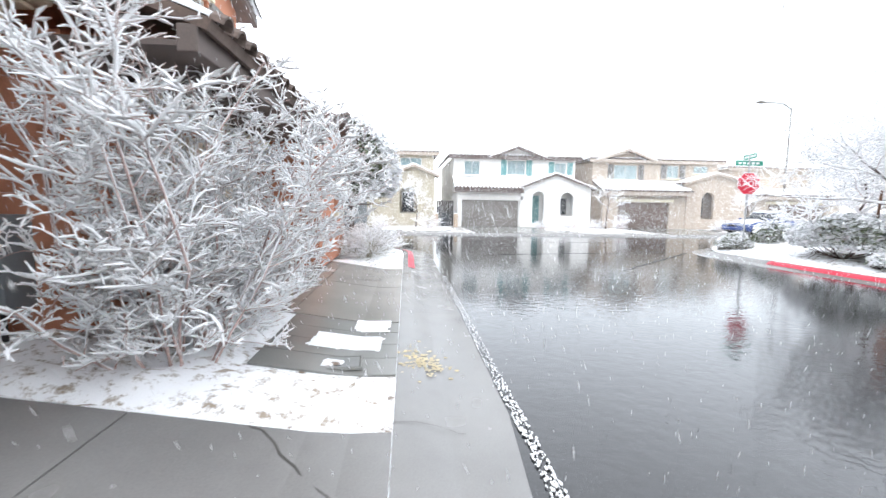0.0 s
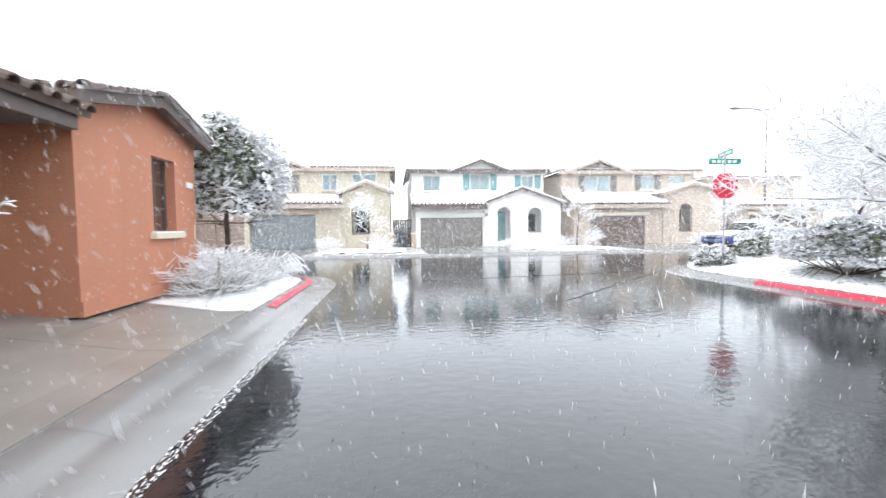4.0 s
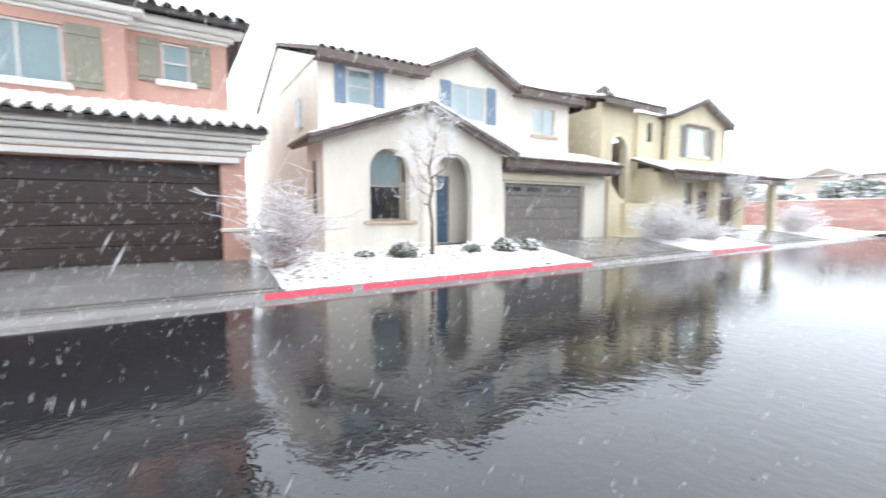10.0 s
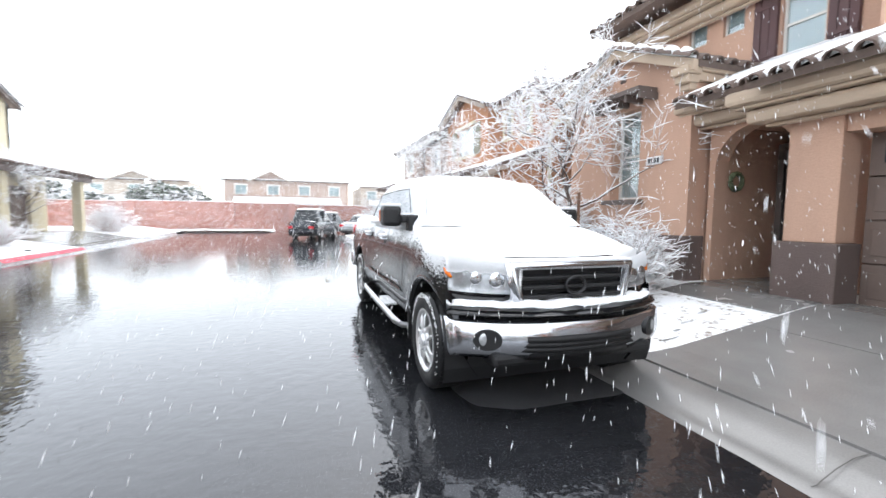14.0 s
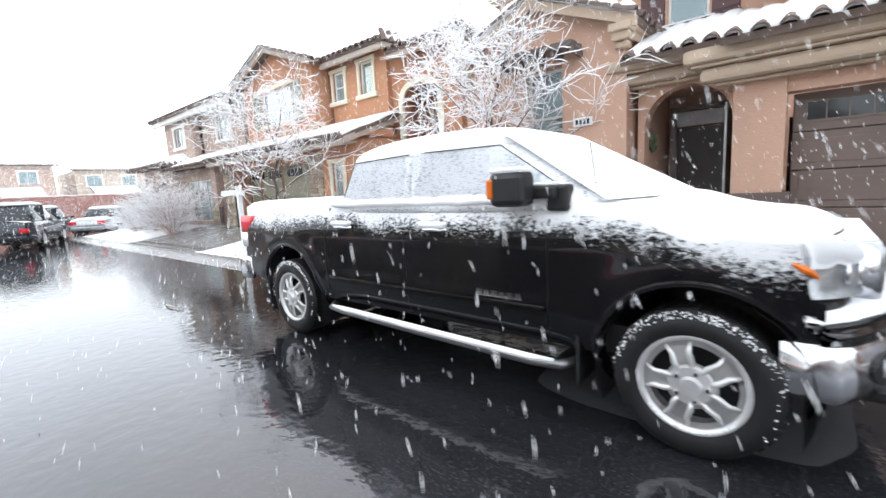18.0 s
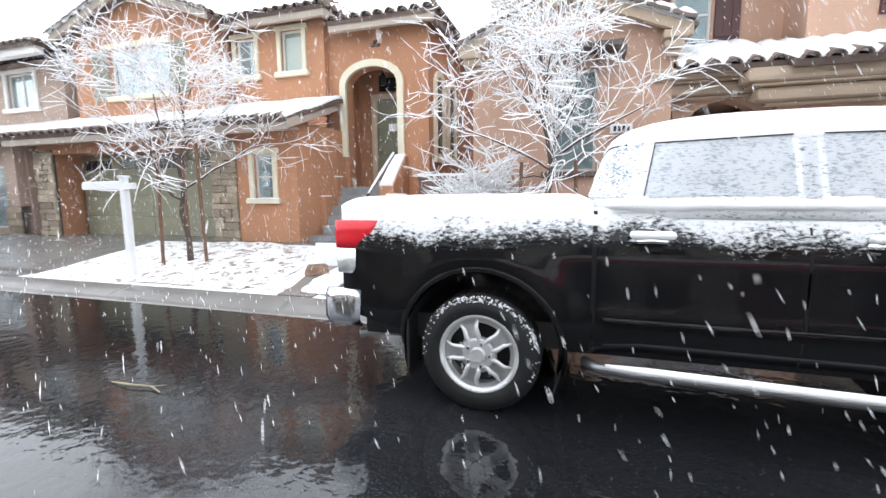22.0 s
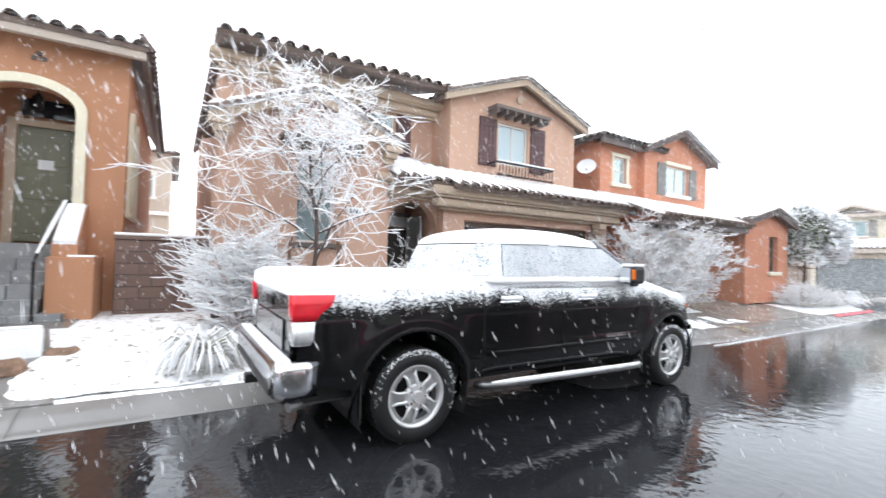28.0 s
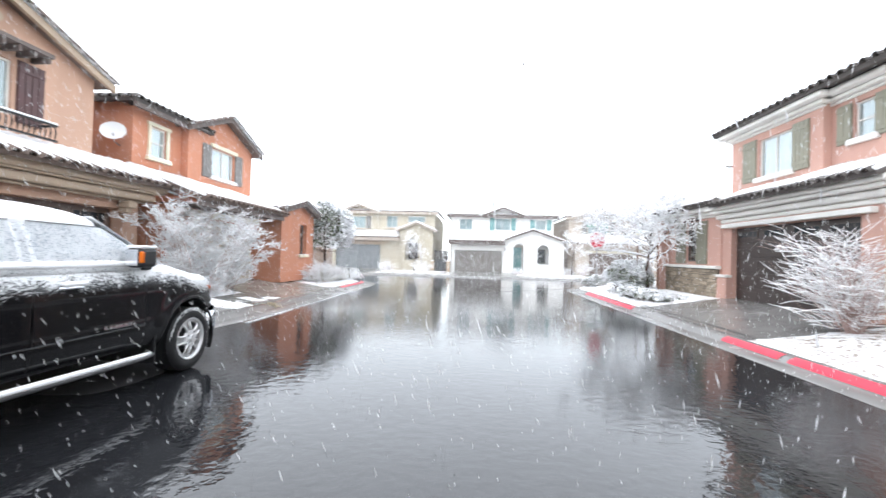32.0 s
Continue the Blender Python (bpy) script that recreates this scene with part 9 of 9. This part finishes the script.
# houses beyond the end wall, facing the street (local x = -world x, local y = -world y)
def south_house(label, x0, x1, y, ze, peak, mat):
    h = house("house", 180, (x0 + x1) / 2, y + 4, 0.0, label)
    pts = [(x0, 0), (x1, 0), (x1, ze)]
    if peak:
        a, b, c, zp = peak
        pts += [(b, ze), (c, zp), (a, ze)]
    pts.append((x0, ze))
    n = max(2, int((x1 - x0) / 3.2))
    hs = []
    for k in range(n):
        c = x0 + (x1 - x0) * (k + 0.5) / n
        hs.append((c - 0.6, c + 0.6, ze - 1.6, ze - 0.5))
    wall(h, pts, [rect(*q) for q in hs], y, mat)
    for q in hs:
        window(h, *q, y, trim=M_TRIM_WHITE, tw=0.1)
    body(h, x0, x1, y, y + 9, 0, ze, mat)
    roof(h, (x0 - 0.4, y - 0.4, ze + 0.03), (x1 + 0.4, y - 0.4, ze + 0.03), (x1 - 1.5, y + 4.5, ze + 1.5), (x0 + 1.5, y + 4.5, ze + 1.5), M_ROOF, near=False)
    if peak:
        gable(h, peak[0], peak[1], peak[2], ze + 0.02, peak[3] + 0.05, y - 0.5, y + 4, 0.25, M_ROOF, near=False, front_tiles=False)
    roof(h, (x0 + 1, y - 2.0, 2.6), (x1 - 1, y - 2.0, 2.6), (x1 - 1, y, 3.4), (x0 + 1, y, 3.4), M_ROOF, near=False, tiles=False)


def gap_house():
    """A house on the next street, seen between the stair house and the tan one (local x = world y, local y = -world x)."""
    h = house("house", 90, -6, 26, 0.4, "pale tan two-storey house on the next street")
    wall(h, rect(-10.0, -2.05, 0.3, 6.3), [rect(-3.6, -2.75, 4.1, 5.2)], 22, M_BEIGE)
    window(h, -3.6, -2.75, 4.1, 5.2, 22, trim=M_TRIM_WHITE, tw=0.1, sill=M_TRIM_WHITE)
    part("ledge", boxes((-10.0, -2.05, 21.8, 22.0, 3.25, 3.42), bev=0.02), M_SNOW, h)
    part("side_wall", boxes((-2.25, -2.05, 22.28, 31, 0.3, 6.3)), M_BEIGE, h)
    part("rear_wall", boxes((-10.0, -2.05, 31, 31.25, 0.3, 6.3)), M_BEIGE, h)
    part("side_wall", boxes((-10.0, -9.8, 22.28, 31, 0.3, 6.3)), M_BEIGE, h)
    hip(h, -10.3, -1.75, 21.6, 31.4, 6.3, 7.6, M_ROOF)


gap_house()
south_house("pale two-storey house behind the end wall", -8.6, 5.4, 48, 5.3, (-5.8, -1.6, -3.6, 6.35), M_GREYTAN)
south_house("pale house further behind the end wall", 7.2, 13.0, 50, 5.0, None, M_BEIGE)
south_house("pale house further behind the end wall", -24, -13, 52, 5.2, (-21, -16, -18.5, 6.2), M_BEIGE)


# ---- signs, posts, street furniture ----
def text_mesh(body, size, m, mat, parent, name="letter", depth=0.004):
    """Raised lettering in the built-in font, a mesh for each letter."""
    x = 0.0
    made = []
    for ch in body:
        cu = bpy.data.curves.new(name, "FONT")
        cu.body, cu.size, cu.extrude = ch, size, depth
        tmp = new("tmp_letter", cu)
        dg = bpy.context.evaluated_depsgraph_get()
        me = bpy.data.meshes.new_from_object(tmp.evaluated_get(dg))
        w = max((v.co.x for v in me.vertices), default=size * 0.3) if ch != " " else size * 0.3
        bpy.data.objects.remove(tmp)
        if ch != " ":
            me.materials.append(mat)
            ob = new(name, me)
            ob.parent = parent
            made.append((ob, x))
        x += w + size * 0.1
    for ob, dx in made:
        ob.matrix_basis = m @ Matrix.Translation((dx - x / 2, 0, 0))


def stop_sign():
    s = thing("stop_sign", pose(9.56, 19.84, 0.12, 0, 0, -8), "red octagonal stop sign under green street name blades", "stop sign")
    part("post", tube(bmesh.new(), [(0, 0, -0.1), (0, 0, 3.35)], 0.03, 8), M_STEEL, s)
    bm = bmesh.new()
    oct_ = [(0.375 * math.cos(math.radians(22.5 + 45 * k)), 2.38 + 0.375 * math.sin(math.radians(22.5 + 45 * k))) for k in range(8)]
    part("rim", prism(bm, [(x * 1.06, 2.38 + (z - 2.38) * 1.06) for x, z in oct_], (), -0.036, -0.032), M_SIGNWHITE, s)
    face = part("sign_face", prism(bmesh.new(), oct_, (), -0.042, -0.0365), M_STOPRED, s)
    text_mesh("STOP", 0.27, Matrix.Translation((0, -0.047, 2.29)) @ pose(0, 0, 0, 90, 0, 0), M_SIGNWHITE, face)
    part("sign_back", prism(bmesh.new(), oct_, (), -0.0315, -0.028), M_STEEL, s)
    for z, rz in ((2.98, 8), (3.2, 80)):
        m = Matrix.Rotation(radians(rz), 4, "Z")
        bm = boxes((-0.5, 0.5, -0.006, 0.006, z, z + 0.17), bev=0.003)
        bmesh.ops.transform(bm, matrix=m, verts=bm.verts)
        bl = part("name_blade", bm, M_SIGNGREEN, s, "green street name blade")
        bm = boxes(*[(-0.4 + 0.16 * k, -0.29 + 0.16 * k, -0.009, 0.009, z + 0.05, z + 0.12) for k in range(5)])
        bmesh.ops.transform(bm, matrix=m, verts=bm.verts)
        part("text_bar", bm, M_SIGNWHITE, bl)
    part("blade_snow", boxes((-0.48, 0.48, -0.012, 0.012, 3.15, 3.17), bev=0.005), M_SNOW, s)


stop_sign()

sg = thing("sign_post", Matrix.Translation((-2.54, -6.4, 0.14)), "white wooden post with an empty arm for a hanging sign", "sign post")
part("post", boxes((-0.05, 0.05, -0.05, 0.05, -0.1, 1.6), bev=0.008), M_SIGNWHITE, sg)
part("post_cap", boxes((-0.065, 0.065, -0.065, 0.065, 1.6, 1.64), bev=0.012), M_SIGNWHITE, sg)
part("arm", boxes((-0.045, 0.045, -0.9, 0.22, 1.42, 1.52), bev=0.008), M_SIGNWHITE, sg)
part("arm_snow", boxes((-0.045, 0.045, -0.88, -0.06, 1.52, 1.55), bev=0.012), M_SNOW, sg)
for y in (-0.78, -0.2):
    part("hook", tube(bmesh.new(), [(0, y, 1.42), (0, y, 1.38), (0, y + 0.02, 1.36)], 0.006, 5), M_STEEL, sg)


def boulder(x, y, z, s, seed, label):
    b = thing("boulder", Matrix.Translation((x, y, z)), label, "rock", "rocks by the steps")
    bm = bmesh.new()
    bmesh.ops.create_icosphere(bm, subdivisions=3, radius=1)
    for v in bm.verts:
        q = v.co * 1.0
        k = 1 + 0.28 * noise.noise(q * 1.4 + Vector((seed, 0, 0))) + 0.1 * noise.noise(q * 4 + Vector((0, seed, 0)))
        v.co = Vector((q.x * s[0] * k, q.y * s[1] * k, q.z * s[2] * k + s[2] * 0.5))
    part("stone", bm, M_ROCK, b)
    cap = bmesh.new()
    bmesh.ops.create_icosphere(cap, subdivisions=2, radius=1)
    for v in cap.verts:
        k = 1 + 0.25 * noise.noise(v.co * 2 + Vector((seed, 3, 0)))
        v.co = Vector((v.co.x * s[0] * 0.7 * k, v.co.y * s[1] * 0.7 * k, v.co.z * 0.05 + s[2] * 1.42))
    part("snow_cap", cap, M_SNOW, b, "", True)


boulder(-3.12, -3.28, 0.19, (0.15, 0.19, 0.15), 3, "brown angular rock dusted with snow by the steps")
boulder(-3.62, -2.88, 0.24, (0.13, 0.17, 0.11), 5, "brown angular rock dusted with snow by the steps")
bd = thing("carton", pose(-3.62, -3.33, 0.2, 0, -9, 8), "white snow-covered carton leaning beside the path", "box")
part("body", boxes((-0.12, 0.12, -0.26, 0.26, 0, 0.4), bev=0.02), M_PAPER, bd)
part("snow_cap", boxes((-0.11, 0.11, -0.25, 0.25, 0.4, 0.44), bev=0.02), M_SNOW, bd)
ub = thing("utility_cabinet", pose(-5.25, 9.72, 0.42), "dark grey metal cabinet on thin legs by the wall", "utility cabinet")
part("cabinet", boxes((-0.28, 0.24, -0.42, 0.05, 0.3, 1.05), bev=0.02), M_GARAGE_BLUE, ub)
for dx, dy in ((-0.22, -0.36), (0.18, -0.36), (-0.22, -0.02), (0.18, -0.02)):
    part("leg", tube(bmesh.new(), [(dx, dy, -0.05), (dx, dy, 0.3)], 0.02, 6), M_BLACKPLASTIC, ub)


def street_lamp(x, y, rz, hgt, label):
    s = thing("street_lamp", pose(x, y, 0, 0, 0, rz), label, "street lamp")
    part("pole", tube(bmesh.new(), [(0, 0, 0), (0, 0, hgt * 0.5), (0, 0, hgt)], [0.12, 0.09, 0.06], 10), M_LAMPPAINT, s)
    part("arm", tube(bmesh.new(), [(0, 0, hgt - 0.1), (-0.8, 0, hgt + 0.35), (-2.4, 0, hgt + 0.42)], [0.08, 0.07, 0.055], 8), M_LAMPPAINT, s)
    bm = bmesh.new()
    bmesh.ops.create_uvsphere(bm, u_segments=14, v_segments=8, radius=1, matrix=Matrix.Translation((-2.8, 0, hgt + 0.38)) @ Matrix.Diagonal((0.55, 0.2, 0.12, 1)))
    part("lamp_head", bm, M_LAMPPAINT, s, "", True)


street_lamp(30.5, 41.0, 0, 10.3, "tall steel street lamp with a curved arm")

# two posts, gate and bin between the far houses
for x in (0.05, 1.45):
    p = thing("gate_post", Matrix.Translation((x, 36.4, 0.08)), "short orange-brown post at a side gate", "post", "gate posts")
    part("shaft", boxes((-0.14, 0.14, -0.14, 0.14, 0, 0.95), bev=0.015), M_TRIM_TAN, p)
    part("snow_cap", boxes((-0.16, 0.16, -0.16, 0.16, 0.95, 1.02), bev=0.02), M_SNOW, p)
gt = thing("side_gate", Matrix.Translation((0.75, 37.2, 0.08)), "dark side gate between two houses", "gate")
for k in range(8):
    part("board", boxes((-0.62 + 0.155 * k, -0.48 + 0.155 * k, -0.02, 0.02, 0.05, 1.9), bev=0.006), M_DOOR_DARK, gt)
bn = thing("wheeled_bin", Matrix.Translation((0.75, 36.7, 0.08)), "dark wheeled bin before the side gate", "bin")
part("body", boxes((-0.28, 0.28, -0.28, 0.28, 0.08, 0.95), bev=0.03), M_BIN, bn)
part("lid", boxes((-0.3, 0.3, -0.31, 0.3, 0.95, 1.02), bev=0.02), M_BIN, bn)
for x in (-0.22, 0.22):
    w = bmesh.new()
    bmesh.ops.create_cone(w, cap_ends=True, segments=14, radius1=0.1, radius2=0.1, depth=0.05, matrix=Matrix.Translation((x, 0.24, 0.1)) @ pose(0, 0, 0, 0, 90, 0))
    part("bin_wheel", w, M_TYRE, bn)

# asphalt that the parked truck has kept dry
bm = bmesh.new()
rng = random.Random(77)
ring = []
for k in range(48):
    q = 2 * math.pi * k / 48
    wob = 1 + 0.12 * noise.noise(Vector((math.cos(q) * 2, math.sin(q) * 2, 5.0)))
    ring.append(bm.verts.new((-1.0 + 0.78 * wob * math.copysign(abs(math.cos(q)) ** 0.5, math.cos(q)), 3.55 + 0.92 * wob * math.copysign(abs(math.sin(q)) ** 0.4, math.sin(q)), 0.005)))
bm.faces.new(ring)
tagged(link(bm, "dry_patch", M_DRYROAD), "dry paler asphalt sheltered under the parked truck", "road patch", kind="structure")

# a crack across the driveway apron, filled with wet snow
bm = bmesh.new()
crack = [(-2.99, 8.53), (-2.9, 8.5), (-2.79, 8.38), (-2.73, 8.27), (-2.62, 8.17), (-2.55, 8.06), (-2.41, 7.94), (-2.3, 7.76)]
L = []
for k, (x, y) in enumerate(crack):
    w = 0.006 + 0.006 * abs(noise.noise(Vector((k * 0.8, 2.0, 1.0))))
    L.append([bm.verts.new((x + e * w, y + e * w * 0.6, left_z(x) + 0.0245)) for e in (-1, 1)])
for a, b in zip(L, L[1:]):
    bm.faces.new((a[0], a[1], b[1], b[0]))
tagged(link(bm, "driveway_crack", M_JOINT), "thin dark crack across the driveway concrete", "crack", kind="structure")

# a fallen twig on the asphalt
tw = thing("fallen_twig", Matrix.Translation((0.35, -2.6, 0.012)), "pale broken twig lying on the wet road", "twig")
part("stick", tube(bmesh.new(), [(0, -0.25, 0), (0.02, -0.05, 0.012), (-0.01, 0.15, 0.008), (0.03, 0.28, 0.0)], [0.006, 0.009, 0.008, 0.004], 6), M_GRASSLEAF, tw)
part("side_twig", tube(bmesh.new(), [(-0.01, 0.15, 0.008), (-0.06, 0.24, 0.01)], [0.005, 0.003], 5), M_GRASSLEAF, tw)


# ---- snow in the air ----
STREET_LINE = ((-2.0, 5.9), (0.4, 8.7), (0.6, 8.9), (0.9, 7.6), (2.4, 4.2), (2.65, 1.5), (2.4, -1.1), (3.6, -1.6))


def CLEAR(x, y):
    """Inside the walked lane, which is kept free of flakes."""
    p = Vector((x, y))
    for a, b in zip(STREET_LINE, STREET_LINE[1:]):
        a, b = Vector(a), Vector(b)
        k = max(0.0, min(1.0, (p - a).dot(b - a) / (b - a).length_squared))
        if (p - a.lerp(b, k)).length < 0.75:
            return True
    return False


def falling_snow(n, seed):
    """Spindle-shaped flakes drifting down through the street."""
    rng = random.Random(seed)
    vs, fs = [], []
    for _ in range(n):
        p = Vector((rng.uniform(-5, 9), rng.uniform(-9, 18), rng.uniform(0.1, 5.0)))
        if 0.9 < p.z < 2.1 and CLEAR(p.x, p.y):
            continue
        s = rng.uniform(0.0012, 0.003)
        a = Vector((rng.uniform(0.05, 0.5), rng.uniform(0.1, 0.6), -1)).normalized() * s * rng.uniform(7.0, 15.0)
        b = a.orthogonal().normalized() * s
        c = a.normalized().cross(b)
        i = len(vs)
        vs += [p + a, p - a, p + b, p - b * 0.5 + c * 0.87, p - b * 0.5 - c * 0.87]
        for k in range(3):
            q, w = i + 2 + k, i + 2 + (k + 1) % 3
            fs += [(i, q, w), (i + 1, w, q)]
    me = bpy.data.meshes.new("falling_snow")
    me.from_pydata([tuple(v) for v in vs], [], fs)
    me.materials.append(M_SNOW)
    return tagged(new("falling_snow", me), "scattered snowflakes hanging in the air", "snowflakes", kind="stuff")


def thick_snowfall(n, seed, lo, hi, small, large, away):
    """Clumped flakes filling the air farther off, four faces each; they grow with the distance from the walked lane."""
    rng = np.random.default_rng(seed)
    p = rng.uniform(lo, hi, (n, 3))
    near = np.min([np.hypot(p[:, 0] - x, p[:, 1] - y) for x, y in STREET_LINE], axis=0)
    p, near = p[near > away], near[near > away]
    size = (small + (large - small) * np.clip((near - away) / 18.0, 0, 1)) * rng.uniform(0.7, 1.3, len(p))
    corner = np.array([(1, 1, 1), (1, -1, -1), (-1, 1, -1), (-1, -1, 1)]) / 1.732
    turn = np.linalg.qr(rng.normal(size=(len(p), 3, 3)))[0]
    vs = (p[:, None, :] + size[:, None, None] * np.einsum("ij,njk->nik", corner, turn)).reshape(-1, 3)
    tri = np.array([(0, 1, 2), (0, 3, 1), (0, 2, 3), (1, 3, 2)])
    fs = (4 * np.arange(len(p))[:, None, None] + tri[None]).reshape(-1, 3)
    me = bpy.data.meshes.new("falling_snow")
    me.from_pydata(vs.tolist(), [], fs.tolist())
    me.materials.append(M_SNOW)
    return tagged(new("falling_snow", me), "dense snowfall veiling the far end of the street", "snowflakes", kind="stuff")


falling_snow(50000, 7)
thick_snowfall(90000, 8, (-9, 15.0, 0.1), (26, 36.0, 7.0), 0.006, 0.02, 9.0)
thick_snowfall(60000, 9, (-7, -33.5, 0.1), (15, -9.0, 6.5), 0.006, 0.02, 8.0)
